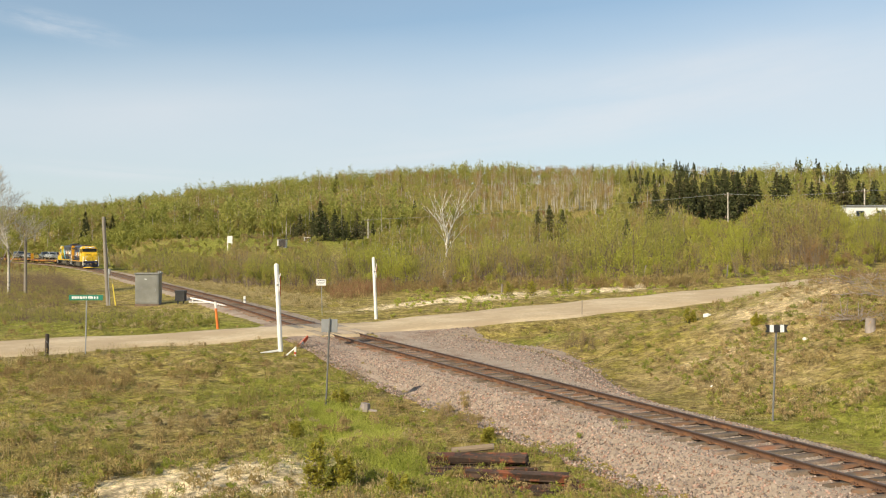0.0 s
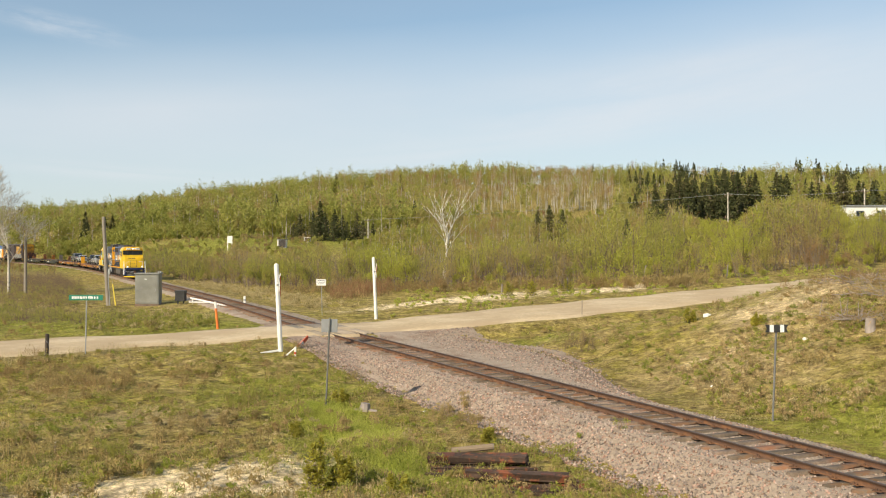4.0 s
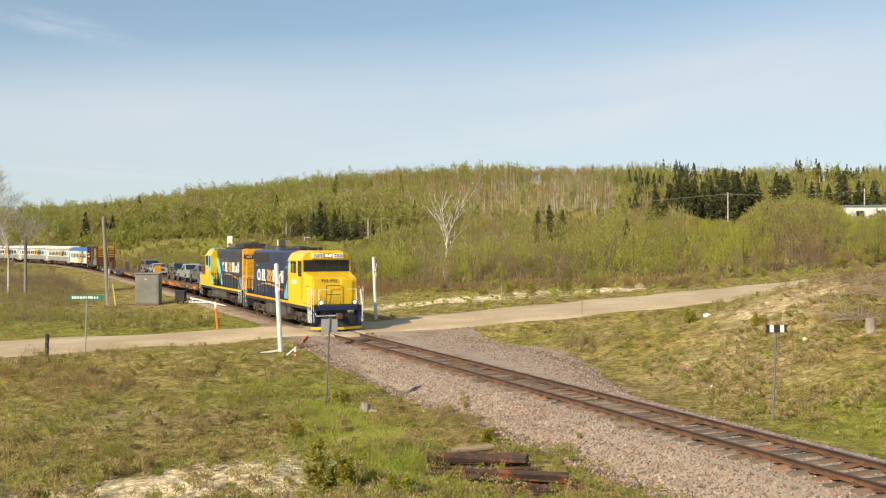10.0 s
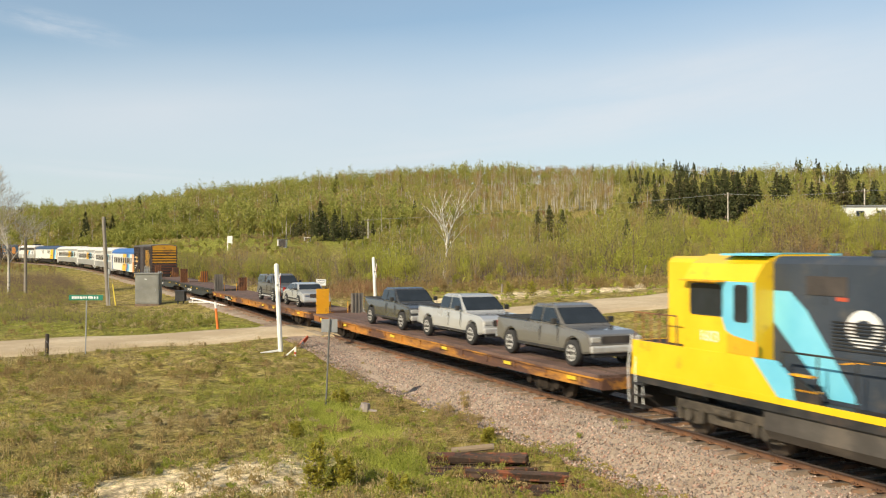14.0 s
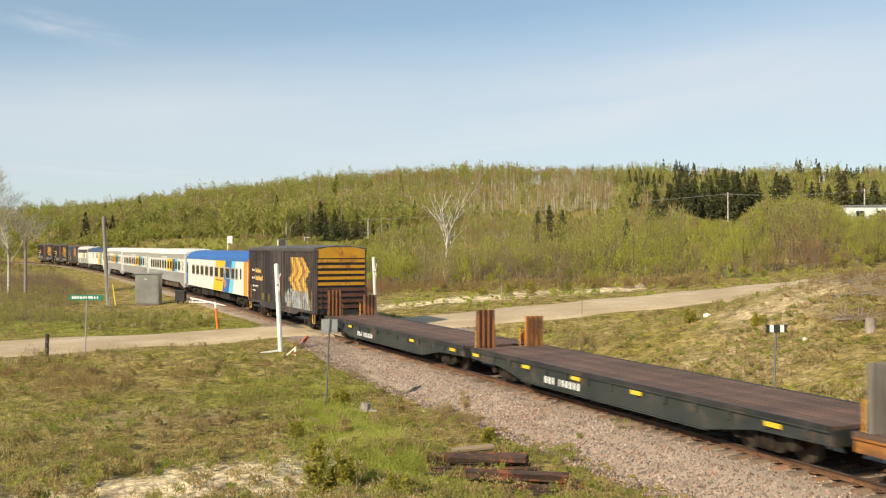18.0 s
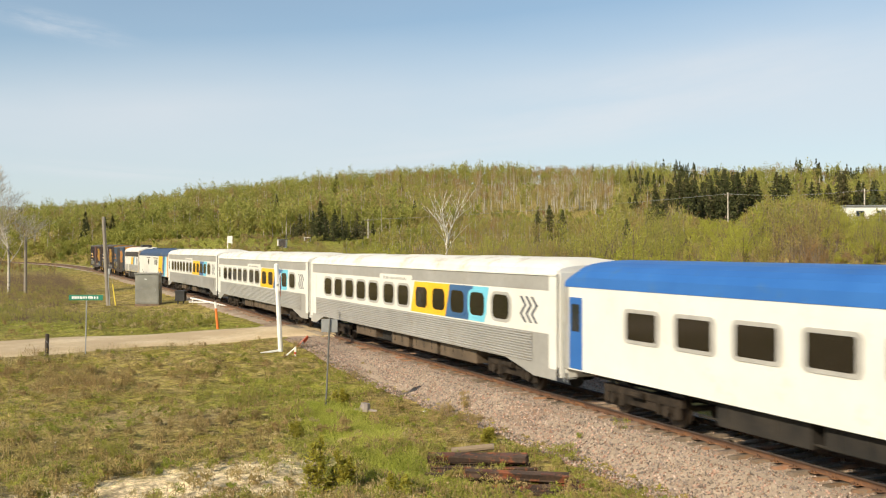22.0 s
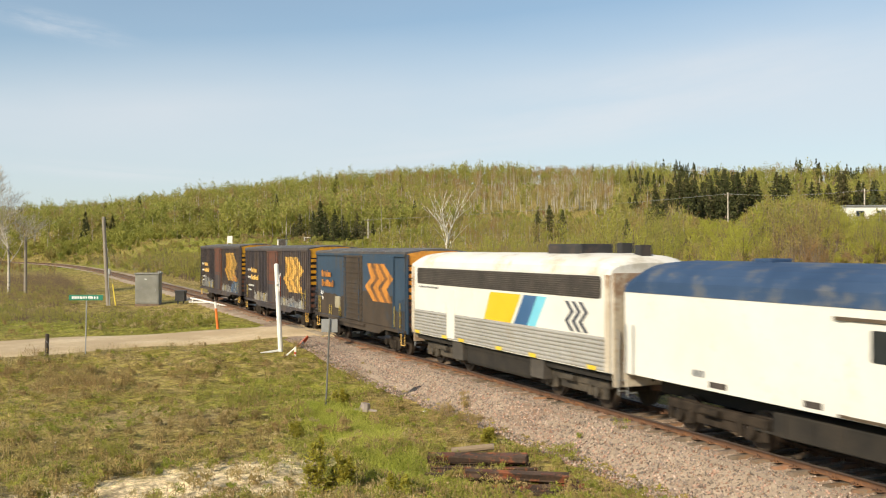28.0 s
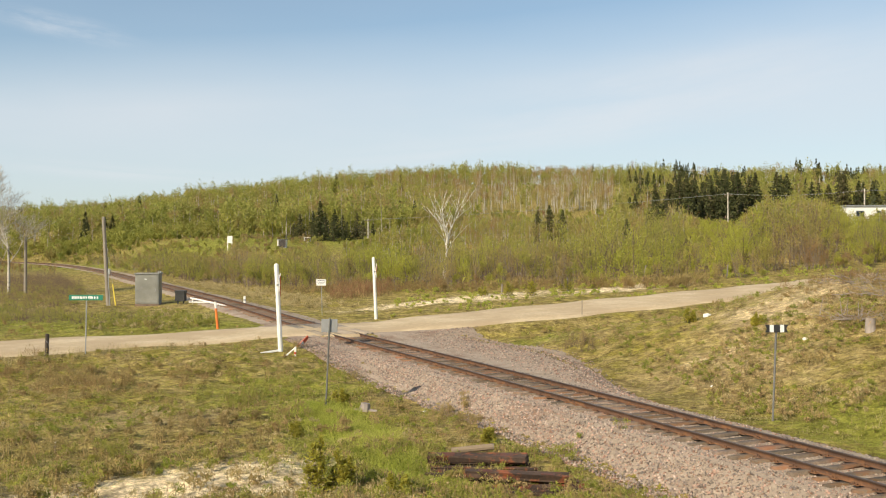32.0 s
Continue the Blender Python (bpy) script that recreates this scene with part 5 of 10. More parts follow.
flat_d = flat_car(36.1, 19.0, M_FLATDARK, "dark green empty flat car with brown deck", DECK, M_RUSTDOOR, M_STAKE, (-8.1, -4.3, 3.6, 7.6), (-3.2, 0.50, 0.22, num))


M_GRAFFWHITE = mat("chalky_sprayed_paint", (0.28, 0.25, 0.215), (0.46, 0.43, 0.385), 2.0, 0.7, wear=(0.10, 0.085, 0.08), wear_amount=0.6, wear_scale=2.0, stretch=(1.6, 1, 0.5))
M_GRAFFPALE = mat("bluish_white_sprayed_paint", (0.31, 0.335, 0.355), (0.48, 0.50, 0.505), 2.0, 0.7, wear=(0.16, 0.15, 0.15), wear_amount=0.5, wear_scale=2.4)
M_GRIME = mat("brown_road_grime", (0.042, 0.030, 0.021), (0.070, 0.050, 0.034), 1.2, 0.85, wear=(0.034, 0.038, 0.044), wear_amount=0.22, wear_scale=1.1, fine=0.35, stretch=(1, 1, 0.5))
M_DULLORANGE = mat("grimy_orange_paint", (0.50, 0.19, 0.025), (0.62, 0.27, 0.045), 0.9, 0.7, wear=(0.16, 0.075, 0.03), wear_amount=0.5, wear_scale=1.3, fine=0.3, stretch=(1, 1, 0.5))
M_BROWNORANGE = mat("browned_orange_paint", (0.15, 0.068, 0.024), (0.24, 0.105, 0.034), 0.9, 0.75, wear=(0.05, 0.04, 0.034), wear_amount=0.45, wear_scale=1.4, fine=0.3)
M_CREAM = mat("dulled_cream_paint", (0.30, 0.27, 0.19), (0.40, 0.36, 0.26), 2.0, 0.75, wear=(0.20, 0.17, 0.12), wear_amount=0.4, fine=0.2)
M_DULLYELLOW = mat("dulled_yellow_paint", (0.45, 0.33, 0.04), (0.58, 0.44, 0.07), 2.0, 0.7, fine=0.3)


# ================= boxcars =================
def wobbly(rng, x0, x1, z0, z1, n=11):
    """An uneven patch outline."""
    top = [(x0 + (x1 - x0) * i / n, z1 - (z1 - z0) * rng.uniform(0, 0.45) - (0.4 * (z1 - z0) if i in (0, n) else 0)) for i in range(n + 1)]
    bot = [(x0 + (x1 - x0) * i / n, z0 + (z1 - z0) * rng.uniform(0, 0.10)) for i in range(n, -1, -1)]
    return top + bot


def cut_band(poly, lo, hi):
    """The part of an outline in (x, z) between two uprights."""
    for edge, keep in ((lo, 1), (hi, -1)):
        out = []
        for (ax, az), (bx, bz) in zip(poly, poly[1:] + poly[:1]):
            da, db = (ax - edge) * keep, (bx - edge) * keep
            if da >= 0:
                out.append((ax, az))
            if da * db < 0:
                f = da / (da - db)
                out.append((ax + (bx - ax) * f, az + (bz - az) * f))
        poly = out
        if len(poly) < 3:
            return []
    return poly


def on_posts(outlines, posts, y, s, lift, deep=0.055, half=0.031):
    """Paint on a ribbed side: each outline cut at the posts, low on the sheet between them and proud on each post."""
    bm = bmesh.new()
    for o in outlines:
        x0, x1 = min(q[0] for q in o), max(q[0] for q in o)
        edges = [(p - half, p + half) for p in sorted(posts) if x0 - 0.1 < p < x1 + 0.1]
        at = x0 - 0.01
        for a, b in edges:
            for lo, hi, d in ((at, a, 0.0), (a, b, deep)):
                q = cut_band(o, lo, hi) if hi > lo else []
                if q:
                    plate(bm, q, y, s * (d + lift))
            at = b
        q = cut_band(o, at, x1 + 0.01)
        if q:
            plate(bm, q, y, s * lift)
    bmesh.ops.remove_doubles(bm, verts=bm.verts[:], dist=0.0005)
    return bm


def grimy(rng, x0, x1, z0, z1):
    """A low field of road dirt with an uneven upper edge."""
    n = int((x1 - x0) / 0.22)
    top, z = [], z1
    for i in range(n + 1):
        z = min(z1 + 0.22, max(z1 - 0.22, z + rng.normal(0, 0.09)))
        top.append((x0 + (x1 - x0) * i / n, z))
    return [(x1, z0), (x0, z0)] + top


def drips(rng, x0, x1, z0, z1, n):
    """Upright sprayed strokes of uneven height and lean."""
    out = []
    for i in range(n):
        a = rng.uniform(x0, x1)
        w, k = rng.uniform(0.025, 0.13), rng.uniform(0.35, 1.0)
        b = z0 + rng.uniform(0, 0.12)
        t = b + (z1 - b) * k
        lean = rng.normal(0, 0.10)
        out.append([(a, b), (a + w, b + 0.03), (a + w * 0.9 + lean, t - 0.08), (a + w * 0.4 + lean, t)])
    return out


def boxcar(front, back, label, paint, height, door, mark, graffiti, seed, split_end=True, ribs=40, roof_end=M_BOXGOLD):
    """mark: where the chevrons stand; door: its two edges; all along the car's own length."""
    B = rolling("boxcar", front, back, label, "boxcar", "boxcars of the train")
    rng = np.random.default_rng(seed)
    h, W, z0, eave = (front - back) / 2, 1.44, 1.02, height - 0.17
    part("body", boxes((-h, h, -W, W, z0, eave)), paint, B)
    # roof with its ribs and overhang
    prof = [(-W - 0.06, eave - 0.06), (W + 0.06, eave - 0.06), (W + 0.06, eave + 0.03), (0.75, height - 0.05), (0.25, height), (-0.25, height), (-0.75, height - 0.05), (-W - 0.06, eave + 0.03)]
    roof = part("roof", prism_x(bmesh.new(), prof, -h - 0.05, h + 0.05), M_BOXROOF, B, "weathered grey metal roof")
    rb = bmesh.new()
    rp = [(-W - 0.05, eave + 0.02), (-W - 0.05, eave + 0.07), (-0.75, height - 0.03), (-0.25, height + 0.04), (0.25, height + 0.04), (0.75, height - 0.03), (W + 0.05, eave + 0.07), (W + 0.05, eave + 0.02), (0.75, height - 0.09), (-0.75, height - 0.09)]
    for i in range(13):
        x = -h + 0.3 + i * (2 * h - 0.6) / 12
        prism_x(rb, rp, x - 0.05, x + 0.05)
    part("roof_ribs", rb, M_ROOFSEAM, roof, "pale raised roof seams")
    d0, d1 = door
    for s in (-1, 1):
        y = s * W
        xs = [x for x in np.linspace(-h + 0.06, h - 0.06, ribs) if not d0 - 0.12 < x < d1 + 0.12]
        for x in xs:
            part("side_post", boxes((x - 0.03, x + 0.03, y, y + s * 0.055, z0 + 0.12, eave - 0.06)), paint, B)
        for x in [(a + b) / 2 for a, b in zip(xs, xs[1:]) if b - a < 1.0]:
            part("panel_seam", boxes((x - 0.012, x + 0.012, y, y + s * 0.006, z0 + 0.16, eave - 0.18)), M_BLACK, B)
        part("side_sill", plates([[(-h, z0), (h, z0), (h, z0 + 0.14), (-h, z0 + 0.14)], [(-h * 0.62, z0), (-h * 0.5, z0 - 0.22), (h * 0.5, z0 - 0.22), (h * 0.62, z0)]], y, s * 0.07), mark.get("doorpaint", paint), B)
        part("top_chord", boxes((-h, h, y, y + s * 0.075, eave - 0.17, eave - 0.06)), paint, B)
        # door with cross ribs
        dr = part("door", boxes((d0, d1, y, y + s * 0.10, z0 + 0.16, eave - 0.14), bevel=0.01), M_RUSTDOOR if mark["reddoor"] else mark.get("doorpaint", paint), B, "rust-red plug door" if mark["reddoor"] else "ribbed sliding door")
        n = mark.get("doorribs", 4)
        for i in range(n + 1):
            z = z0 + 0.2 + (eave - z0 - 0.45) * i / n
            part("door_rib", boxes((d0 + 0.02, d1 - 0.02, y + s * 0.10, y + s * 0.135, z, z + 0.07)), M_RUSTDOOR if (mark["reddoor"] and i > n / 2) else mark.get("doorpaint", paint), dr)
        if mark["reddoor"]:
            part("door_patch", boxes((d0 + 0.06, d1 - 0.06, y + s * 0.10, y + s * 0.112, z0 + 0.24, z0 + 1.35)), paint, dr, "dark grime over the lower door")
        part("door_bars", rods(*[[(x, y + s * 0.13, z0 + 0.2), (x, y + s * 0.13, eave - 0.2)] for x in (d0 + 0.35, d1 - 0.35)], r=0.02), paint, dr)
        part("door_track", boxes((d0 - 1.9, d1 + 0.4, y + s * 0.055, y + s * 0.14, z0 - 0.02, z0 + 0.06)), mark.get("doorpaint", paint), B)
        if mark.get("door2"):
            part("door", boxes((mark["door2"][0], mark["door2"][1], y, y + s * 0.085, z0 + 0.16, eave - 0.14), bevel=0.01), paint, B, "smooth sliding door")
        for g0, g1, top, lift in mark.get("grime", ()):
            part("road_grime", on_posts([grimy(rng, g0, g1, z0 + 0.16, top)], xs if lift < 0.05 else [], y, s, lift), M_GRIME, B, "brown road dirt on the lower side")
        # big arrow mark: three zigzag strokes on a browned ground, over the posts
        cx, zt, k = mark["x"], mark["z"], mark["k"]
        yy = y + s * (0.09 if mark.get("door2") else 0.056)
        zig = ((0.36, 0.0), (0.96, -0.82), (0.0, -1.31), (1.32, -2.10))
        zag = ((2.99, 0.0), (4.39, -0.80), (3.41, -1.36), (4.28, -2.08))

        def across(f):
            return [(cx + k * (a + (c - a) * f), zt + k * (b + (d - b) * f)) for (a, b), (c, d) in zip(zig, zag)]
        flat = bool(mark.get("door2"))
        part("arrow_ground", plates([across(0) + across(1)[::-1]], yy, s * 0.004) if flat else on_posts([across(0) + across(1)[::-1]], xs, y, s, 0.004), M_BROWNORANGE if flat else M_CHEVDARK, B, "browned ground of the arrow mark")
        for f in (0.0, 0.385, 0.77):
            part("arrow_mark", plates([across(f) + across(f + 0.23)[::-1]], yy, s * 0.007) if flat else on_posts([across(f) + across(f + 0.23)[::-1]], xs, y, s, 0.007), mark["paint"], B, "faded yellow zigzag arrow stroke")
        yy = y + s * 0.056
        for x, z, hgt, shapes in mark["names"]:
            tagged(part("painted_name", letter_bars(x, z, hgt, shapes, yy, s * 0.006), mark["paint"], B, "faded yellow painted name"), kind="stuff")
        for x, z, hgt, shapes in mark["small"]:
            tagged(part("small_marking", letter_bars(x, z, hgt, shapes, yy, s * 0.006), M_LETTER, B, "small white stencil lines"), kind="stuff")
        if mark.get("patch"):
            part("painted_panel", boxes((mark["patch"][0], mark["patch"][1], y, yy + s * 0.004, 1.62, 2.2)), M_CREAM, B, "dull cream painted square")
        for g0, g1, ga, gb, m in graffiti:
            part("sprayed_paint", on_posts([wobbly(rng, g0, g1, ga, gb)], xs, y, s, 0.009), m, B, "pale sprayed paint along the lower side")
            for k, (m2, lift) in enumerate(((M_GRAFFWHITE, 0.011), (m, 0.013), (M_GRAFFPALE, 0.015))):
                n = max(5, int((g1 - g0) * 4.6))
                tagged(part("sprayed_drip", on_posts(drips(rng, g0, g1 - 0.2, ga + 0.02, gb + 0.22 * (k == 0), n), xs, y, s, lift), m2, B, "upright drips of sprayed paint"), kind="stuff")
        tabs = [(-h + 0.55, 0.9), (-h + 0.8, 0.9), (-4.0, 0.5), (-3.7, 0.5), (-2.4, 0.5), (-2.2, 0.5), (h - 1.25, 0.9), (h - 0.6, 1.1), (2.6, 0.4), (2.9, 0.4)]
        for x, k in tabs:
            part("yellow_mark", boxes((x - 0.025, x + 0.025, yy, yy + s * 0.012, z0 + 0.2, z0 + 0.2 + k)), M_DULLYELLOW, B, "thin yellow vertical mark")
        part("side_ladder", ladder(h - 0.62, h - 0.12, z0 - 0.1, z0 + 1.45, y + s * 0.12, 5), paint, B)
        part("side_ladder", ladder(-h + 0.12, -h + 0.6, z0 - 0.1, z0 + 1.45, y + s * 0.12, 5), paint, B)
        for x in (-h + 0.35, h - 0.35):
            part("sill_step", rods([(x - 0.2, y + s * 0.02, z0 - 0.02), (x - 0.2, y + s * 0.02, 0.52), (x + 0.2, y + s * 0.02, 0.52), (x + 0.2, y + s * 0.02, z0 - 0.02)], r=0.02), M_CHEV, B, "yellow sill step")
    # corrugated ends
    for s in (-1, 1):
        x = s * h
        part("end_panel", boxes((x, x + s * 0.03, -W + 0.02, W - 0.02, z0, eave - 0.1)), M_BLACK, B)
        gable = [(-W + 0.03, eave - 0.52), (W - 0.03, eave - 0.52), (W - 0.03, eave - 0.05), (0.75, height - 0.09), (-0.75, height - 0.09), (-W + 0.03, eave - 0.05)]
        part("end_gable", prism_x(bmesh.new(), gable, x, x + s * 0.07), roof_end, B, "plain yellow gable panel")
        n = 9
        for i in range(n):
            z = eave - 0.66 - i * (eave - 0.76 - z0) / n
            m = roof_end if (i < 5 and split_end) else (M_RUSTDOOR if split_end else roof_end)
            rp = [(-W + 0.08, z - 0.10), (W - 0.08, z - 0.10), (W - 0.08, z + 0.07), (-W + 0.08, z + 0.07)]
            bm = prism_x(bmesh.new(), rp, x, x + s * 0.10)
            part("end_rib", bm, m, B)
        for e in (-1, 1):
            part("corner_post", boxes((x, x + s * 0.11, e * (W - 0.07), e * W, z0, eave - 0.08)), paint, B)
        part("end_ladder", rods([(x + s * 0.16, -1.2, z0), (x + s * 0.16, -1.2, z0 + 1.5)], [(x + s * 0.16, -0.8, z0), (x + s * 0.16, -0.8, z0 + 1.5)], *[[(x + s * 0.16, -1.2, z0 + k), (x + s * 0.16, -0.8, z0 + k)] for k in (0.2, 0.55, 0.9, 1.25)], r=0.017), paint, B)
        part("end_platform", boxes((x, x + s * 0.42, -0.9, 0.9, z0 - 0.12, z0 - 0.06)), M_UNDER, B)
        coupler(B, x, s, 0.85)
    # second box is no real member: added dark filler where the under-car shade lies
    part("underframe", boxes((-h + 0.2, h - 0.2, -0.35, 0.35, 0.52, z0), (-h * 0.55, h * 0.55, 0.2, 1.0, 0.40, z0), *[(x - 0.12, x + 0.12, -1.4, 1.4, 0.8, z0) for x in (-h * 0.62, -h * 0.3, 0, h * 0.3, h * 0.62)]), M_UNDER, B)
    part("brake_reservoir", boxes((-1.2, -0.3, 0.2, 0.9, 0.45, 0.85), bevel=0.05), M_UNDER, B)
    part("brake_cylinder", boxes((0.6, 1.1, -0.9, -0.3, 0.45, 0.8), bevel=0.05), M_UNDER, B)
    part("brake_rods", rods([(-h * 0.6, -0.8, 0.4), (h * 0.6, -0.8, 0.38)], r=0.018), M_UNDER, B)
    for x in (-h + 2.25, h - 2.25):
        truck(B, x, 1.73, 0.42)
    return B


NAME1 = [(0.26, 1.0, 0.05), (0.15, 0.7, 0.05), (0.12, 0.9, 0.05), (0.2, 0.7, 0.05), (0.1, 0.95, 0.05), (0.22, 0.7, 0.05), (0.2, 0.7, 0.05)]
NAME2 = [(0.26, 1.0, 0.05), (0.2, 0.7, 0.05), (0.15, 0.7, 0.05), (0.12, 0.95, 0.05), (0.2, 1.0, 0.05), (0.08, 1.0, 0.05), (0.2, 0.7, 0.05), (0.2, 0.7, 0.05), (0.2, 1.0, 0.05)]
STEN = [(0.07, 1, 0.05), (0.09, 0.8, 0.05), (0.06, 1, 0.12), (0.09, 0.8, 0.05), (0.07, 1, 0.05), (0.08, 0.8, 0.05)]


def big_mark(reddoor, paint=None):
    return dict(x=2.45, z=4.13, k=1.0, paint=paint or M_CHEV, reddoor=reddoor, doorribs=5,
                names=[(-6.0, 3.0, 0.34, NAME1), (-6.0, 2.5, 0.34, NAME2)],
                small=[(-7.0, 3.10, 0.16, STEN), (-7.0, 2.58, 0.16, STEN), (-6.8, 2.05, 0.12, STEN + STEN), (-6.8, 1.75, 0.12, STEN), (-0.9, 3.0, 0.08, STEN)])


boxcar(17.4, 1.5, "dark indigo boxcar with yellow arrows and pale graffiti", M_BOXBLUE, 4.80, (-1.4, 1.45), big_mark(False),
       [(1.9, 6.9, 1.05, 2.35, M_GRAFFPALE), (0.6, 2.2, 1.35, 2.0, M_GRAFF), (5.8, 7.2, 1.1, 1.7, M_GRAFFWHITE)], 3)
boxcar(-157.7, -173.5, "grimy indigo boxcar with yellow arrows and white sprayed paint", M_BOXBLUE, 4.80, (-1.3, 1.2), big_mark(True),
       [(-5.3, -1.4, 0.98, 1.85, M_GRAFFWHITE), (1.7, 6.9, 0.98, 1.75, M_GRAFF), (3.6, 5.2, 1.0, 1.5, M_GRAFFBLUE)], 7)
boxcar(-175.3, -191.1, "last indigo boxcar with red door and blue-white graffiti", M_BOXBLUE, 4.80, (-1.4, 1.1), big_mark(True),
       [(-7.3, -2.2, 1.2, 2.1, M_GRAFF), (1.2, 4.8, 1.0, 1.75, M_GRAFF), (4.6, 7.4, 1.05, 2.15, M_GRAFFBLUE), (5.2, 6.7, 2.0, 2.5, M_ORANGE)], 11)
boxcar(-143.3, -156.2, "short weathered blue boxcar with orange arrows", M_BOXTEAL, 4.62, (-1.6, 1.1),
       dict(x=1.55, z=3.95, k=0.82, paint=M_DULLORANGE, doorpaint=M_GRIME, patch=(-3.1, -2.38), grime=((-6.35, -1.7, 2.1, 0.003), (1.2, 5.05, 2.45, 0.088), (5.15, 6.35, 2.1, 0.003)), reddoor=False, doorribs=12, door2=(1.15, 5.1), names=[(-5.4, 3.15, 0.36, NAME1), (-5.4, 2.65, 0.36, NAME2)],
            small=[(-5.5, 2.2, 0.22, STEN[:3]), (-5.3, 1.95, 0.2, STEN[:2])]), [], 13, split_end=True, ribs=3, roof_end=M_ORANGE)


M_CLEARLENS = mat('clear_lamp_lens', (0.42, 0.41, 0.38), (0.52, 0.51, 0.48), 4, 0.2, spec=0.8)
M_CHROME = mat('worn_chrome', (0.52, 0.51, 0.49), (0.64, 0.63, 0.61), 3.0, 0.3, 0.3)
M_REDLENS = mat('red_lens', (0.35, 0.02, 0.015), (0.42, 0.03, 0.02), 3, 0.25)


# ================= vehicles riding on the flat cars =================
def road_wheel(parent, x, y, r, w):
    s = 1 if y > 0 else -1
    wh = part("wheel", drum(bmesh.new(), (x, y, r), (0, 1, 0), r * 0.66, w * 0.98, 20), M_CHROME, parent, "polished silver road wheel")
    bm = bmesh.new()
    n = 22
    prof = [(r * 0.64, -w / 2), (r * 0.93, -w / 2), (r, -w * 0.36), (r, w * 0.36), (r * 0.93, w / 2), (r * 0.64, w / 2)]
    rings = []
    for i in range(n):
        a = 2 * math.pi * i / n
        rings.append([bm.verts.new((x + math.cos(a) * p, y + q, r + math.sin(a) * p)) for p, q in prof])
    for i in range(n):
        for k in range(len(prof) - 1):
            bm.faces.new((rings[i][k], rings[i][k + 1], rings[(i + 1) % n][k + 1], rings[(i + 1) % n][k]))
    part("tyre", bm, M_RUBBER, wh, smooth_faces=True)
    bm = bmesh.new()
    for i in range(6):
        a = i * math.pi / 3
        drum(bm, (x + math.cos(a) * r * 0.42, y + s * w * 0.49, r + math.sin(a) * r * 0.42), (0, 1, 0), r * 0.13, 0.02, 8)
    drum(bm, (x, y + s * w * 0.47, r), (0, 1, 0), r * 0.18, 0.04, 10)
    part("hub", bm, M_UNDER, wh)


def shell(side, half, tuck=0.06):
    """A body between two side outlines in (x, z), each end drawn in a little at the top."""
    bm = bmesh.new()
    zmax, zmin = max(p[1] for p in side), min(p[1] for p in side)

    def y_at(z):
        f = (z - zmin) / max(0.01, zmax - zmin)
        return half - tuck * f * f
    a = [bm.verts.new((x, -y_at(z), z)) for x, z in side]
    b = [bm.verts.new((x, y_at(z), z)) for x, z in side]
    n = len(side)
    for i in range(n):
        bm.faces.new((a[i], a[(i + 1) % n], b[(i + 1) % n], b[i]))
    bm.faces.new(a[::-1])
    bm.faces.new(b)
    bmesh.ops.recalc_face_normals(bm, faces=bm.faces[:])
    bmesh.ops.bevel(bm, geom=[e for e in bm.edges if abs(e.verts[0].co.y - e.verts[1].co.y) < 0.3], offset=0.075, segments=3, affect="EDGES", clamp_overlap=True)
    return bm


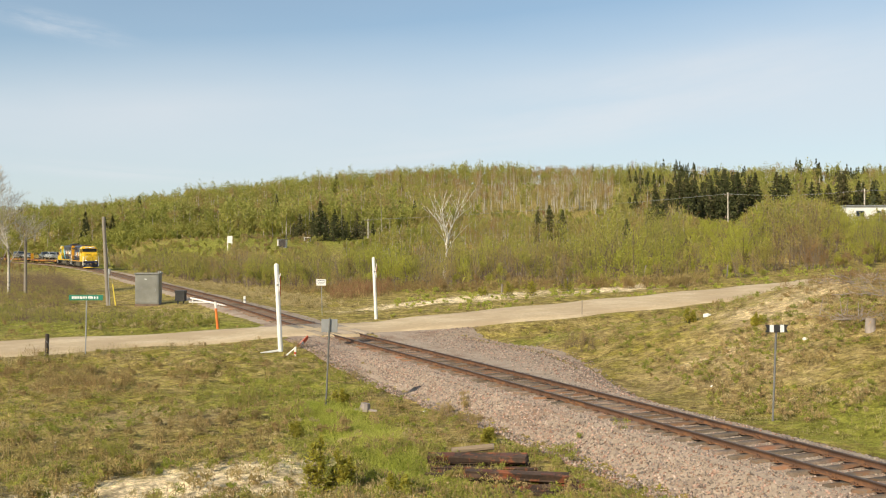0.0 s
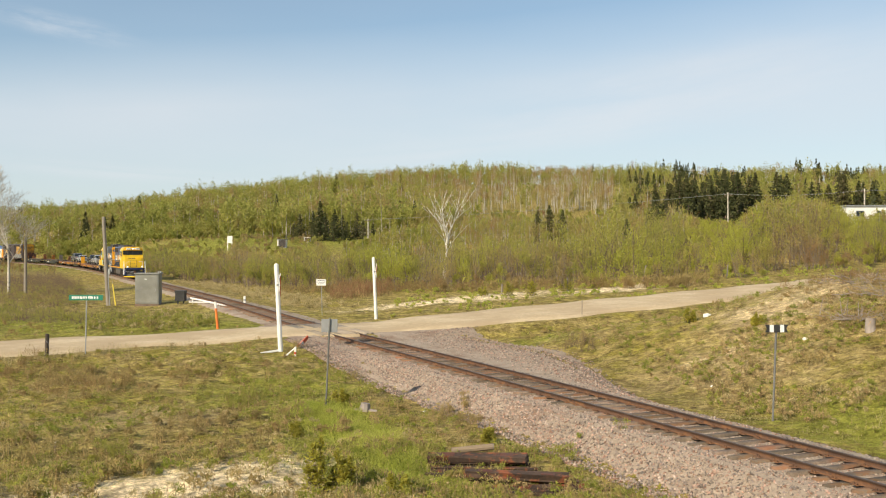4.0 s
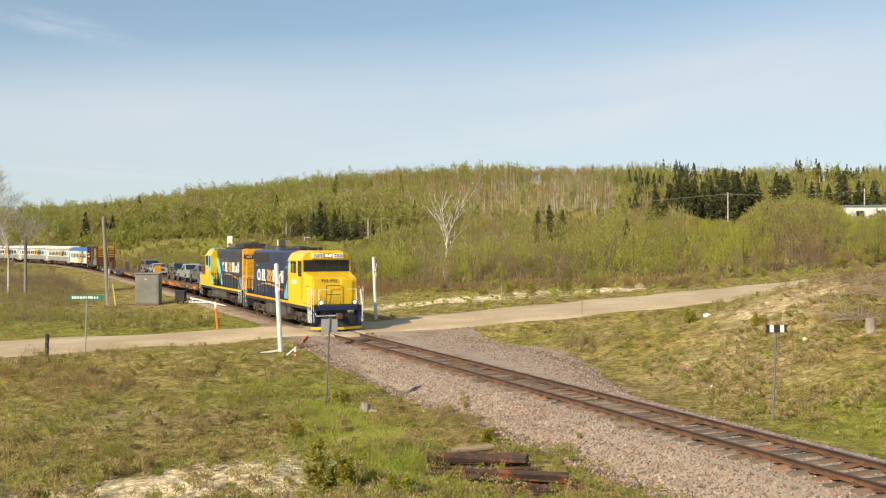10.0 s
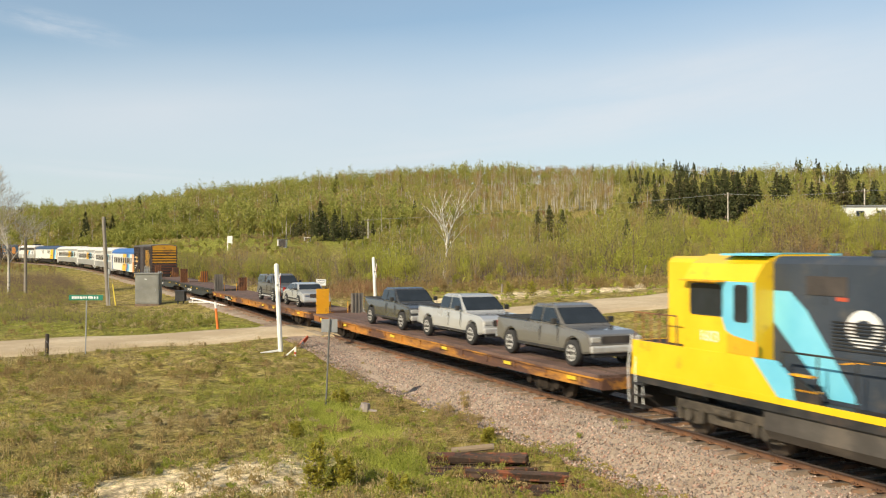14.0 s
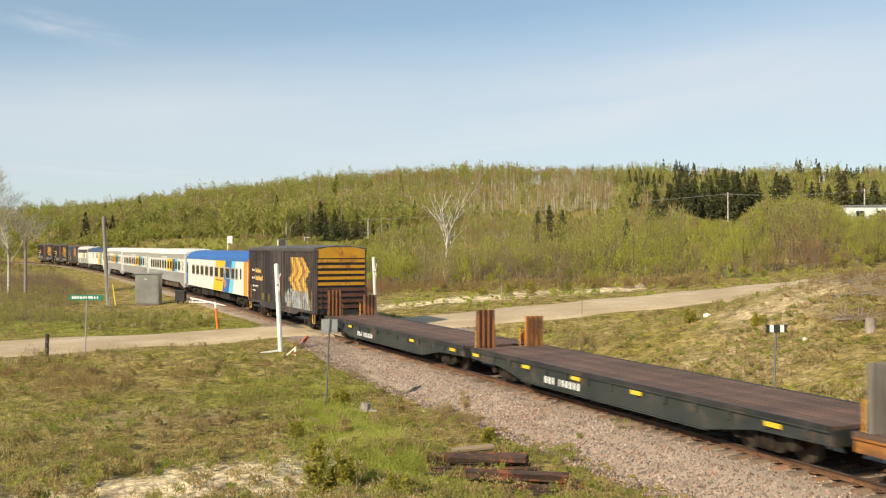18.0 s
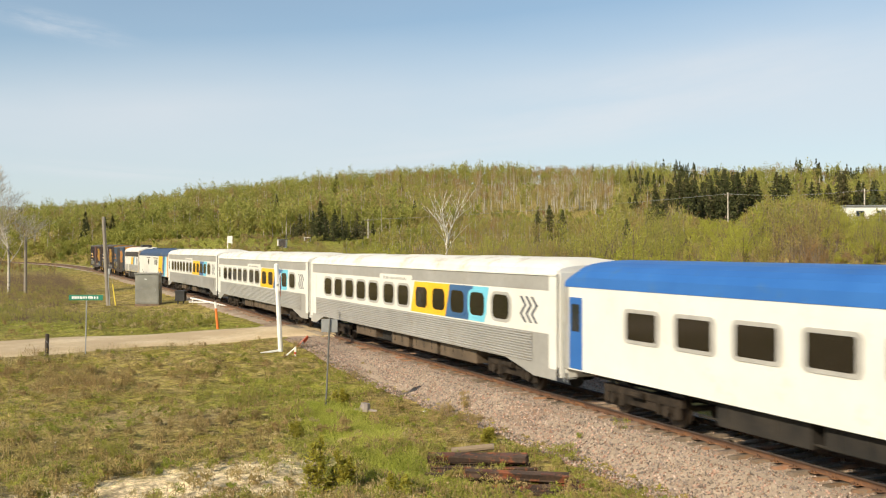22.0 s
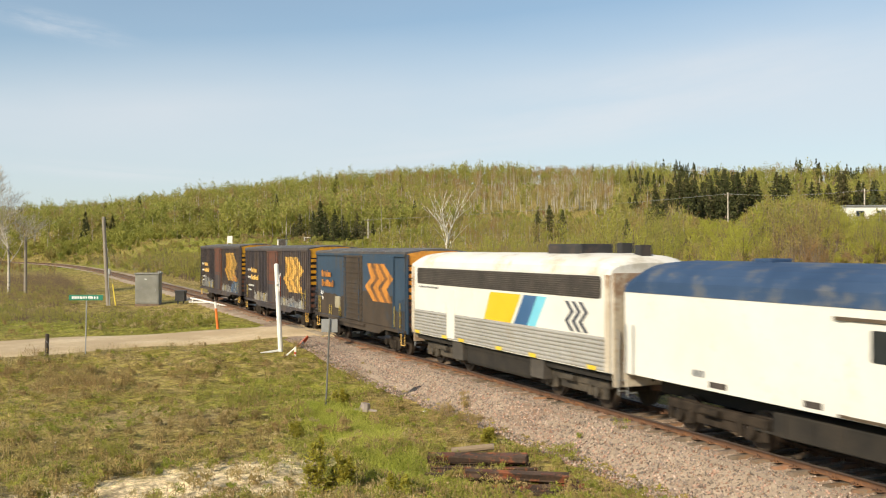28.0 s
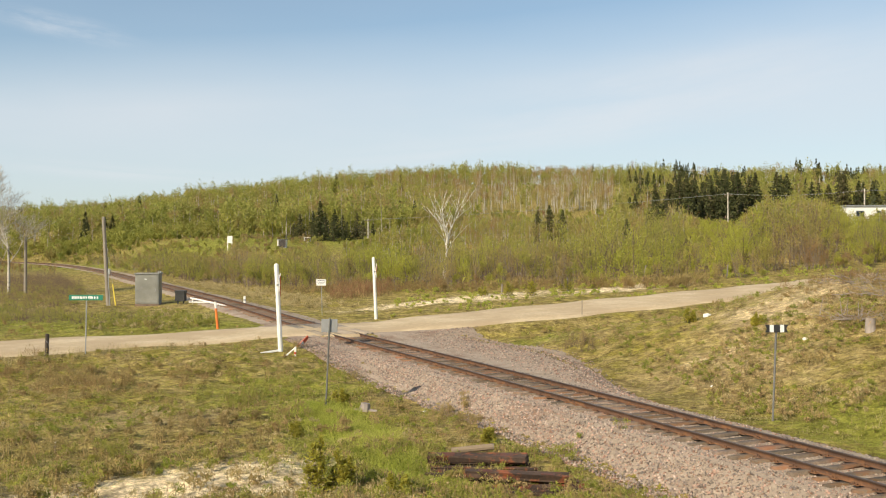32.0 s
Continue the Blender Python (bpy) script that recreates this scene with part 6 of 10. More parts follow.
def vehicle(name, label, category, carrier, x, paint, wb, kind):
    V = new(name)
    tagged(V, label, category, "vehicles on the flat cars")
    CARGO.append((V, carrier, Matrix.Translation((x, 0, DECK + 0.012))))
    fw, rw = wb / 2, -wb / 2
    r = 0.31 if kind == "sedan" else 0.38
    half = 0.88 if kind == "sedan" else 0.97
    f, b = fw + (0.95 if kind == "sedan" else 0.93), rw - (0.98 if kind == "sedan" else 1.12)
    if kind == "sedan":
        side = [(b, 0.45), (b + 0.06, 0.88), (b + 0.7, 0.98), (fw - 0.45, 0.98), (f - 0.25, 0.78), (f, 0.55), (f, 0.3), (b + 0.1, 0.28)]
        roof = [(b + 0.55, 0.97), (b + 1.25, 1.36), (-0.1, 1.42), (0.55, 1.36), (fw - 0.3, 0.97)]
        glassz = (1.0, 1.34)
    else:
        def arch_cut(xw):
            return [(xw + math.cos(radians(a)) * (r + 0.10), r + 0.02 + math.sin(radians(a)) * (r + 0.10)) for a in range(0, 181, 20)]
        low = 0.40
        side = [(b + 0.02, 0.55), (b, 1.16), (b + 0.05, 1.22), (0.95, 1.20), (1.30, 1.15), (fw + 0.45, 1.09), (f - 0.16, 1.0), (f - 0.03, 0.90), (f, 0.72), (f - 0.02, low + 0.08)] \
            + arch_cut(fw) + [(fw - r - 0.14, low), (rw + r + 0.14, low)] + arch_cut(rw) + [(b + 0.25, low + 0.08)]
        cab0 = {"extended": -0.75, "crew": -0.95, "capped": -0.6}[kind]
        roof = [(cab0 - 0.14, 1.19), (cab0 - 0.02, 1.70), (cab0 + 0.15, 1.79), (0.30, 1.81), (0.55, 1.76), (1.38, 1.15)]
        glassz = (1.26, 1.68)
    part("body", shell(side, half) if kind == "sedan" else shell(side, half, 0.07), paint, V)
    if kind in ("extended", "crew"):
        part("bed_liner", boxes((b + 0.10, cab0 - 0.16, -half + 0.16, half - 0.16, 1.20, 1.232)), M_UNDER, V, "dark open load bed")
        part("tailgate_cap", boxes((b + 0.02, b + 0.09, -half + 0.14, half - 0.14, 1.205, 1.245)), M_BLACK, V)
    if kind == "capped":
        part("canopy", shell([(b + 0.02, 1.2), (b + 0.18, 1.74), (cab0, 1.80), (cab0, 1.2)], half - 0.03, 0.12), paint, V, "matching bed canopy")
    cabin = part("cabin", shell(roof, half - 0.06, 0.18), paint, V)
    # glass
    rx = [p[0] for p in roof]
    for s in (-1, 1):
        yb, yt = half - 0.07, half - 0.19

        def pane(x0, x1, x2, x3, z0=None, z1=None, parent=cabin):
            z0, z1 = z0 or glassz[0], z1 or glassz[1]
            bm = bmesh.new()
            vs = [bm.verts.new((px, s * (py + o), pz)) for o in (0.012, 0.0) for px, py, pz in ((x0, yb, z0), (x1, yb, z0), (x2, yt, z1), (x3, yt, z1))]
            for fc in ((0, 1, 2, 3), (7, 6, 5, 4), (0, 4, 5, 1), (1, 5, 6, 2), (2, 6, 7, 3), (3, 7, 4, 0)):
                bm.faces.new([vs[i] for i in fc])
            part("side_window", bm, M_GLASS, parent, "dark side window")
        if kind == "sedan":
            pane(b + 0.85, -0.18, -0.18, b + 1.3)
            pane(-0.1, fw - 0.45, 0.42, -0.1)
        else:
            pane(cab0 + 0.02, -0.06, -0.06, cab0 + 0.06)
            pane(0.04, 1.10, 0.58, 0.04)
            if kind == "capped":
                yb, yt = half - 0.028, half - 0.104
                pane(b + 0.3, cab0 - 0.12, cab0 - 0.12, b + 0.38)
            if kind != "capped":
                part("bed_rail", boxes((b + 0.05, cab0 - 0.1, s * (half - 0.09), s * (half - 0.02), 1.22, 1.26)), M_BLACK, V)
        part("headlight", boxes((f - 0.10, f + 0.012, s * (half - 0.40), s * (half - 0.07), 0.72 if kind == "sedan" else 0.78, 0.84 if kind == "sedan" else 0.94), bevel=0.02), M_CLEARLENS, V, "clear headlight")
        part("tail_light", boxes((b - 0.01, b + 0.05, s * (half - 0.20), s * (half - 0.06), 0.75, 1.05), bevel=0.01), M_REDLENS, V)
        part("mirror", boxes((0.95, 1.10, s * (half + 0.02), s * (half + 0.18), 1.22 if kind != "sedan" else 1.0, 1.40 if kind != "sedan" else 1.12), bevel=0.02), M_BLACK, V)
        for xw in (fw, rw):
            road_wheel(V, xw, s * (half - 0.055), r + 0.02, 0.22)
            arch = [(xw + math.cos(radians(a)) * (r + 0.075), r + math.sin(radians(a)) * (r + 0.075)) for a in range(0, 181, 20)]
            part("wheel_arch", plates([arch], s * (half - 0.30), s * (0.306 if kind == "sedan" else 0.10)), M_UNDER, V)
        part("side_trim", boxes((rw + 0.5, fw - 0.5, s * (half - 0.01), s * (half + 0.015), 0.42, 0.50)), M_BLACK, V)
        for q in (-0.02, 1.085):
            part("door_line", boxes((q - 0.008, q + 0.008, s * (half - 0.02), s * (half + 0.004), 0.6, 1.1)), M_BLACK, V)
    # windshield and rear glass lie on the slopes of the cabin
    (xa, za), (xb, zb) = roof[-1], roof[-2]
    for (x0, zz0), (x1, zz1), nm in (((xa, za), (xb, zb), "windshield"), (roof[0], roof[1], "rear_window")):
        n = Vector((zz1 - zz0, 0, -(x1 - x0)))
        if nm == "rear_window":
            n = -n
        n.normalize()
        bm = bmesh.new()
        ps = []
        for f0, hw in ((0.12, half - 0.16), (0.88, half - 0.26)):
            px, pz = x0 + (x1 - x0) * f0 + n.x * 0.012, zz0 + (zz1 - zz0) * f0 + n.z * 0.012
            ps += [(px, -hw, pz), (px, hw, pz)]
        vs = [bm.verts.new(p) for p in ps] + [bm.verts.new((p[0] - n.x * 0.02, p[1], p[2] - n.z * 0.02)) for p in ps]
        for fc in ((0, 1, 3, 2), (6, 7, 5, 4), (0, 2, 6, 4), (1, 5, 7, 3), (0, 4, 5, 1), (2, 3, 7, 6)):
            bm.faces.new([vs[i] for i in fc])
        part(nm, bm, M_GLASS, cabin, "dark glass")
    lowz = 0.30 if kind == "sedan" else 0.46
    part("front_bumper", boxes((f - 0.06, f + 0.10, -half + 0.04, half - 0.04, lowz, lowz + 0.22), bevel=0.05), {"sedan": paint, "capped": M_TANK}.get(kind, M_CHROME), V)
    part("lower_valance", boxes((f - 0.10, f + 0.03, -half + 0.12, half - 0.12, lowz - 0.12, lowz + 0.02), bevel=0.02), M_BLACK, V)
    part("rear_bumper", boxes((b - 0.12, b + 0.04, -half + 0.04, half - 0.04, lowz, lowz + 0.2), bevel=0.04), M_STEEL if kind != "sedan" else paint, V)
    part("grille", boxes((f - 0.02, f + 0.016, -half + 0.45, half - 0.45, lowz + 0.28, lowz + 0.5)), M_GRILLE, V)
    if kind == "capped":
        part("bumper_strip", boxes((f - 0.04, f + 0.112, -half + 0.03, half - 0.03, lowz + 0.20, lowz + 0.255), bevel=0.015), M_CHROME, V, "thin chrome strip on the bumper")
        part("front_plate", boxes((f + 0.10, f + 0.115, -0.02, 0.30, lowz + 0.02, lowz + 0.17)), M_CREAM, V, "small pale plate")
        for k in (-0.42, -0.14, 0.14, 0.42):
            part("grille_bar", boxes((f + 0.01, f + 0.03, k - 0.03, k + 0.03, lowz + 0.28, lowz + 0.5), bevel=0.008), M_CHROME, V, "upright chrome grille bar")
        for e in (-1, 1):
            part("running_board", boxes((rw + 0.55, fw - 0.55, e * (half - 0.06), e * (half + 0.09), 0.33, 0.40), bevel=0.02), M_CHROME, V, "chrome running board")
            part("belt_line", boxes((rw + 0.5, fw - 0.5, e * (half - 0.02), e * (half + 0.006), 0.70, 0.735)), M_TANK, V)
    part("underbody", boxes((rw + 0.2, fw - 0.2, -0.5, 0.5, 0.25, 0.5)), M_UNDER, V)
    return V


M_CARGREY = mat("pewter_car_paint", (0.165, 0.152, 0.133), (0.21, 0.197, 0.176), 0.6, 0.28, 0.35, coat=0.8)
M_CARSILVER = mat("silver_car_paint", (0.48, 0.475, 0.455), (0.56, 0.555, 0.54), 0.6, 0.28, 0.35, coat=0.8)
M_CARDARK = mat("charcoal_car_paint", (0.06, 0.06, 0.058), (0.08, 0.079, 0.075), 0.6, 0.24, 0.3, coat=0.9)
M_CARSUV = mat("slate_car_paint", (0.125, 0.116, 0.104), (0.160, 0.150, 0.136), 0.6, 0.3, 0.35, coat=0.7)
vehicle("pickup_truck", "pewter grey extended-cab pickup truck on the flat car", "pickup truck", flat_a, 9.9, M_CARGREY, 3.95, "extended")
vehicle("pickup_truck", "silver crew-cab pickup truck on the flat car", "pickup truck", flat_a, 2.8, M_CARSILVER, 4.1, "crew")
vehicle("pickup_truck", "dark charcoal pickup truck on the flat car", "pickup truck", flat_a, -4.1, M_CARDARK, 3.95, "extended")
vehicle("pickup_truck", "slate grey pickup with bed canopy on the flat car", "pickup truck", flat_b, 2.4, M_CARSUV, 3.5, "capped")
vehicle("sedan", "silver four-door sedan on the flat car", "car", flat_b, 8.5, M_CARSILVER, 2.75, "sedan")
# ================= passenger cars =================
def roof_shell(parent, h, z0, z1, half, material, label, sag=0.0):
    """An arched roof with thickness, its ends drawn down a little."""
    n = 12
    bm = bmesh.new()
    rings = []
    for x, k in ((-h, 0.55), (-h + 0.5, 0.93), (-h + 1.2, 1.0), (h - 1.2, 1.0), (h - 0.5, 0.93), (h, 0.55)):
        ring = []
        for i in range(n + 1):
            a = math.pi * i / n
            c, s = math.cos(a), math.sin(a)
            ring.append(bm.verts.new((x, -half * math.copysign(abs(c) ** 0.8, c), z0 + (z1 - z0) * k * s ** 0.75)))
        rings.append(ring)
    for a, b in zip(rings, rings[1:]):
        for i in range(n):
            bm.faces.new((a[i], b[i], b[i + 1], a[i + 1]))
        bm.faces.new((a[0], a[n], b[n], b[0]))
    bm.faces.new(rings[0])
    bm.faces.new(rings[-1][::-1])
    bmesh.ops.recalc_face_normals(bm, faces=bm.faces[:])
    return part("roof", bm, material, parent, label, smooth_faces=False)


def fluted(parent, x0, x1, z0, z1, half, n, material, label=""):
    """A lower side with rounded horizontal flutes, both walls in one pressing each."""
    for s in (-1, 1):
        bm = bmesh.new()
        prof = []
        for i in range(n):
            a, b = z0 + (z1 - z0) * i / n, z0 + (z1 - z0) * (i + 1) / n
            d = b - a
            prof += [(0.0, a), (0.024, a + d * 0.2), (0.03, a + d * 0.45), (0.024, a + d * 0.7), (0.0, b - d * 0.12)]
        prof.append((0.0, z1))
        va = [bm.verts.new((x0, s * (half + o), z)) for o, z in prof]
        vb = [bm.verts.new((x1, s * (half + o), z)) for o, z in prof]
        for i in range(len(prof) - 1):
            bm.faces.new((va[i], va[i + 1], vb[i + 1], vb[i]))
        bmesh.ops.recalc_face_normals(bm, faces=bm.faces[:])
        part("fluted_side", bm, material, parent, label)


def end_wall(parent, x, s, z0, z1, material, label):
    e = part("end_wall", boxes((x, x + s * 0.06, -1.40, 1.40, z0, z1)), material, parent, label)
    part("diaphragm", boxes((x, x + s * 0.36, -0.62, -0.48, z0 + 0.1, 3.3), (x, x + s * 0.36, 0.48, 0.62, z0 + 0.1, 3.3), (x, x + s * 0.36, -0.62, 0.62, 3.2, 3.34)), M_RUBBER, parent)
    part("end_door", boxes((x + s * 0.06, x + s * 0.075, -0.4, 0.4, z0 + 0.15, 3.15)), M_GRILLE, e)
    for y in (-1.3, 1.3):
        part("end_grab", rods([(x + s * 0.12, y, 0.6), (x + s * 0.12, y, 2.4)], r=0.018), M_STEEL, parent)
    for z in (0.7, 1.0):
        part("end_step", rods([(x + s * 0.12, -1.3, z), (x + s * 0.12, -1.0, z)], r=0.018), M_STEEL, parent)


def underfloor(parent, h, rng, large=M_TAN):
    part("underframe", boxes((-h + 0.3, h - 0.3, -0.5, 0.5, 0.75, 1.15)), M_UNDER, parent)
    x = -6.2
    while x < 5.6:
        w = rng.uniform(1.0, 3.2)
        tan = w > 1.9
        e = 1.22 if tan else 1.02
        box_part = part("equipment_box", boxes((x, x + w, -e, -0.2, rng.uniform(0.42, 0.56), 1.06), (x + 0.1, x + w - 0.1, 0.2, e, 0.45, 1.06), bevel=0.03), large if tan else M_UNDER, parent)
        for k in range(int(w / 0.8)):
            part("box_seam", boxes((x + 0.4 + k * 0.8, x + 0.425 + k * 0.8, -e - 0.012, -e, 0.60, 1.0)), M_UNDER, box_part)
        x += w + rng.uniform(0.05, 0.5)
    part("pipes", rods([(-7, -1.1, 0.55), (7, -1.1, 0.5)], [(-7, 1.1, 0.55), (7, 1.1, 0.5)], r=0.03), M_UNDER, parent)


def coach_window(parent, x0, x1, z0, z1, r, s, half, ring):
    cx, cz = (x0 + x1) / 2, (z0 + z1) / 2
    w = part("window", plates([rounded(x0 - 0.17, x1 + 0.17, z0 - 0.10, z1 + 0.10, r + 0.11)], s * half, s * 0.016), ring, parent)
    part("pane", plates([rounded(x0, x1, z0, z1, r)], s * (half + 0.016), s * 0.005), M_COACHGLASS, w)


def grey_coach(front, back, seed, label):
    C = rolling("passenger_coach", front, back, label, "passenger coach", "grey coaches of the train")
    h, W = (front - back) / 2, 1.48
    rng = np.random.default_rng(seed)
    part("body", boxes((-h, h, -W, W, 1.02, 3.86)), M_STAINLESS, C)
    part("upper_side", boxes((-h, h, -W - 0.008, W + 0.008, 3.34, 3.84)), M_STAINLESS, C)
    fluted(C, -h + 0.9, h - 1.5, 1.04, 1.98, W, 11, M_STAINLESS, "grey horizontally fluted lower side")
    roof_shell(C, h, 3.84, 4.36, W + 0.01, M_ROOFWHITE, "chalky white arched roof")
    for k in (-h * 0.55, -0.5, h * 0.5):
        part("roof_hatch", boxes((k - 0.9, k + 0.9, -0.4, 0.4, 4.30, 4.375), bevel=0.02), M_ROOFWHITE, C)
    for s in (-1, 1):
        y = s * W
        part("window_band", boxes((-h + 0.3, h - 0.45, y, y + s * 0.010, 2.0, 3.33)), M_BAND, C, "cream white window band")
        for c0, c1 in ((-h, -h + 0.3), (h - 0.45, h)):
            part("corner_panel", boxes((c0, c1, y, y + s * 0.018, 0.95, 3.84)), M_BAND, C, "dirty white corner panel")
        part("vestibule_panel", plates([[(h - 1.42, 0.62), (h - 0.02, 0.62), (h - 0.02, 1.99), (h - 1.42, 1.99)], [(h - 3.4, 1.04), (h - 2.2, 0.80), (h - 1.42, 0.62), (h - 1.42, 1.04)]], y, s * 0.014), M_STAINLESS, C)
        part("vestibule_panel", plates([[(-h + 0.02, 0.62), (-h + 0.92, 0.62), (-h + 0.92, 1.99), (-h + 0.02, 1.99)], [(-h + 0.92, 0.62), (-h + 2.4, 1.04), (-h + 0.92, 1.04)]], y, s * 0.014), M_STAINLESS, C)
        part("yellow_panel", plates([[(1.42, 2.05), (4.9, 2.05), (5.3, 3.29), (1.84, 3.29)]], s * (W + 0.010), s * 0.004), M_COACHYELLOW, C, "yellow window panel")
        part("blue_panel", plates([[(4.9, 2.05), (6.9, 2.05), (7.3, 3.29), (5.3, 3.29)]], s * (W + 0.010), s * 0.004), M_COACHNAVY, C, "dark blue window panel")
        part("light_blue_panel", plates([[(6.9, 2.05), (8.2, 2.05), (8.55, 3.29), (7.3, 3.29)]], s * (W + 0.010), s * 0.004), M_SKYBLUE, C, "light blue window panel")
        for i, x in enumerate((-10.5, -8.78, -7.05, -5.35, -3.65, -1.68, 0.02, 2.0, 3.7, 5.4, 7.05, 8.85)):
            ring = M_COACHYELLOW if i in (7, 8) else M_COACHNAVY if i == 9 else M_SKYBLUE if i == 10 else M_RING
            coach_window(C, x, x + 1.16, 2.26, 3.08, 0.24, s, W + 0.010, ring)
        part("name_board", boxes((-2.2, 1.55, y, y + s * 0.02, 3.22, 3.52)), M_BAND, C, "white name board")
        part("board_lettering", letter_bars(-1.75, 3.30, 0.14, [(0.2, 1, 0.06), (0.4, 0.8, 0.12)] + [(0.09, 0.8, 0.05)] * 14, s * (W + 0.02), s * 0.004), M_RING, C, "pale grey lettering bars")
        for z in zigzags(10.75, 2.68, 0.36, 3, 0.15, 0.42, 0.3):
            part("zigzag_mark", plates([z], s * (W + 0.010), s * 0.005), M_GREYCHEV, C, "charcoal zigzag stroke")
        dw = part("vestibule_door", plates([rounded(-h + 0.38, -h + 0.98, 1.1, 3.25, 0.05, 2)], s * (W + 0.014), s * 0.01), M_BAND, C, "dirty white vestibule door")
        if seed != 21:
            part("door_window", plates([rounded(-h + 0.50, -h + 0.86, 2.3, 3.1, 0.08, 2)], s * (W + 0.024), s * 0.005), M_GLASS, dw)
        part("gutter", boxes((-h, h, y, y + s * 0.05, 3.80, 3.85)), M_BAND, C)
    end_wall(C, h, 1, 0.7, 3.9, M_BAND, "dirty white coach end")
    end_wall(C, -h, -1, 0.7, 3.9, M_BAND, "dirty white coach end")
    underfloor(C, h, rng)
    for x in (-h + 3.6, h - 3.6):
        truck(C, x, 2.44, 0.45, "coach")
    coupler(C, h, 1, 0.8)
    coupler(C, -h, -1, 0.8)
    return C


def blue_roof_coach():
    C = rolling("passenger_coach", 0.75, -24.9, "white coach with royal blue roof and yellow and blue panels", "passenger coach")
    h, W = 12.8, 1.47
    rng = np.random.default_rng(31)
    part("body", boxes((-h, h, -W, W, 1.06, 3.52)), M_BAND, C, "clean white side")
    roof_shell(C, h, 3.50, 4.30, W + 0.015, M_COACHBLUE, "royal blue arched roof")
    for s in (-1, 1):
        y = s * W
        part("yellow_panel", plates([[(0.3, 1.07), (4.2, 1.07), (5.44, 3.50), (1.54, 3.50)]], y, s * 0.006), M_COACHYELLOW, C, "slanted yellow panel")
        part("blue_panel", plates([[(4.2, 1.07), (6.5, 1.07), (7.75, 3.50), (5.44, 3.50)]], y, s * 0.006), M_COACHBLUE, C, "slanted royal blue panel")
        part("light_blue_panel", plates([[(6.5, 1.07), (7.9, 1.07), (9.1, 3.50), (7.75, 3.50)]], y, s * 0.006), M_SKYBLUE, C, "slanted light blue panel")
        part("chevron_mark", chevron_plates(chevrons(4.75, 1.72, 0.42, 2, 0.3, 0.30, 0.3), s * (W + 0.006), s * 0.005), M_ORANGE, C, "orange chevron mark")
        part("painted_name", letter_bars(1.5, 1.86, 0.17, [(0.16, 1, 0.05)] + [(0.11, 0.72, 0.05)] * 6 + [(0.02, 0.1, 0.1), (0.16, 1, 0.05)] + [(0.11, 0.72, 0.05)] * 8, s * (W + 0.006), s * 0.004), M_RUSTDOOR, C, "red painted name")
        for x, w in ((-9.6, 1.45), (-7.45, 1.45), (-5.3, 1.45), (-3.15, 1.45), (-1.04, 1.45), (1.12, 1.45), (3.3, 1.5), (5.5, 1.5), (7.5, 1.25), (9.05, 0.8)):
            coach_window(C, x + 0.1, x + w - 0.1, 2.2, 2.92, 0.06, s, W + 0.006, M_RING)
        d = part("vestibule_door", plates([rounded(10.45, 11.15, 1.1, 3.2, 0.04, 2)], y, s * 0.014), M_BAND, C, "white vestibule door")
        part("door_window", plates([rounded(10.58, 11.02, 2.2, 3.0, 0.05, 2)], s * (W + 0.014), s * 0.005), M_GLASS, d)
        part("end_panel", boxes((11.75, h, y, y + s * 0.006, 1.07, 3.5)), M_COACHORANGE, C, "orange end panel")
        part("end_panel", boxes((-h, -h + 0.25, y, y + s * 0.006, 1.07, 3.5)), M_STAINLESS, C)
        d = part("vestibule_door", plates([rounded(-h + 0.3, -h + 1.0, 1.1, 3.2, 0.04, 2)], y, s * 0.014), M_COACHBLUE, C, "blue vestibule door")
        part("door_window", plates([rounded(-h + 0.42, -h + 0.88, 2.2, 3.0, 0.05, 2)], s * (W + 0.014), s * 0.005), M_GLASS, d)
    end_wall(C, h, 1, 0.9, 3.7, M_COACHORANGE, "orange coach end")
    end_wall(C, -h, -1, 0.9, 3.7, M_BAND, "white coach end")
    underfloor(C, h, rng, M_UNDER)
    for x in (-h + 3.3, h - 3.3):
        truck(C, x, 2.44, 0.45, "coach")
    coupler(C, h, 1, 0.8)
    coupler(C, -h, -1, 0.8)
    return C


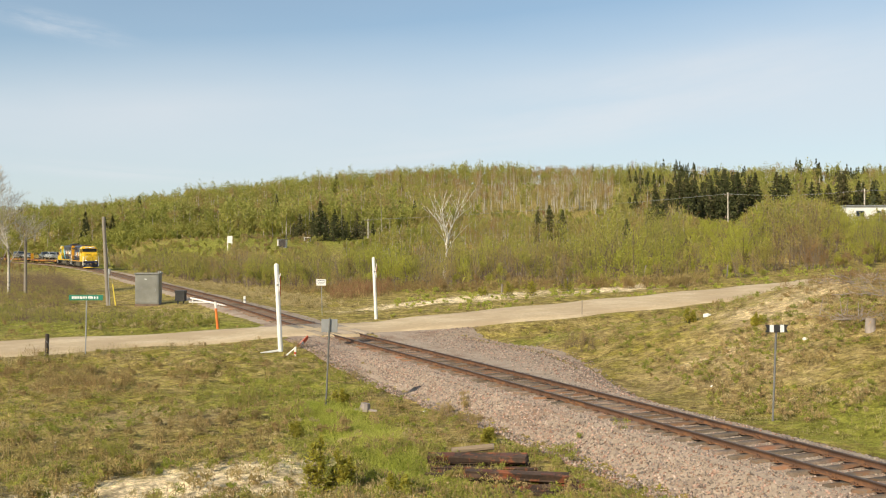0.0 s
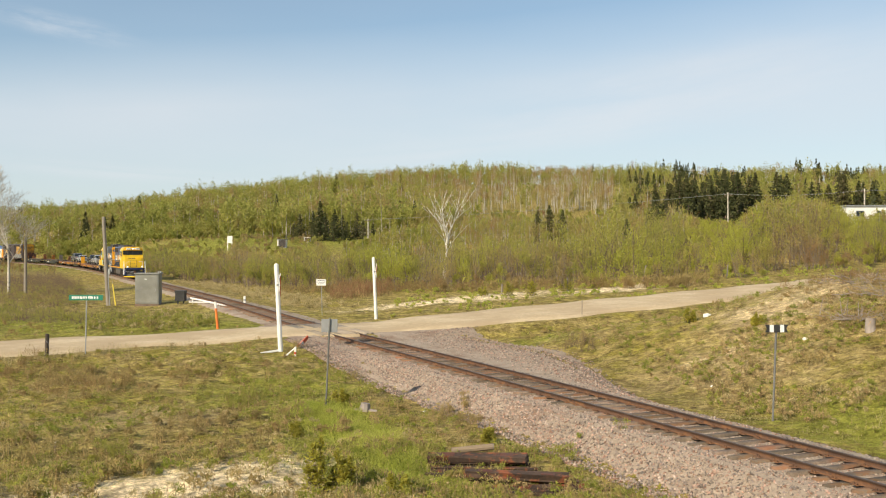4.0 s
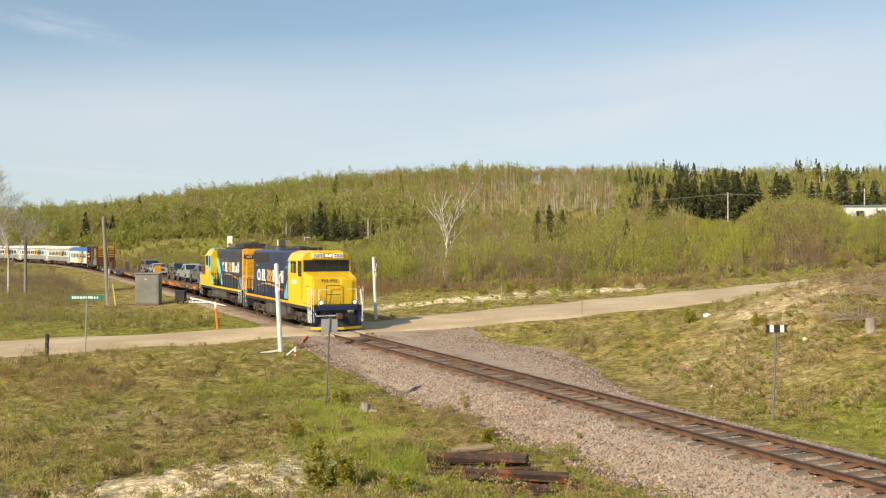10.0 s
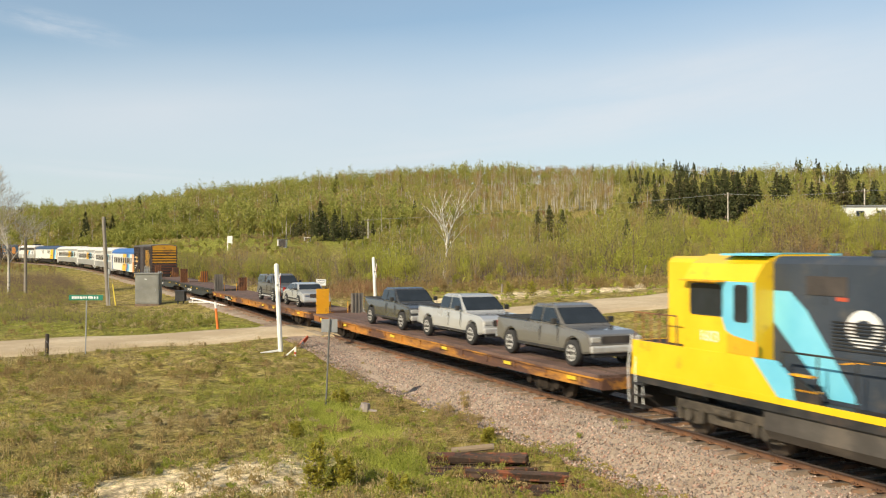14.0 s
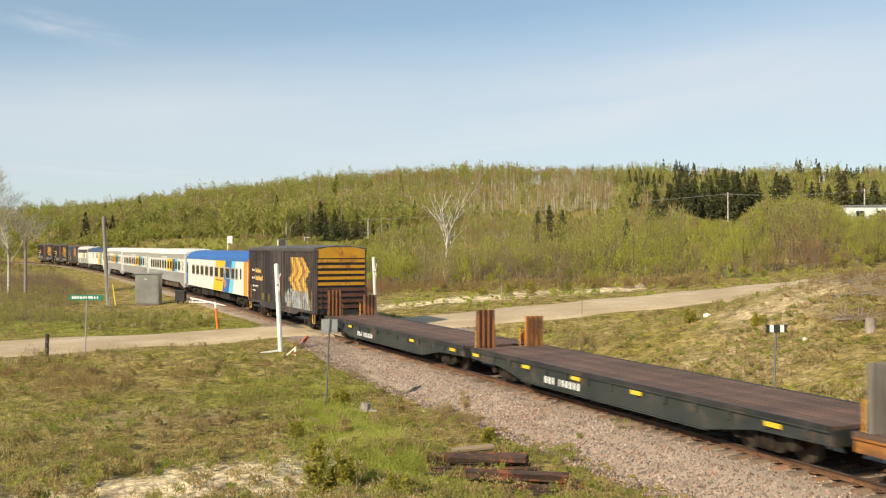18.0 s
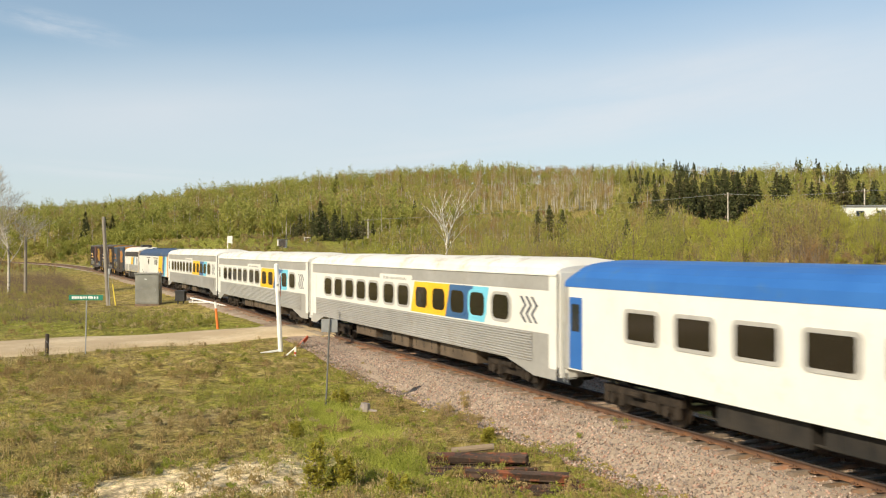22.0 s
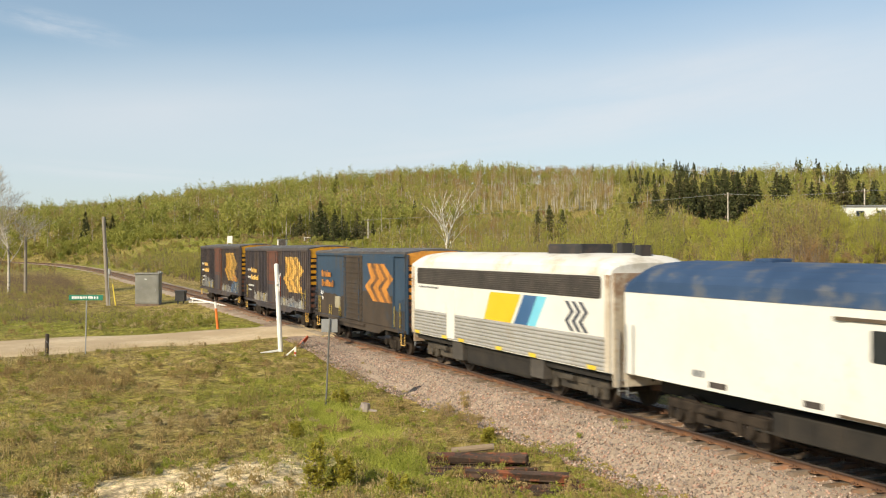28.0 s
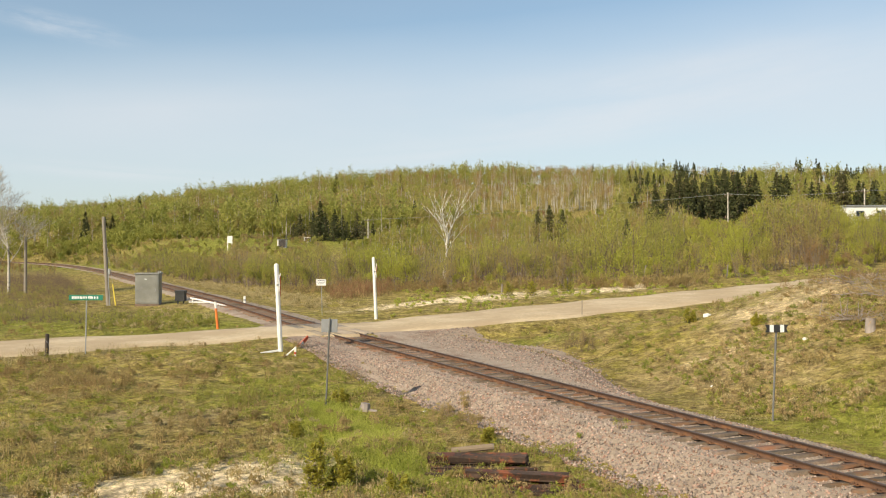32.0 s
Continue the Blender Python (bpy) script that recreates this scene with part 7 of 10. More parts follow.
def baggage_car():
    C = rolling("baggage_car", -104.5, -127.5, "cream baggage car with dull blue roof and sliding doors", "baggage car")
    h, W = 11.5, 1.47
    rng = np.random.default_rng(41)
    part("body", boxes((-h, h, -W, W, 1.28, 3.50)), M_BAND, C, "cream side")
    roof_shell(C, h, 3.47, 4.32, W + 0.015, M_BAGBLUE, "dull blue arched roof")
    for s in (-1, 1):
        y = s * W
        part("yellow_panel", plates([[(4.5, 1.29), (7.3, 1.29), (8.1, 3.46), (5.2, 3.46)]], y, s * 0.006), M_COACHYELLOW, C, "slanted yellow panel")
        part("blue_panel", plates([[(7.3, 1.29), (8.7, 1.29), (9.5, 3.46), (8.1, 3.46)]], y, s * 0.006), M_COACHNAVY, C, "slanted dark blue panel")
        part("light_blue_panel", plates([[(8.7, 1.29), (9.7, 1.29), (10.5, 3.46), (9.5, 3.46)]], y, s * 0.006), M_SKYBLUE, C, "slanted light blue panel")
        part("painted_name", letter_bars(5.1, 2.0, 0.2, [(0.2, 1, 0.07)] + [(0.13, 0.72, 0.06)] * 6, s * (W + 0.006), s * 0.004), M_GREYCHEV, C)
        part("chevron_mark", chevron_plates(chevrons(7.45, 1.7, 0.3, 2, 0.2, 0.24, 0.2), s * (W + 0.006), s * 0.005), M_ORANGE, C, "orange chevron mark")
        for d0, d1, panes in ((-3.95, -1.85, ((-3.25, -2.35),)), (1.55, 4.35, ((2.12, 2.88), (3.36, 4.14)))):
            d = part("sliding_door", plates([rounded(d0 + 0.1, d1 - 0.1, 1.35, 3.2, 0.03, 2)], y, s * 0.03), M_BAND, C, "cream sliding baggage door")
            part("door_rail", boxes((d0 - 0.2, d1 + 0.2, y, y + s * 0.07, 3.22, 3.29)), M_TAN, d)
            part("door_rail", boxes((d0 - 0.1, d1 + 0.1, y, y + s * 0.05, 1.30, 1.36)), M_TAN, d)
            for a, b in panes:
                part("door_window", plates([rounded(a, b, 2.46, 3.08, 0.05, 2)], s * (W + 0.03), s * 0.006), M_GLASS, d)
        part("small_marking", letter_bars(-8.6, 1.55, 0.17, [(0.1, 1, 0.05)] * 3, y, s * 0.006), M_GREYCHEV, C)
        part("vent_grille", boxes((-8.0, -7.4, y, y + s * 0.01, 1.36, 1.5), (-5.0, -4.5, y, y + s * 0.01, 1.36, 1.5)), M_GRILLE, C)
        part("end_panel", boxes((h - 0.35, h, y, y + s * 0.006, 1.29, 3.46)), M_ORANGE, C)
        part("corner_grabs", rods([(-h + 0.12, y + s * 0.05, 1.3), (-h + 0.12, y + s * 0.05, 2.6)], [(-h + 0.45, y + s * 0.05, 1.3), (-h + 0.45, y + s * 0.05, 2.6)], r=0.018), M_STEEL, C)
    end_wall(C, h, 1, 0.9, 3.7, M_ORANGE, "orange car end")
    end_wall(C, -h, -1, 0.9, 3.7, M_DIRTYCREAM, "grimy cream car end")
    arch = bmesh.new()
    ring = [(-1.47 * math.copysign(abs(math.cos(math.pi * i / 12)) ** 0.8, math.cos(math.pi * i / 12)), 3.47 + 0.86 * math.sin(math.pi * i / 12) ** 0.75 * 0.62) for i in range(13)]
    prism_x(arch, ring, h - 0.02, h + 0.09)
    part("end_arch", arch, M_ORANGE, C, "orange roof end")
    for k in (-7.5, -3.0, 1.5, 6.0):
        part("roof_vent", boxes((k - 0.3, k + 0.3, -0.35, 0.35, 4.26, 4.40), bevel=0.04), M_BAGBLUE, C)
    underfloor(C, h, rng, M_UNDER)
    for x in (-h + 3.2, h - 3.2):
        truck(C, x, 2.6, 0.45, "coach")
    coupler(C, h, 1, 0.8)
    coupler(C, -h, -1, 0.8)
    return C


def generator_car():
    C = rolling("generator_car", -128.1, -142.6, "white rounded generator unit with dark grille band", "generator car")
    h, W = 7.2, 1.48
    part("body", boxes((-h, h, -W, W, 1.18, 3.92)), M_BAND, C, "white upper side")
    roof_shell(C, h + 0.02, 3.90, 4.50, W + 0.01, M_ROOFWHITE, "chalky white rounded roof")
    fluted(C, -h, h, 1.2, 2.16, W, 8, M_STAINLESS, "dull grey fluted lower side")
    for s in (-1, 1):
        y = s * W
        gr = part("grille_band", plates([rounded(-6.65, 6.75, 3.22, 3.86, 0.12)], y, s * 0.012), M_GRILLE, C, "dark louvred grille band")
        for i in range(9):
            z = 3.26 + i * 0.066
            part("louvre", boxes((-6.6, 6.7, y + s * 0.012, y + s * 0.034, z, z + 0.022)), M_TANK, gr)
        part("yellow_stripe", plates([[(-0.6, 2.17), (1.4, 2.17), (2.1, 3.14), (-0.1, 3.14)]], y, s * 0.006), M_COACHYELLOW, C, "slanted yellow stripe")
        part("blue_stripe", plates([[(1.6, 2.17), (2.5, 2.17), (3.15, 3.14), (2.3, 3.14)]], y, s * 0.006), M_COACHNAVY, C, "slanted dark blue stripe")
        part("light_blue_stripe", plates([[(2.5, 2.17), (3.05, 2.17), (3.75, 3.14), (3.15, 3.14)]], y, s * 0.006), M_SKYBLUE, C, "slanted light blue stripe")
        for z in zigzags(4.8, 2.64, 0.38, 3, 0.2, 0.44, 0.32):
            part("zigzag_mark", plates([z], y, s * 0.006), M_GREYCHEV, C, "charcoal zigzag stroke")
        part("small_marking", letter_bars(-6.5, 3.06, 0.08, [(0.12, 1, 0.06)] * 11, y, s * 0.005), M_GREYCHEV, C)
        part("side_door", plates([rounded(-3.7, -3.0, 1.25, 3.1, 0.05, 2)], y, s * 0.035), M_BAND, C, "white crew door")
        for x in (-6.6, -3.9, -2.4, 0.6, 2.9, 6.3):
            part("yellow_mark", boxes((x - 0.22, x + 0.22, s * (W + 0.03), s * (W + 0.038), 1.2, 1.32)), M_REFLECT, C, "yellow step mark")
        for e in (-1, 1):
            part("corner_strip", boxes((e * (h - 0.25), e * h, y, y + s * 0.03, 1.2, 3.9)), M_DIRTYCREAM, C)
    end_wall(C, h, 1, 0.8, 3.95, M_DIRTYCREAM, "grimy cream end")
    end_wall(C, -h, -1, 0.8, 3.95, M_DIRTYCREAM, "grimy cream end")
    part("roof_box", boxes((2.3, 4.3, -0.6, 0.6, 4.4, 4.78), bevel=0.05), M_BLACK, C, "black roof intake box")
    part("exhaust_stack", boxes((5.6, 5.9, -0.2, 0.2, 4.4, 4.8), (6.5, 6.8, -0.2, 0.2, 4.4, 4.74)), M_BLACK, C)
    part("fuel_tank", boxes((-2.4, 2.4, -1.3, 1.3, 0.4, 1.1), bevel=0.12), M_UNDER, C)
    part("underframe", boxes((-h + 0.2, h - 0.2, -1.3, 1.3, 0.95, 1.2)), M_UNDER, C)
    part("side_box", boxes((-3.4, -2.5, -1.4, 1.4, 0.5, 1.15)), M_TANK, C)
    part("side_box", boxes((2.6, 3.4, -1.4, 1.4, 0.55, 1.15)), M_TANK, C)
    for x in (-4.6, 4.6):
        truck(C, x, 2.74, 0.5, "loco")
    coupler(C, h, 1, 0.85)
    coupler(C, -h, -1, 0.85)
    return C


blue_roof_coach()
grey_coach(-25.3, -51.4, 21, "grey fluted coach with white band and yellow panel")
grey_coach(-52.0, -77.5, 22, "grey fluted coach with white band and yellow panel")
grey_coach(-78.1, -103.9, 23, "grey fluted coach with white band and yellow panel")
baggage_car()
generator_car()
# ================= leaves, bark and grass =================
def leaf_mat(name, a, b, c, island=0.22, tl=0.5):
    """Foliage: colour drifts from tree to tree and from leaf to leaf."""
    # fine multiplies dark clumps into the colour, standing for shade deep in the leaves
    return mat(name, tuple(v * 1.13 for v in a), tuple(v * 1.13 for v in b), 0.11, 0.7, fine=0.34, wear=tuple(v * 1.05 for v in c), wear_amount=0.5, wear_scale=0.07, island=island, translucent=tl, space="World", spec=0.2)


M_LEAF_POPLAR = leaf_mat("young_poplar_leaves", (0.265, 0.285, 0.065), (0.41, 0.40, 0.10), (0.32, 0.27, 0.092), 0.13, 0.42)
M_LEAF_BIRCH = leaf_mat("budding_birch_twigs", (0.31, 0.225, 0.10), (0.39, 0.315, 0.12), (0.33, 0.19, 0.085), 0.14, 0.42)
M_LEAF_SPRUCE = leaf_mat("spruce_needles", (0.055, 0.066, 0.026), (0.092, 0.100, 0.038), (0.11, 0.10, 0.042), 0.35, 0.15)
M_LEAF_WILLOW = leaf_mat("willow_shrub_leaves", (0.28, 0.29, 0.064), (0.39, 0.37, 0.088), (0.34, 0.265, 0.10), 0.15, 0.42)
M_LEAF_BRIGHT = leaf_mat("fresh_willow_leaves", (0.375, 0.385, 0.064), (0.47, 0.455, 0.084), (0.36, 0.335, 0.08), 0.14, 0.45)
M_LEAF_DRY = leaf_mat("dry_brown_scrub", (0.32, 0.24, 0.10), (0.42, 0.335, 0.135), (0.29, 0.185, 0.085), 0.16, 0.35)
M_LEAF_RED = leaf_mat("red_dogwood_twigs", (0.27, 0.125, 0.075), (0.35, 0.18, 0.10), (0.28, 0.165, 0.085), 0.2, 0.3)
M_BARK_PALE = mat("pale_birch_bark", (0.40, 0.365, 0.30), (0.53, 0.49, 0.42), 0.6, 0.85, wear=(0.13, 0.11, 0.09), wear_amount=0.4, wear_scale=2.0, space="World")
M_BARK_WHITE = mat("white_birch_bark", (0.66, 0.62, 0.55), (0.78, 0.75, 0.68), 0.6, 0.8, wear=(0.25, 0.22, 0.19), wear_amount=0.15, wear_scale=2.0, space="World")
M_BARK_GREY = mat("grey_birch_bark", (0.33, 0.29, 0.235), (0.46, 0.41, 0.34), 0.6, 0.85, wear=(0.13, 0.11, 0.09), wear_amount=0.4, wear_scale=2.0, space="World")
M_BARK_DARK = mat("grey_brown_stems", (0.13, 0.09, 0.065), (0.22, 0.16, 0.12), 0.8, 0.9, space="World")
M_BARK_TWIG = mat("grey_brown_twigs", (0.20, 0.155, 0.115), (0.30, 0.24, 0.185), 0.8, 0.9, space="World")
M_BLADE_GREEN = mat("green_grass_blades", (0.22, 0.255, 0.042), (0.34, 0.34, 0.075), 0.35, 0.75, island=0.35, translucent=0.3, space="World", spec=0.2)
M_BLADE_LUSH = mat("lush_grass_blades", (0.35, 0.39, 0.066), (0.47, 0.475, 0.105), 0.5, 0.7, island=0.3, translucent=0.35, space="World", spec=0.2)
M_BLADE_STRAW = mat("straw_grass_blades", (0.38, 0.31, 0.145), (0.52, 0.43, 0.225), 0.35, 0.8, island=0.35, translucent=0.2, space="World", spec=0.2)
M_BLADE_BROWN = mat("russet_weed_stems", (0.28, 0.20, 0.092), (0.39, 0.285, 0.13), 0.5, 0.85, island=0.4, space="World", spec=0.2)

wr = np.random.default_rng(77)


def ball(n, rng):
    v = rng.normal(size=(n, 3))
    return v / np.linalg.norm(v, axis=1)[:, None] * (rng.random((n, 1)) ** 0.45)


def cloud(base, heights, low, wide, count, size, rng, top_pull=1.0, lumps=7):
    """Leaf points for many crowns at once, gathered in lumps so that gaps stay open: points and their sizes."""
    pts, sz = [], []
    for (x, y, z), h, n in zip(base, heights, count):
        c0, c1 = h * low, h
        lump = ball(lumps, rng)
        lump = lump * np.array([wide * h, wide * h, (c1 - c0) / 2 * 0.85]) + np.array([0, 0, (c0 + c1) / 2])
        # narrower towards the top
        f = np.clip((lump[:, 2] - c0) / (c1 - c0), 0, 1)
        lump[:, :2] *= (1 - top_pull * 0.55 * f)[:, None]
        k = rng.integers(0, lumps, n)
        p = lump[k] + ball(n, rng) * np.array([wide * h * 0.48, wide * h * 0.48, (c1 - c0) * 0.2])
        pts.append(p + np.array([x, y, z]))
        sz.append(np.full(n, size) * rng.uniform(0.6, 1.25, n))
    return np.concatenate(pts), np.concatenate(sz)


def hill_spots(n, rng, y0, y1, px0, px1, power=1.0):
    y = y0 + (y1 - y0) * rng.random(n) ** power
    px = rng.uniform(px0, px1, n)
    x = (px - 784) / 1677 * y
    return x, y, px


def clear_of_track(x, y, d):
    s, u = track_coords(x, y)
    return np.abs(u) > d


def room_below(px, y, x, row_px, rows):
    """Greatest height of growth at a place so that the land behind stays in view over its top."""
    line = np.interp(px, row_px, rows) + 5 * np.sin(px / 17) * np.sin(y / 9.0)
    return np.maximum(0.6, EYE[2] + (441.6 - line) / 1677 * y - land_z(x, y))


TOPS_PX = (0, 150, 240, 480, 620, 720, 850, 1005, 1035, 1080, 1110, 1200, 1235, 1300, 1325, 1350, 1440, 1475, 1495, 1700)
TOPS_FAR = (446, 442, 434, 435, 427, 395, 376, 374, 374, 370, 346, 350, 388, 390, 372, 338, 340, 362, 376, 376)
TOPS = (446, 442, 434, 435, 431, 420, 414, 410, 385, 376, 350, 352, 390, 390, 372, 345, 346, 360, 370, 370)


# ---- the wooded hillside ----
def hillside():
    rng = np.random.default_rng(101)
    n = 4300
    x, y, px = hill_spots(n, rng, 250, 640, -260, 1830, 1.25)
    ridge_row = hill_spots(520, rng, 545, 640, 330, 1180, 1.0)
    x, y, px = (np.concatenate(q) for q in zip((x, y, px), ridge_row))
    edge = 268 + 20 * np.sin(px / 130) - 40 * smooth((px - 1050) / 200)
    keep = (y > edge) & clear_of_track(x, y, 12)
    x, y, px = x[keep], y[keep], px[keep]
    z = land_z(x, y)
    pick = rng.random(len(x))
    # birches gather along the upper middle, spruces in stands on the right and left edge
    up = smooth((y - 330) / 120)
    p_birch = 0.16 + 0.55 * smooth((px - 520) / 160) * smooth((1120 - px) / 120) * up
    foot = 441.6 - (z - EYE[2]) / y * 1677
    middle = (px > 830) & (px < 1090)
    band = middle & (foot > 338) & (foot < 384)
    p_birch = np.where(band, 0.78, p_birch) * (1 - 0.9 * smooth((y - 470) / 60) * smooth((1010 - px) / 120))
    stand = np.sin(px / 57 + 1.0) * np.sin(y / 31 + px / 90)
    p_spruce = 0.010 + 0.55 * smooth((px - 1090) / 60) * (stand > -0.1) * smooth((1345 - px) / 30) + 0.35 * smooth((px - 1370) / 60) * (stand > 0.0) + 0.22 * smooth((300 - px) / 150) * (stand > 0.35)
    pick[y > 545] = np.maximum(pick[y > 545], 0.2)
    birch = pick < p_birch
    spruce = ~birch & (pick < p_birch + p_spruce)
    poplar = ~birch & ~spruce
    base = np.stack([x, y, z], 1)

    h = rng.uniform(8.5, 13.5, len(x)) * (1 + 0.12 * np.sin(px / 43) * np.sin(y / 37))
    h = np.where(middle & (foot >= 384), h * 0.3, h)
    crest = base[poplar] - np.stack([0 * y[poplar], 0 * y[poplar], 2.2 * (y[poplar] > 530)], 1)
    pts, sz = cloud(crest, h[poplar] + 2.2 * (y[poplar] > 530), 0.10, 0.215, np.full(poplar.sum(), 190), 0.40, rng, 0.5, 9)
    tagged(mesh_object("poplar_wood", *leaf_cards(pts, sz, rng, -0.6, 0.5), M_LEAF_POPLAR), "distant wood of yellow-green spring poplars on a hillside", "woods", kind="stuff")
    pts, sz = cloud(base[birch], h[birch] * 0.98, 0.44, 0.19, np.full(birch.sum(), 170), 0.34, rng, 0.3, 9)
    tagged(mesh_object("birch_wood", *leaf_cards(pts, sz, rng, -1.6, 0.22), M_LEAF_BIRCH), "distant russet budding birch crowns on a hillside", "woods", kind="stuff")
    hb = band[birch]
    b = np.concatenate([base[birch], base[birch][hb] + rng.normal(0, 1.8, (hb.sum(), 3)) * [1, 1, 0], base[poplar]])
    hh = np.concatenate([h[birch], h[birch][hb] * 0.95, h[poplar] * 0.62])
    lean = rng.normal(0, 0.05, (len(b), 2)) * hh[:, None]
    top = b + np.stack([lean[:, 0], lean[:, 1], hh * 0.92], 1)
    tagged(mesh_object("birch_trunks", *sticks(b - [0, 0, 0.5], top, 0.12, 0.04), M_BARK_PALE), "pale birch and poplar trunks on the hillside", "woods", kind="stuff")
    pts, sz = [], []
    for (bx, by, bz), hk in zip(base[spruce], h[spruce] * rng.uniform(0.8, 1.1, spruce.sum())):
        m = 150
        f = rng.random(m) ** 0.75
        a = rng.uniform(0, 2 * math.pi, m)
        r = (1 - f) * hk * 0.19 * rng.uniform(0.55, 1.1, m) + 0.1
        pts.append(np.stack([bx + np.cos(a) * r, by + np.sin(a) * r, bz + 0.4 + f * hk], 1))
        sz.append(0.25 + 0.55 * (1 - f))
    tagged(mesh_object("spruce_wood", *leaf_cards(np.concatenate(pts), np.concatenate(sz), rng, 0.35), M_LEAF_SPRUCE), "dark spruces standing among the hillside wood", "woods", kind="stuff")


hillside()


# ---- younger trees between the thicket and the wood ----
def saplings():
    rng = np.random.default_rng(151)
    n = 2300
    x, y, px = hill_spots(n, rng, 118, 285, 480, 1830, 1.0)
    keep = (y > 118 + 160 * smooth((660 - px) / 110)) & ~((px > 755) & (px < 835) & (y < 172)) & ~((np.abs(x - 66) < 9) & (y > 128) & (y < 150))
    x, y, px = x[keep], y[keep], px[keep]
    base = np.stack([x, y, land_z(x, y)], 1)
    h = rng.uniform(4.0, 8.5, len(x)) * (0.75 + 0.35 * smooth((y - 130) / 90))
    top = np.where(y > 175, room_below(px, y, x, TOPS_PX, TOPS_FAR), room_below(px, y, x, TOPS_PX, TOPS))
    h = np.minimum(h, top * rng.uniform(0.75, 1.05, len(h)))
    dull = rng.random(len(x)) < 0.3 + 0.2 * np.sin(px / 61)
    pts, sz = cloud(base[~dull], h[~dull], 0.06, 0.24, np.full((~dull).sum(), 150), 0.27, rng, 0.6, 7)
    tagged(mesh_object("sapling_wood", *leaf_cards(pts, sz, rng, -1.2, 0.30), M_LEAF_WILLOW), "young yellow-green poplars between thicket and hillside", "woods", kind="stuff")
    pts, sz = cloud(base[dull], h[dull], 0.10, 0.22, np.full(dull.sum(), 130), 0.26, rng, 0.6, 8)
    tagged(mesh_object("alder_wood", *leaf_cards(pts, sz, rng, -1.6, 0.2), M_LEAF_BIRCH), "young russet alders between thicket and hillside", "woods", kind="stuff")
    lean = rng.normal(0, 0.06, (len(x), 2)) * h[:, None]
    tagged(mesh_object("sapling_trunks", *sticks(base - [0, 0, 0.3], base + np.stack([lean[:, 0], lean[:, 1], h * 0.85], 1), 0.07, 0.02, 3), M_BARK_PALE), "slim pale sapling trunks", "woods", kind="stuff")
    # undergrowth along the foot of the wood on the left
    x, y, px = hill_spots(800, rng, 252, 310, -220, 620, 1.0)
    ok = clear_of_track(x, y, 10)
    x, y = x[ok], y[ok]
    base = np.stack([x, y, land_z(x, y)], 1)
    h = rng.uniform(2.0, 6.0, len(x)) * smooth((y - 248) / 25)
    pts, sz = cloud(base, h + 0.5, 0.05, 0.30, np.full(len(x), 130), 0.40, rng, 0.5, 8)
    tagged(mesh_object("undergrowth", *leaf_cards(pts, sz, rng, -1.0, 0.32), M_LEAF_POPLAR), "leafy undergrowth along the foot of the wood", "woods", kind="stuff")


saplings()


# ---- shrub belt behind the road and along the line ----
def shrubs(name, spots, heights, count, size, material, label, rng, stems=5, low=0.12, wide=0.30, stem_mat=None, aspect=0.34, upright=-1.0):
    x, y = spots
    base = np.stack([x, y, land_z(x, y)], 1)
    pts, sz = cloud(base, heights, low, wide, np.full(len(x), count), size, rng, 0.6, 5)
    tagged(mesh_object(name, *leaf_cards(pts, sz, rng, upright, aspect), material), label, "shrubs", kind="stuff")
    k = np.repeat(np.arange(len(x)), stems)
    b = base[k] + rng.normal(0, 1, (len(k), 3)) * [1, 1, 0] * np.minimum(0.25, 0.2 * heights[k])[:, None]
    t = b + np.stack([rng.normal(0, 0.16, len(k)) * heights[k], rng.normal(0, 0.16, len(k)) * heights[k], heights[k] * rng.uniform(0.6, 0.95, len(k))], 1)
    tagged(mesh_object(name + "_stems", *sticks(b - [0, 0, 0.05], t, np.minimum(0.035, 0.004 + 0.008 * heights[k]), np.minimum(0.012, 0.002 + 0.002 * heights[k]), 3), stem_mat or M_BARK_DARK), "thin grey-brown shrub stems", "shrubs", kind="stuff")


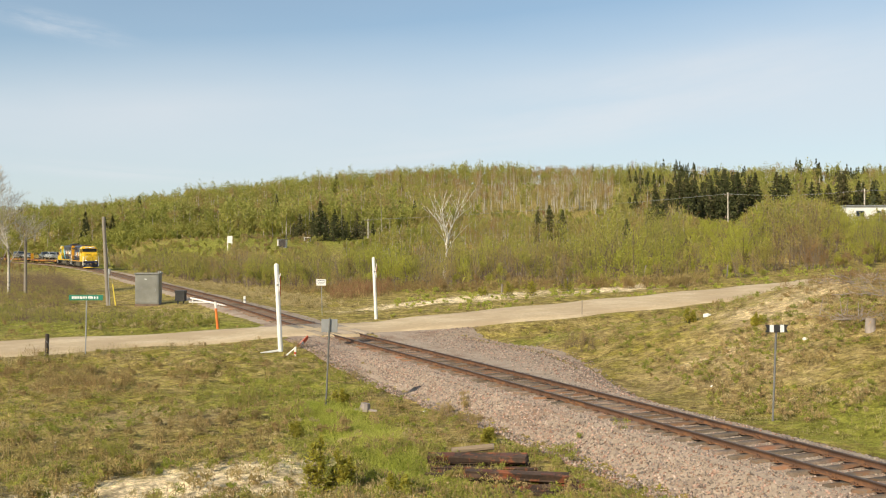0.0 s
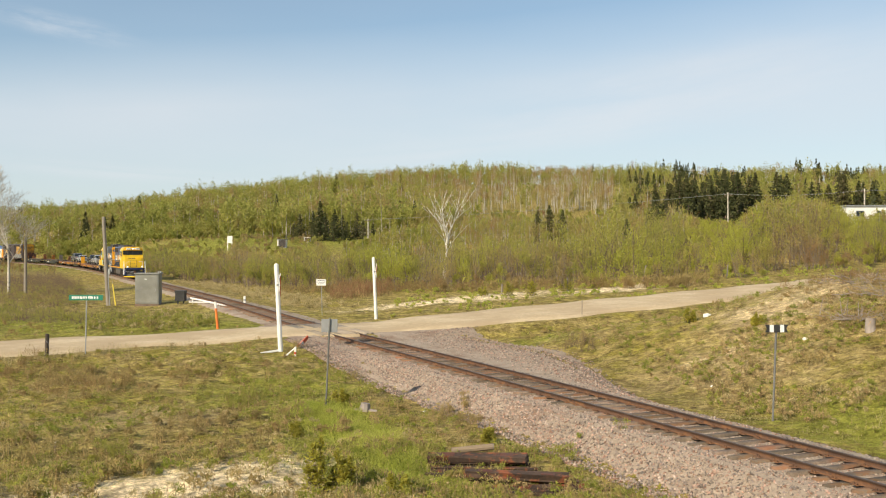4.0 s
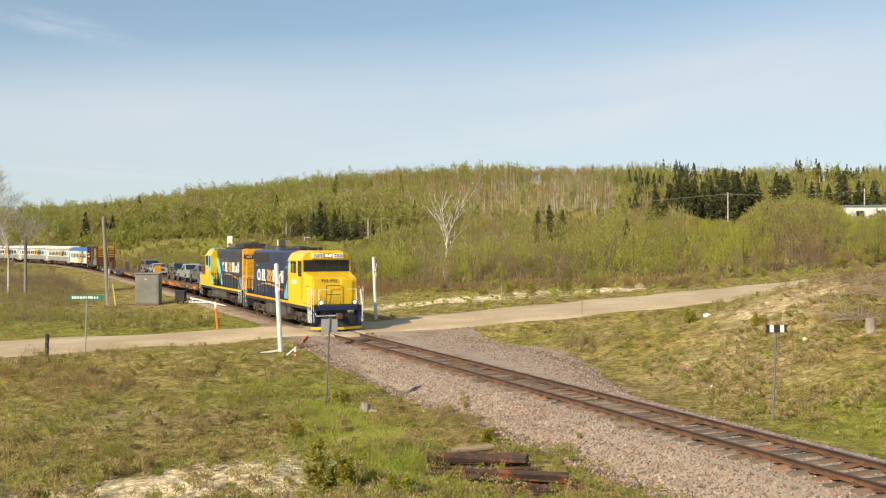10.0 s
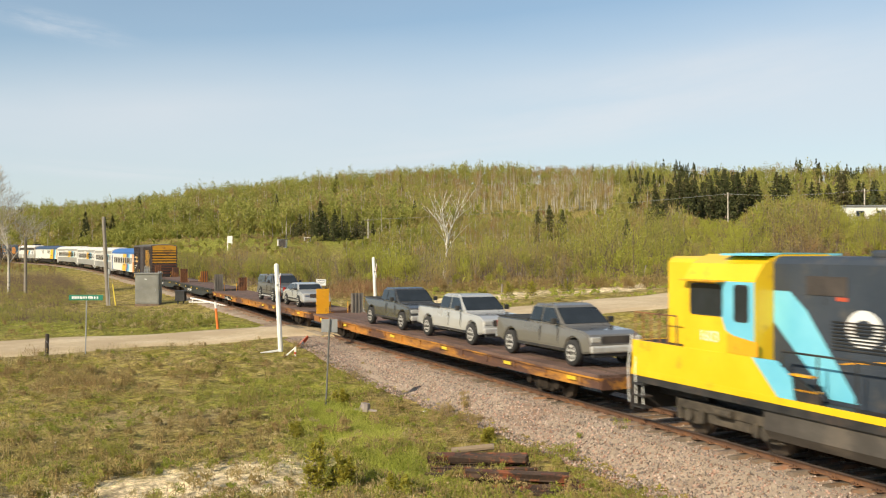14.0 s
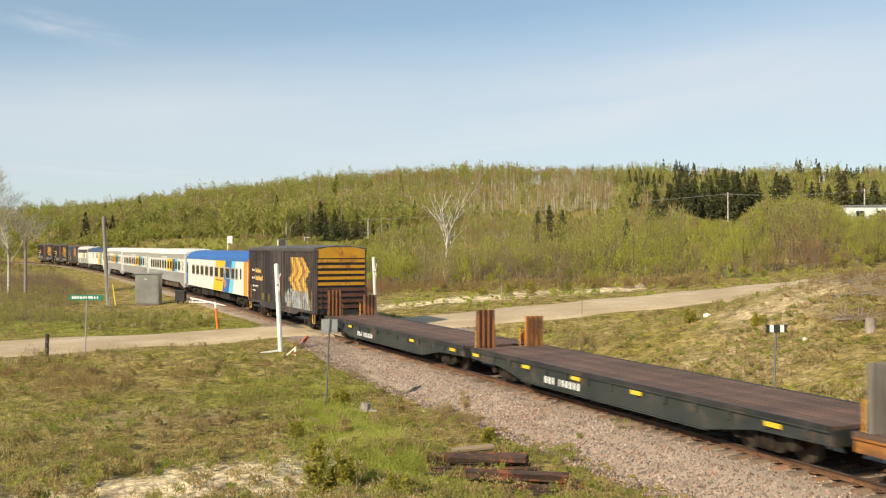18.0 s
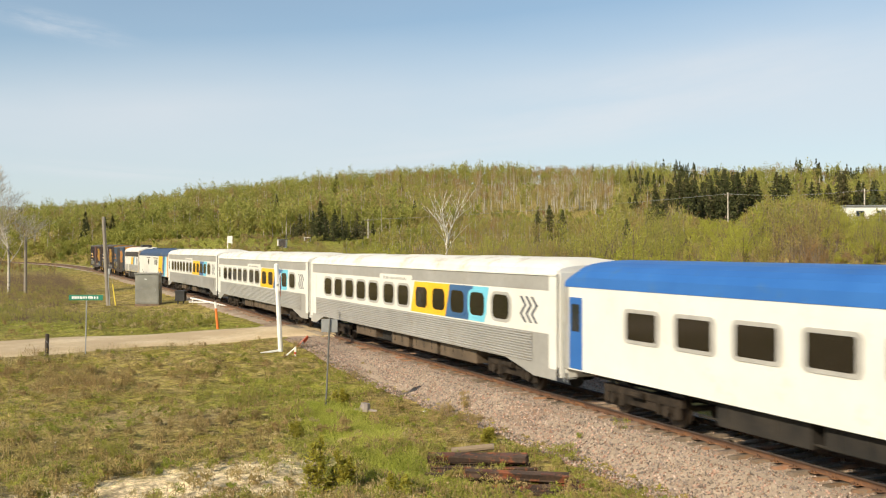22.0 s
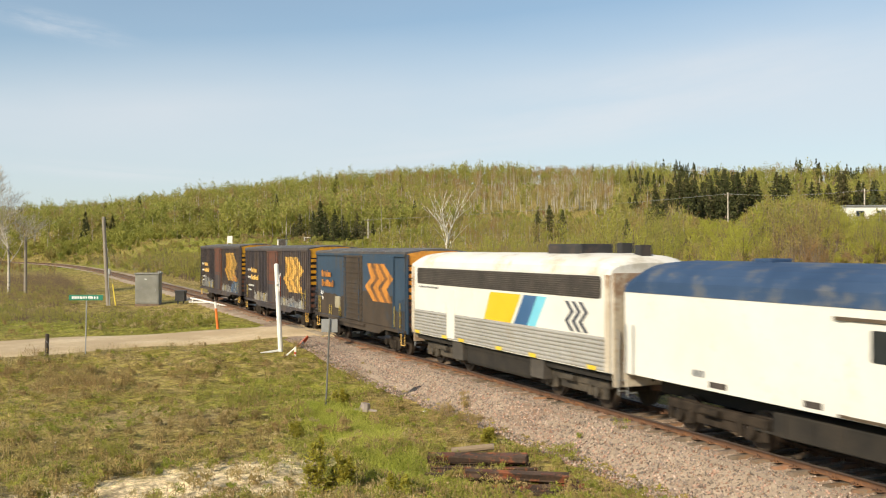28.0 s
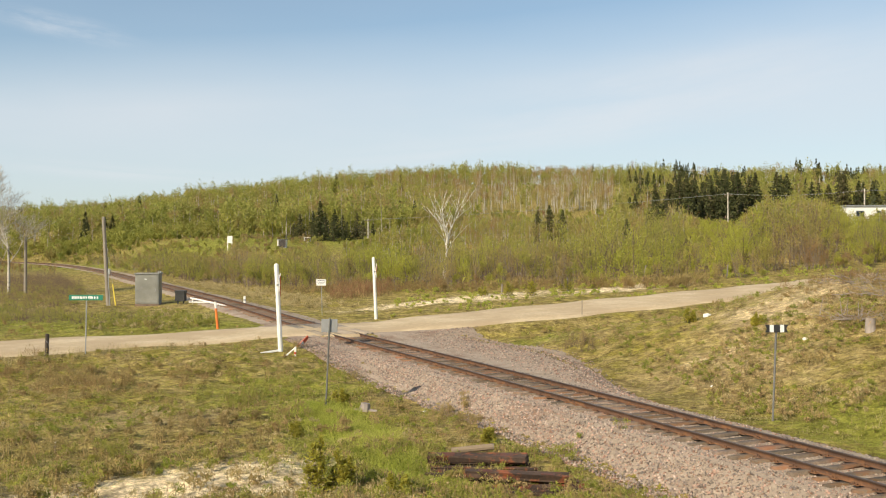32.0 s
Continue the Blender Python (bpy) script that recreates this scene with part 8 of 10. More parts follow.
def belt():
    rng = np.random.default_rng(202)
    n = 5200
    w = rng.uniform(8, 130, n)
    s = rng.uniform(-190, -28, n)
    front = np.where(w < 34, -64 + (w - 12) * 1.35, -34.5 - 0.05 * (w - 34))
    front = np.where(w < 12, -70 - (12 - w) * 12, front) + 2.5 * np.sin(w * 0.45)
    keep = (s < front) & (s > front - 38)
    w, s = w[keep], s[keep]
    x, y, _ = on_track(s, -w)
    px = 784 + 1677 * x / y
    keep = (px > 150) & (px < 1750)
    x, y, w, s, px = x[keep], y[keep], w[keep], s[keep], px[keep]
    depth = np.where(w < 34, -64 + (w - 12) * 1.35, -34.5) - s
    lumpy = 1 + 0.28 * np.sin(px / 19 + depth * 0.4) * np.sin(px / 47 + 1.0) + 0.15 * np.sin(px / 9.0 + depth)
    h = (2.2 + 3.4 * smooth(depth / 13)) * rng.uniform(0.5, 1.25, len(x)) * lumpy * (0.75 + 0.25 * smooth((px - 430) / 200))
    h = np.minimum(h, room_below(px, y, x, TOPS_PX, TOPS) * rng.uniform(0.72, 1.08, len(h)))

    def bump(mid, half):
        return np.clip(1.3 - np.abs(px - mid) / half, 0, 1)
    p_fresh = 0.16 + 0.45 * bump(665, 60) + 0.75 * bump(1265, 85) + 0.55 * bump(1520, 60) + 0.35 * bump(1120, 60) + 0.2 * np.sin(px / 33)
    p_dry = 0.16 + 0.25 * (depth < 4) + 0.55 * bump(870, 130) * (depth < 16) + 0.7 * bump(1410, 42) + 0.3 * bump(560, 40) + 0.15 * np.sin(px / 37) * np.sin(depth / 5)
    pick = rng.random(len(x))
    dry = (pick < p_dry) & (h < 5.4)
    fresh = ~dry & (rng.random(len(x)) < p_fresh)
    g = ~dry & ~fresh
    shrubs("willow_thicket", (x[g], y[g]), h[g], 400, 0.105, M_LEAF_WILLOW, "dense thicket of olive-green willow shrubs behind the road", rng, 4, 0.05, 0.30)
    shrubs("fresh_thicket", (x[fresh], y[fresh]), h[fresh], 400, 0.105, M_LEAF_BRIGHT, "bright yellow-green willow shrubs in fresh leaf", rng, 3, 0.05, 0.30)
    shrubs("alder_thicket", (x[dry], y[dry]), h[dry] * 0.95, 330, 0.105, M_LEAF_DRY, "russet half-bare alder shrubs in the thicket", rng, 7, 0.05, 0.28, M_BARK_TWIG, 0.2, -1.4)
    # low red dogwood and brush along the foot
    m = 260
    w = rng.uniform(9, 40, m)
    s = np.where(w < 34, -62 + (w - 12) * 1.35, -33) + rng.uniform(-1, 2, m)
    x, y, _ = on_track(s, -w)
    shrubs("foot_scrub", (x, y), rng.uniform(0.6, 1.5, m), 70, 0.08, M_LEAF_DRY, "low brown scrub at the thicket's foot", rng, 6, 0.05, 0.5, M_BLADE_BROWN)
    m = 110
    y = rng.uniform(86, 97, m)
    x = (rng.uniform(585, 690, m) - 784) / 1677 * y
    shrubs("dogwood_scrub", (x, y), rng.uniform(0.7, 1.7, m), 80, 0.085, M_LEAF_RED, "reddish dogwood stems at the thicket's foot", rng, 8, 0.05, 0.4, M_BLADE_BROWN, 0.14, -1.6)
    m = 9
    x, y = rng.uniform(5.6, 7.2, m), rng.uniform(43.5, 46.5, m)
    shrubs("bank_brush", (x, y), rng.uniform(0.4, 0.8, m), 130, 0.045, M_LEAF_DRY, "dark russet brush beside the gravel apron", rng, 10, 0.03, 0.5, M_BARK_DARK, 0.2)
    # scrub on the left beyond the road
    m = 1500
    y = rng.uniform(60, 150, m)
    x = rng.uniform(-0.50, -0.30, m) * y
    st, u = track_coords(x, y)
    ok = (u > 9) & ~((np.abs(x + 26) < 6) & (np.abs(y - 80) < 10))
    x, y = x[ok], y[ok]
    hh = rng.uniform(0.5, 1.3, len(x)) * (1 + 0.5 * (y > 95))
    gr = (rng.random(len(x)) < 0.88) & (y < 112)
    shrubs("meadow_scrub", (x[~gr], y[~gr]), hh[~gr], 90, 0.05, M_LEAF_DRY, "straw-coloured scrub in the rough meadow", rng, 8, 0.05, 0.5, None, 0.18)
    shrubs("meadow_scrub", (x[gr], y[gr]), hh[gr] * 0.8, 90, 0.05, M_LEAF_WILLOW, "yellow-green scrub in the rough meadow", rng, 5, 0.05, 0.55)
    # rounded shrubs between the far curve and the field
    m = 520
    px = rng.uniform(170, 580, m)
    y = rng.uniform(125, 228, m)
    x = (px - 784) / 1677 * y
    st, u = track_coords(x, y)
    ok = u < -7
    x, y, px = x[ok], y[ok], px[ok]
    hh = np.clip(room_below(px, y, x, TOPS_PX, TOPS) * rng.uniform(0.55, 1.1, len(x)), 1.6, rng.uniform(2.6, 6.5, len(x))) * (0.92 + 0.2 * np.sin(px / 21))
    gr = rng.random(len(x)) < 0.5 + 0.35 * np.sin(px / 40)
    shrubs("field_shrubs", (x[gr], y[gr]), hh[gr], 260, 0.13, M_LEAF_WILLOW, "rounded olive shrubs between the line and the field", rng, 4, 0.02, 0.42)
    shrubs("field_shrubs", (x[~gr], y[~gr]), hh[~gr], 260, 0.12, M_LEAF_DRY, "rounded brown shrubs between the line and the field", rng, 5, 0.02, 0.42, M_BARK_TWIG, 0.24)
    # green scrub beyond the line on the far left
    m = 230
    s = rng.uniform(-260, -110, m)
    w = rng.uniform(7, 24, m)
    x, y, _ = on_track(s, -w)
    shrubs("trackside_scrub", (x, y), rng.uniform(0.9, 2.3, m), 130, 0.15, M_LEAF_WILLOW, "yellow-green shrubs beside the far curve of the line", rng, 4)
    m = 160
    s = rng.uniform(-260, -140, m)
    x, y, _ = on_track(s, rng.uniform(8, 45, m))
    shrubs("trackside_scrub", (x, y), rng.uniform(0.8, 2.4, m), 90, 0.14, M_LEAF_DRY, "straw-coloured shrubs beside the far curve of the line", rng, 4)


belt()


# ---- single trees ----
def limbs(rng, base, height, spread, levels, lean=(0, 0), r0=0.14, forks=3, droop=0.0):
    """A branching tree: limb starts, ends and radii."""
    out = []
    grow = [(np.array(base, float), np.array([lean[0], lean[1], 1.0]), height * 0.42, r0, 0)]
    while grow:
        p, d, length, r, lev = grow.pop()
        d = d / np.linalg.norm(d)
        steps = 3
        for i in range(steps):
            q = p + d * length / steps
            out.append((p, q, r, r * 0.82))
            p, r = q, r * 0.82
            d = d + rng.normal(0, 0.09, 3) + np.array([0, 0, 0.05 - droop])
            d /= np.linalg.norm(d)
            if lev < levels and (i > 0 or lev > 0):
                side = rng.normal(0, 1, 3)
                side[2] = abs(side[2]) * 0.4
                grow.append((p, d * 0.6 + spread * side / np.linalg.norm(side), length * rng.uniform(0.5, 0.75), r * 0.6, lev + 1))
        if lev < levels:
            for _ in range(forks - 1):
                side = rng.normal(0, 1, 3)
                grow.append((p, d + spread * side / np.linalg.norm(side), length * rng.uniform(0.55, 0.8), r * 0.75, lev + 1))
    return out


def tree(name, label, x, y, height, seed, bark, leaf=None, leaves=0, leaf_size=0.12, spread=0.7, levels=4, stems=1, r0=0.14, twig=0.008):
    rng = np.random.default_rng(seed)
    z = float(land_z(np.array([x]), np.array([y]))[0])
    T = new(name)
    T.location = (x, y, z)
    tagged(T, label, "tree")
    segs = []
    for k in range(stems):
        lean = (0, 0) if stems == 1 else tuple(rng.normal(0, 0.16, 2))
        segs += limbs(rng, (rng.normal(0, 0.1) * (stems > 1), rng.normal(0, 0.1) * (stems > 1), -0.1), height, spread, levels, lean, r0)
    a, b, ra, rb = (np.array([q[i] for q in segs]) for i in range(4))
    thick = ra > r0 * 0.45
    mesh_object("trunk", *sticks(a[thick], b[thick], ra[thick], rb[thick], 6), bark, T)
    tagged(mesh_object("branchwork", *sticks(a[~thick], b[~thick], np.maximum(ra[~thick], twig), np.maximum(rb[~thick], twig * 0.7), 3), bark, T), kind="stuff")
    if leaves:
        tips = b[~thick]
        p = tips[rng.integers(0, len(tips), leaves)] + rng.normal(0, 0.18, (leaves, 3))
        mesh_object("crown", *leaf_cards(p, rng.uniform(0.6, 1.2, leaves) * leaf_size, rng), leaf, T)
    return T


def spruce(x, y, height, seed, label):
    rng = np.random.default_rng(seed)
    z = float(land_z(np.array([x]), np.array([y]))[0])
    T = new("spruce_tree")
    T.location = (x, y, z)
    tagged(T, label, "spruce", "single spruces")
    mesh_object("trunk", *sticks([(0, 0, -0.2)], [(0, 0, height * 0.97)], height * 0.016, 0.02, 7), M_BARK_DARK, T)
    a, b, pts, sz = [], [], [], []
    tiers = int(10 + height * 1.6)
    for i in range(tiers):
        f = i / tiers
        zz = height * (0.06 + 0.92 * f)
        r = height * 0.25 * (1 - f) ** 0.8 * rng.uniform(0.6, 1.25) + 0.05
        for k in range(9):
            an = rng.uniform(0, 2 * math.pi)
            e = np.array([math.cos(an) * r, math.sin(an) * r, zz - 0.18 * r])
            if k < 3:
                a.append((0, 0, zz))
                b.append(e)
            for q in np.linspace(0.3, 1.0, 5):
                pts.append(np.array([0, 0, zz]) * (1 - q) + e * q + rng.normal(0, 0.05 * r + 0.01, 3))
                sz.append((0.10 + 0.10 * (1 - f)) * min(1.6, height / 7) * (1.15 - 0.4 * q) + 0.03)
    tagged(mesh_object("branchwork", *sticks(a, b, height * 0.003 + 0.004, 0.004, 3), M_BARK_DARK, T), kind="stuff")
    mesh_object("crown", *leaf_cards(np.array(pts), np.array(sz), rng, 0.5), M_LEAF_SPRUCE, T)
    return T


tree("bare_birch", "leafless grey-white birch at the meadow's edge", -47.2, 103.0, 12.5, 5, M_BARK_PALE, None, 0, spread=0.6, levels=5, r0=0.17, twig=0.013)
tree("bare_birch", "leafless grey-white birch at the meadow's edge", -50.6, 108.0, 10.5, 8, M_BARK_GREY, None, 0, spread=0.6, levels=3, r0=0.13, twig=0.018)
tree("white_birch", "spreading white-limbed birch rising out of the thicket", 0.1, 128.0, 13.8, 23, M_BARK_WHITE, M_LEAF_BIRCH, 500, 0.14, 0.55, 2, 3, 0.2, 0.024)
for i, (sx, sy, sh) in enumerate(((-33.5, 222, 6.5), (-31, 226, 7.0), (-28.5, 220, 9.5), (-26, 228, 7.5), (-23.5, 222, 6.0), (-20.5, 226, 6.5),
                                  (-29.8, 217, 5.0), (-27.2, 219, 7.0), (-25.0, 216, 5.0), (-22.2, 219, 4.5), (-18.6, 221, 5.0), (-16.6, 224, 4.2), (-34.6, 219, 4.0),
                                  (23.0, 205, 9.0), (25.5, 202, 8.0), (21.0, 210, 7.5), (24.2, 199, 6.0))):
    spruce(sx, sy, sh, 300 + i, "dark green spruce at the foot of the hillside wood")
stand_rng = np.random.default_rng(12)
stand_spots = [(36 + 1.45 * i + stand_rng.normal(0, 0.6), 178 + stand_rng.uniform(-9, 9), stand_rng.uniform(6.0, 10.4)) for i in range(18)] \
    + [(42 + 1.5 * i + stand_rng.normal(0, 0.5), 190 + stand_rng.uniform(-4, 4), stand_rng.uniform(7.5, 11.4)) for i in range(14)] \
    + [(70 + 2.2 * i + stand_rng.normal(0, 0.8), 194 + stand_rng.uniform(-6, 6), stand_rng.uniform(7.0, 11.2)) for i in range(13)]
for i, (sx, sy, sh) in enumerate(stand_spots):
    spruce(sx, sy, sh, 340 + i, "tall dark spruce in a stand on the rise")


# ---- ballast stones ----
def stones():
    rng = np.random.default_rng(9)
    n = 60000
    s = -17 + 50 * rng.random(n) ** 0.9
    side = rng.random(n)
    side[54000:] = 0.9
    s[54000:] = rng.uniform(-15, 14, n - 54000)
    u = np.where(side < 0.66, rng.uniform(0.85, 3.75, n), np.where(side < 0.84, rng.uniform(-0.7, 0.7, n), -rng.uniform(0.85, 1, n) * (apron(s) + 1.05) * rng.random(n) ** 0.5))
    s = np.where(np.abs(s + 19) < 4.2, s + 8, s)
    x, y, _ = on_track(s, u)
    z = land_z(x, y) + 0.025 + 0.022 * (np.abs(u) < 1.7)
    size = rng.uniform(0.022, 0.052, n) * np.where(np.abs(u) < 1.5, 0.8, 1.0)
    oct_v = np.array([(1, 0, 0.1), (-0.45, 0.9, -0.1), (-0.55, -0.85, 0.1), (0.15, 0.1, 0.8), (0, 0, -0.6)], float)
    oct_f = np.array([(0, 1, 3), (1, 2, 3), (2, 0, 3), (1, 0, 4), (2, 1, 4), (0, 2, 4)])
    v = oct_v[None] * (1 + rng.normal(0, 0.28, (n, 5, 1))) * size[:, None, None]
    a = rng.uniform(0, 2 * math.pi, n)
    c, sn = np.cos(a)[:, None], np.sin(a)[:, None]
    v = np.stack([v[..., 0] * c - v[..., 1] * sn, v[..., 0] * sn + v[..., 1] * c, v[..., 2] + v[..., 0] * 0.3], -1)
    v += np.stack([x, y, z], 1)[:, None]
    f = oct_f[None] + (np.arange(n) * 5)[:, None, None]
    tagged(mesh_object("ballast_stones", v.reshape(-1, 3), f.reshape(-1, 3), M_STONE), "loose grey-pink crushed ballast stones", "stones", kind="stuff")


stones()


# ---- meadow grass ----
def grass(name, x, y, h, blades, material, label, rng, width=0.012, lean=0.5, clump=0.06):
    n = len(x)
    z = land_z(x, y)
    k = np.repeat(np.arange(n), blades)
    b = np.stack([x[k], y[k], z[k] - 0.02], 1) + rng.normal(0, clump, (len(k), 3)) * [1, 1, 0]
    hh = h[k] * rng.uniform(0.5, 1.15, len(k))
    d = rng.normal(0, lean, (len(k), 2)) * hh[:, None]
    a = rng.uniform(0, math.pi, len(k))
    o = np.stack([np.cos(a), np.sin(a), 0 * a], 1) * (width * (0.6 + hh[:, None] * 3))
    tip = b + np.stack([d[:, 0], d[:, 1], hh], 1)
    v = np.stack([b - o, b + o, tip], 1).reshape(-1, 3)
    tagged(mesh_object(name, v, np.arange(3 * len(k)).reshape(-1, 3), material), label, "grass", kind="stuff")


def patchy(x, y, f, ph):
    return np.sin(x * f + 1.7 * np.sin(y * f * 0.8 + ph)) * np.sin(y * f * 1.1 + ph * 2 + np.sin(x * f * 0.6))


def meadow():
    rng = np.random.default_rng(33)
    n = 95000
    r = 16.5 * (62 / 16.5) ** rng.random(n)
    px = rng.uniform(-60, 1640, n)
    x, y = r * (px - 784) / 1677, r
    s, u = track_coords(x, y)
    mid, hw = road_mid(-u)
    ok = (np.abs(s - mid) > hw + 0.3) & (((u > 3.3) & (u < 60)) | ((u < 0) & (-u > apron(s) + 1.4)))
    bare = ((x + 5.6) / 3.2) ** 2 + ((y - 21.4) / 1.1) ** 2 < 1
    bare |= ((x + 3.4) / 2.2) ** 2 + ((y - 23.6) / 1.0) ** 2 < 1
    ok &= ~(bare & (rng.random(n) < 0.8))
    x, y, r = x[ok], y[ok], r[ok]
    kind = patchy(x, y, 0.35, 0.4) + 0.5 * patchy(x, y, 0.9, 1.3) + rng.normal(0, 0.6, len(x))
    g = kind > -0.25
    st = ~g
    lush = (((x + 2.9) * 0.95 + (y - 27) * 0.3) / 1.7) ** 2 + ((y - 26) / 7.0) ** 2 < 1
    g, st = g | lush, st & ~lush
    h = rng.uniform(0.035, 0.095, len(x)) * (0.8 + 0.6 * (patchy(x, y, 0.6, 2.2) > 0.3)) * (1 + 0.6 * lush)
    grass("meadow_grass", x[g], y[g], h[g], 5, M_BLADE_GREEN, "short green spring meadow grass", rng, 0.006, 0.7, 0.09)
    grass("dry_grass", x[st], y[st], h[st], 5, M_BLADE_STRAW, "short straw-coloured dead grass", rng, 0.005, 1.0, 0.09)
    m = 7500
    along, across = rng.uniform(-6.0, 6.2, m), rng.normal(0, 0.55, m)
    lx, ly = -2.4 + along * 0.351 + across * 0.937, 27.6 - along * 0.937 + across * 0.351
    grass("lush_grass", lx, ly, rng.uniform(0.10, 0.22, m), 7, M_BLADE_LUSH, "lush bright green grass strip in the meadow", rng, 0.006, 0.5, 0.08)
    few = rng.random(len(x)) < 0.035
    grass("tall_grass", x[few], y[few], h[few] * 2.2 + 0.06, 6, M_BLADE_STRAW, "taller straw grass tufts", rng, 0.003, 0.35, 0.07)

    def clumps(m, seed, lo, hi, count, size, material, name, label, stems):
        rg = np.random.default_rng(seed)
        r = 18 * (60 / 18) ** rg.random(m)
        px = rg.uniform(-40, 1600, m)
        x, y = r * (px - 784) / 1677, r
        s, u = track_coords(x, y)
        mid, hw = road_mid(-u)
        ok = (np.abs(s - mid) > hw + 0.8) & ((u > 4.0) | (-u > apron(s) + 2.4)) & (patchy(x, y, 0.28, seed) > -0.35)
        ok &= ~((((x + 5.6) / 3.4) ** 2 + ((y - 21.4) / 1.3) ** 2 < 1) & (rg.random(m) < 0.7))
        x, y = x[ok], y[ok]
        shrubs(name, (x, y), rg.uniform(lo, hi, len(x)), count, size, material, label, rg, stems, 0.02, 0.75, M_BLADE_BROWN)

    rg = np.random.default_rng(49)
    for cx, cy, rx, ry, m, lo, hi, material, label in ((-14.6, 37.5, 2.6, 3.2, 60, 0.25, 0.62, M_LEAF_DRY, "russet knee-high weed bushes"), (-17.5, 40.0, 2.2, 1.8, 22, 0.25, 0.5, M_LEAF_DRY, "russet knee-high weed bushes"),
                                                   (-6.6, 33.6, 1.5, 2.2, 26, 0.25, 0.6, M_LEAF_WILLOW, "leafy green weed bushes"), (-9.8, 40.6, 2.4, 2.0, 22, 0.2, 0.5, M_LEAF_WILLOW, "leafy green weed bushes"),
                                                   (-8.8, 24.4, 1.5, 1.2, 22, 0.2, 0.5, M_LEAF_WILLOW, "leafy green weed bushes"), (0.6, 30.0, 0.9, 1.6, 14, 0.25, 0.5, M_LEAF_DRY, "russet knee-high weed bushes"),
                                                   (2.9, 24.6, 1.0, 0.9, 16, 0.2, 0.45, M_BLADE_GREEN, "leafy green weed bushes"), (-7.4, 29.0, 1.8, 1.5, 18, 0.2, 0.45, M_LEAF_DRY, "russet knee-high weed bushes")):
        x, y = cx + rg.normal(0, rx * 0.55, m), cy + rg.normal(0, ry * 0.55, m)
        shrubs("weed_bushes", (x, y), rg.uniform(lo, hi, m), 170, 0.034, material, label, rg, 9, 0.03, 0.62, M_BLADE_BROWN, 0.24, -0.7)
    m = 34
    x, y = rg.uniform(18.6, 22.5, m), rg.uniform(43.5, 49.5, m)
    shrubs("crest_scrub", (x, y), rg.uniform(0.35, 0.85, m), 170, 0.04, M_LEAF_DRY, "dark russet scrub on the crest of the bank", rg, 10, 0.03, 0.55, M_BARK_DARK, 0.2, -1.0)
    w = -rg.uniform(8, 32, 420)
    mid, hw = road_mid(w)
    x, y, _ = on_track(mid + hw + rg.uniform(0.5, 1.8, 420), -w)
    grass("roadside_grass", x, y, rg.uniform(0.2, 0.62, 420), 6, M_BLADE_STRAW, "tall dry grass stems along the road", rg, 0.003, 0.25, 0.10)
    clumps(2000, 41, 0.10, 0.42, 80, 0.036, M_BLADE_GREEN, "meadow_weeds", "low leafy green weed clumps in the meadow", 3)
    clumps(900, 42, 0.12, 0.45, 70, 0.032, M_BLADE_BROWN, "dead_weeds", "low brown dead weed clumps in the meadow", 5)
    clumps(900, 43, 0.08, 0.25, 70, 0.032, M_BLADE_STRAW, "straw_clumps", "low straw-coloured grass clumps in the meadow", 3)
    clumps(340, 46, 0.3, 0.7, 150, 0.045, M_LEAF_DRY, "meadow_tussocks", "knee-high russet weed bushes in the meadow", 6)
    clumps(260, 47, 0.25, 0.6, 150, 0.045, M_LEAF_WILLOW, "meadow_bushes", "knee-high yellow-green weed bushes in the meadow", 4)
    rg = np.random.default_rng(48)
    s = rg.uniform(-105, -40, 420)
    x, y, _ = on_track(s, -rg.uniform(4.2, 9.5, 420))
    shrubs("verge_straw", (x, y), rg.uniform(0.25, 0.6, 420), 80, 0.06, M_BLADE_STRAW, "bleached straw grass along the line", rg, 4, 0.02, 0.8, M_BLADE_STRAW)
    # tangled dry growth on the bank and tall grass beyond the road
    rg = np.random.default_rng(45)
    for m, x0, x1, y0, y1, lo, hi, material, name, label in (
            (900, 9, 27, 27, 50, 0.15, 0.5, M_BLADE_BROWN, "bank_weeds", "brown dead weeds over the bank"),
            (520, 9, 27, 28, 52, 0.15, 0.45, M_BLADE_STRAW, "bank_straw", "bleached straw tussocks over the bank"),
            (800, 7, 20, 22, 42, 0.10, 0.36, M_BLADE_GREEN, "bank_green", "green grass tussocks low on the bank"),
            (700, -48, -14, 52, 78, 0.25, 0.75, M_LEAF_WILLOW, "tall_meadow_growth", "tall yellow-green meadow growth beyond the road"),
            (420, -48, -10, 54, 80, 0.2, 0.6, M_BLADE_STRAW, "tall_meadow_straw", "tall straw grass beyond the road"),
            (800, -4, 40, 66, 100, 0.15, 0.5, M_BLADE_LUSH, "verge_growth", "green verge growth between road and thicket")):
        x, y = rg.uniform(x0, x1, m), rg.uniform(y0, y1, m)
        s, u = track_coords(x, y)
        mid, hw = road_mid(-u)
        ok = (np.abs(s - mid) > hw + 1.0) & (np.abs(u) > 4.5) & ~((np.abs(x + 26) < 3.5) & (y > 50)) & (patchy(x, y, 0.5, lo) > -0.3) & ((y0 > 45) | (s > 2.5) | (-u > 25))
        x, y = x[ok], y[ok]
        shrubs(name, (x, y), rg.uniform(lo, hi, len(x)), 70, 0.04 if y0 < 45 else 0.075, material, label, rg, 4, 0.02, 0.7, M_BLADE_BROWN)


meadow()
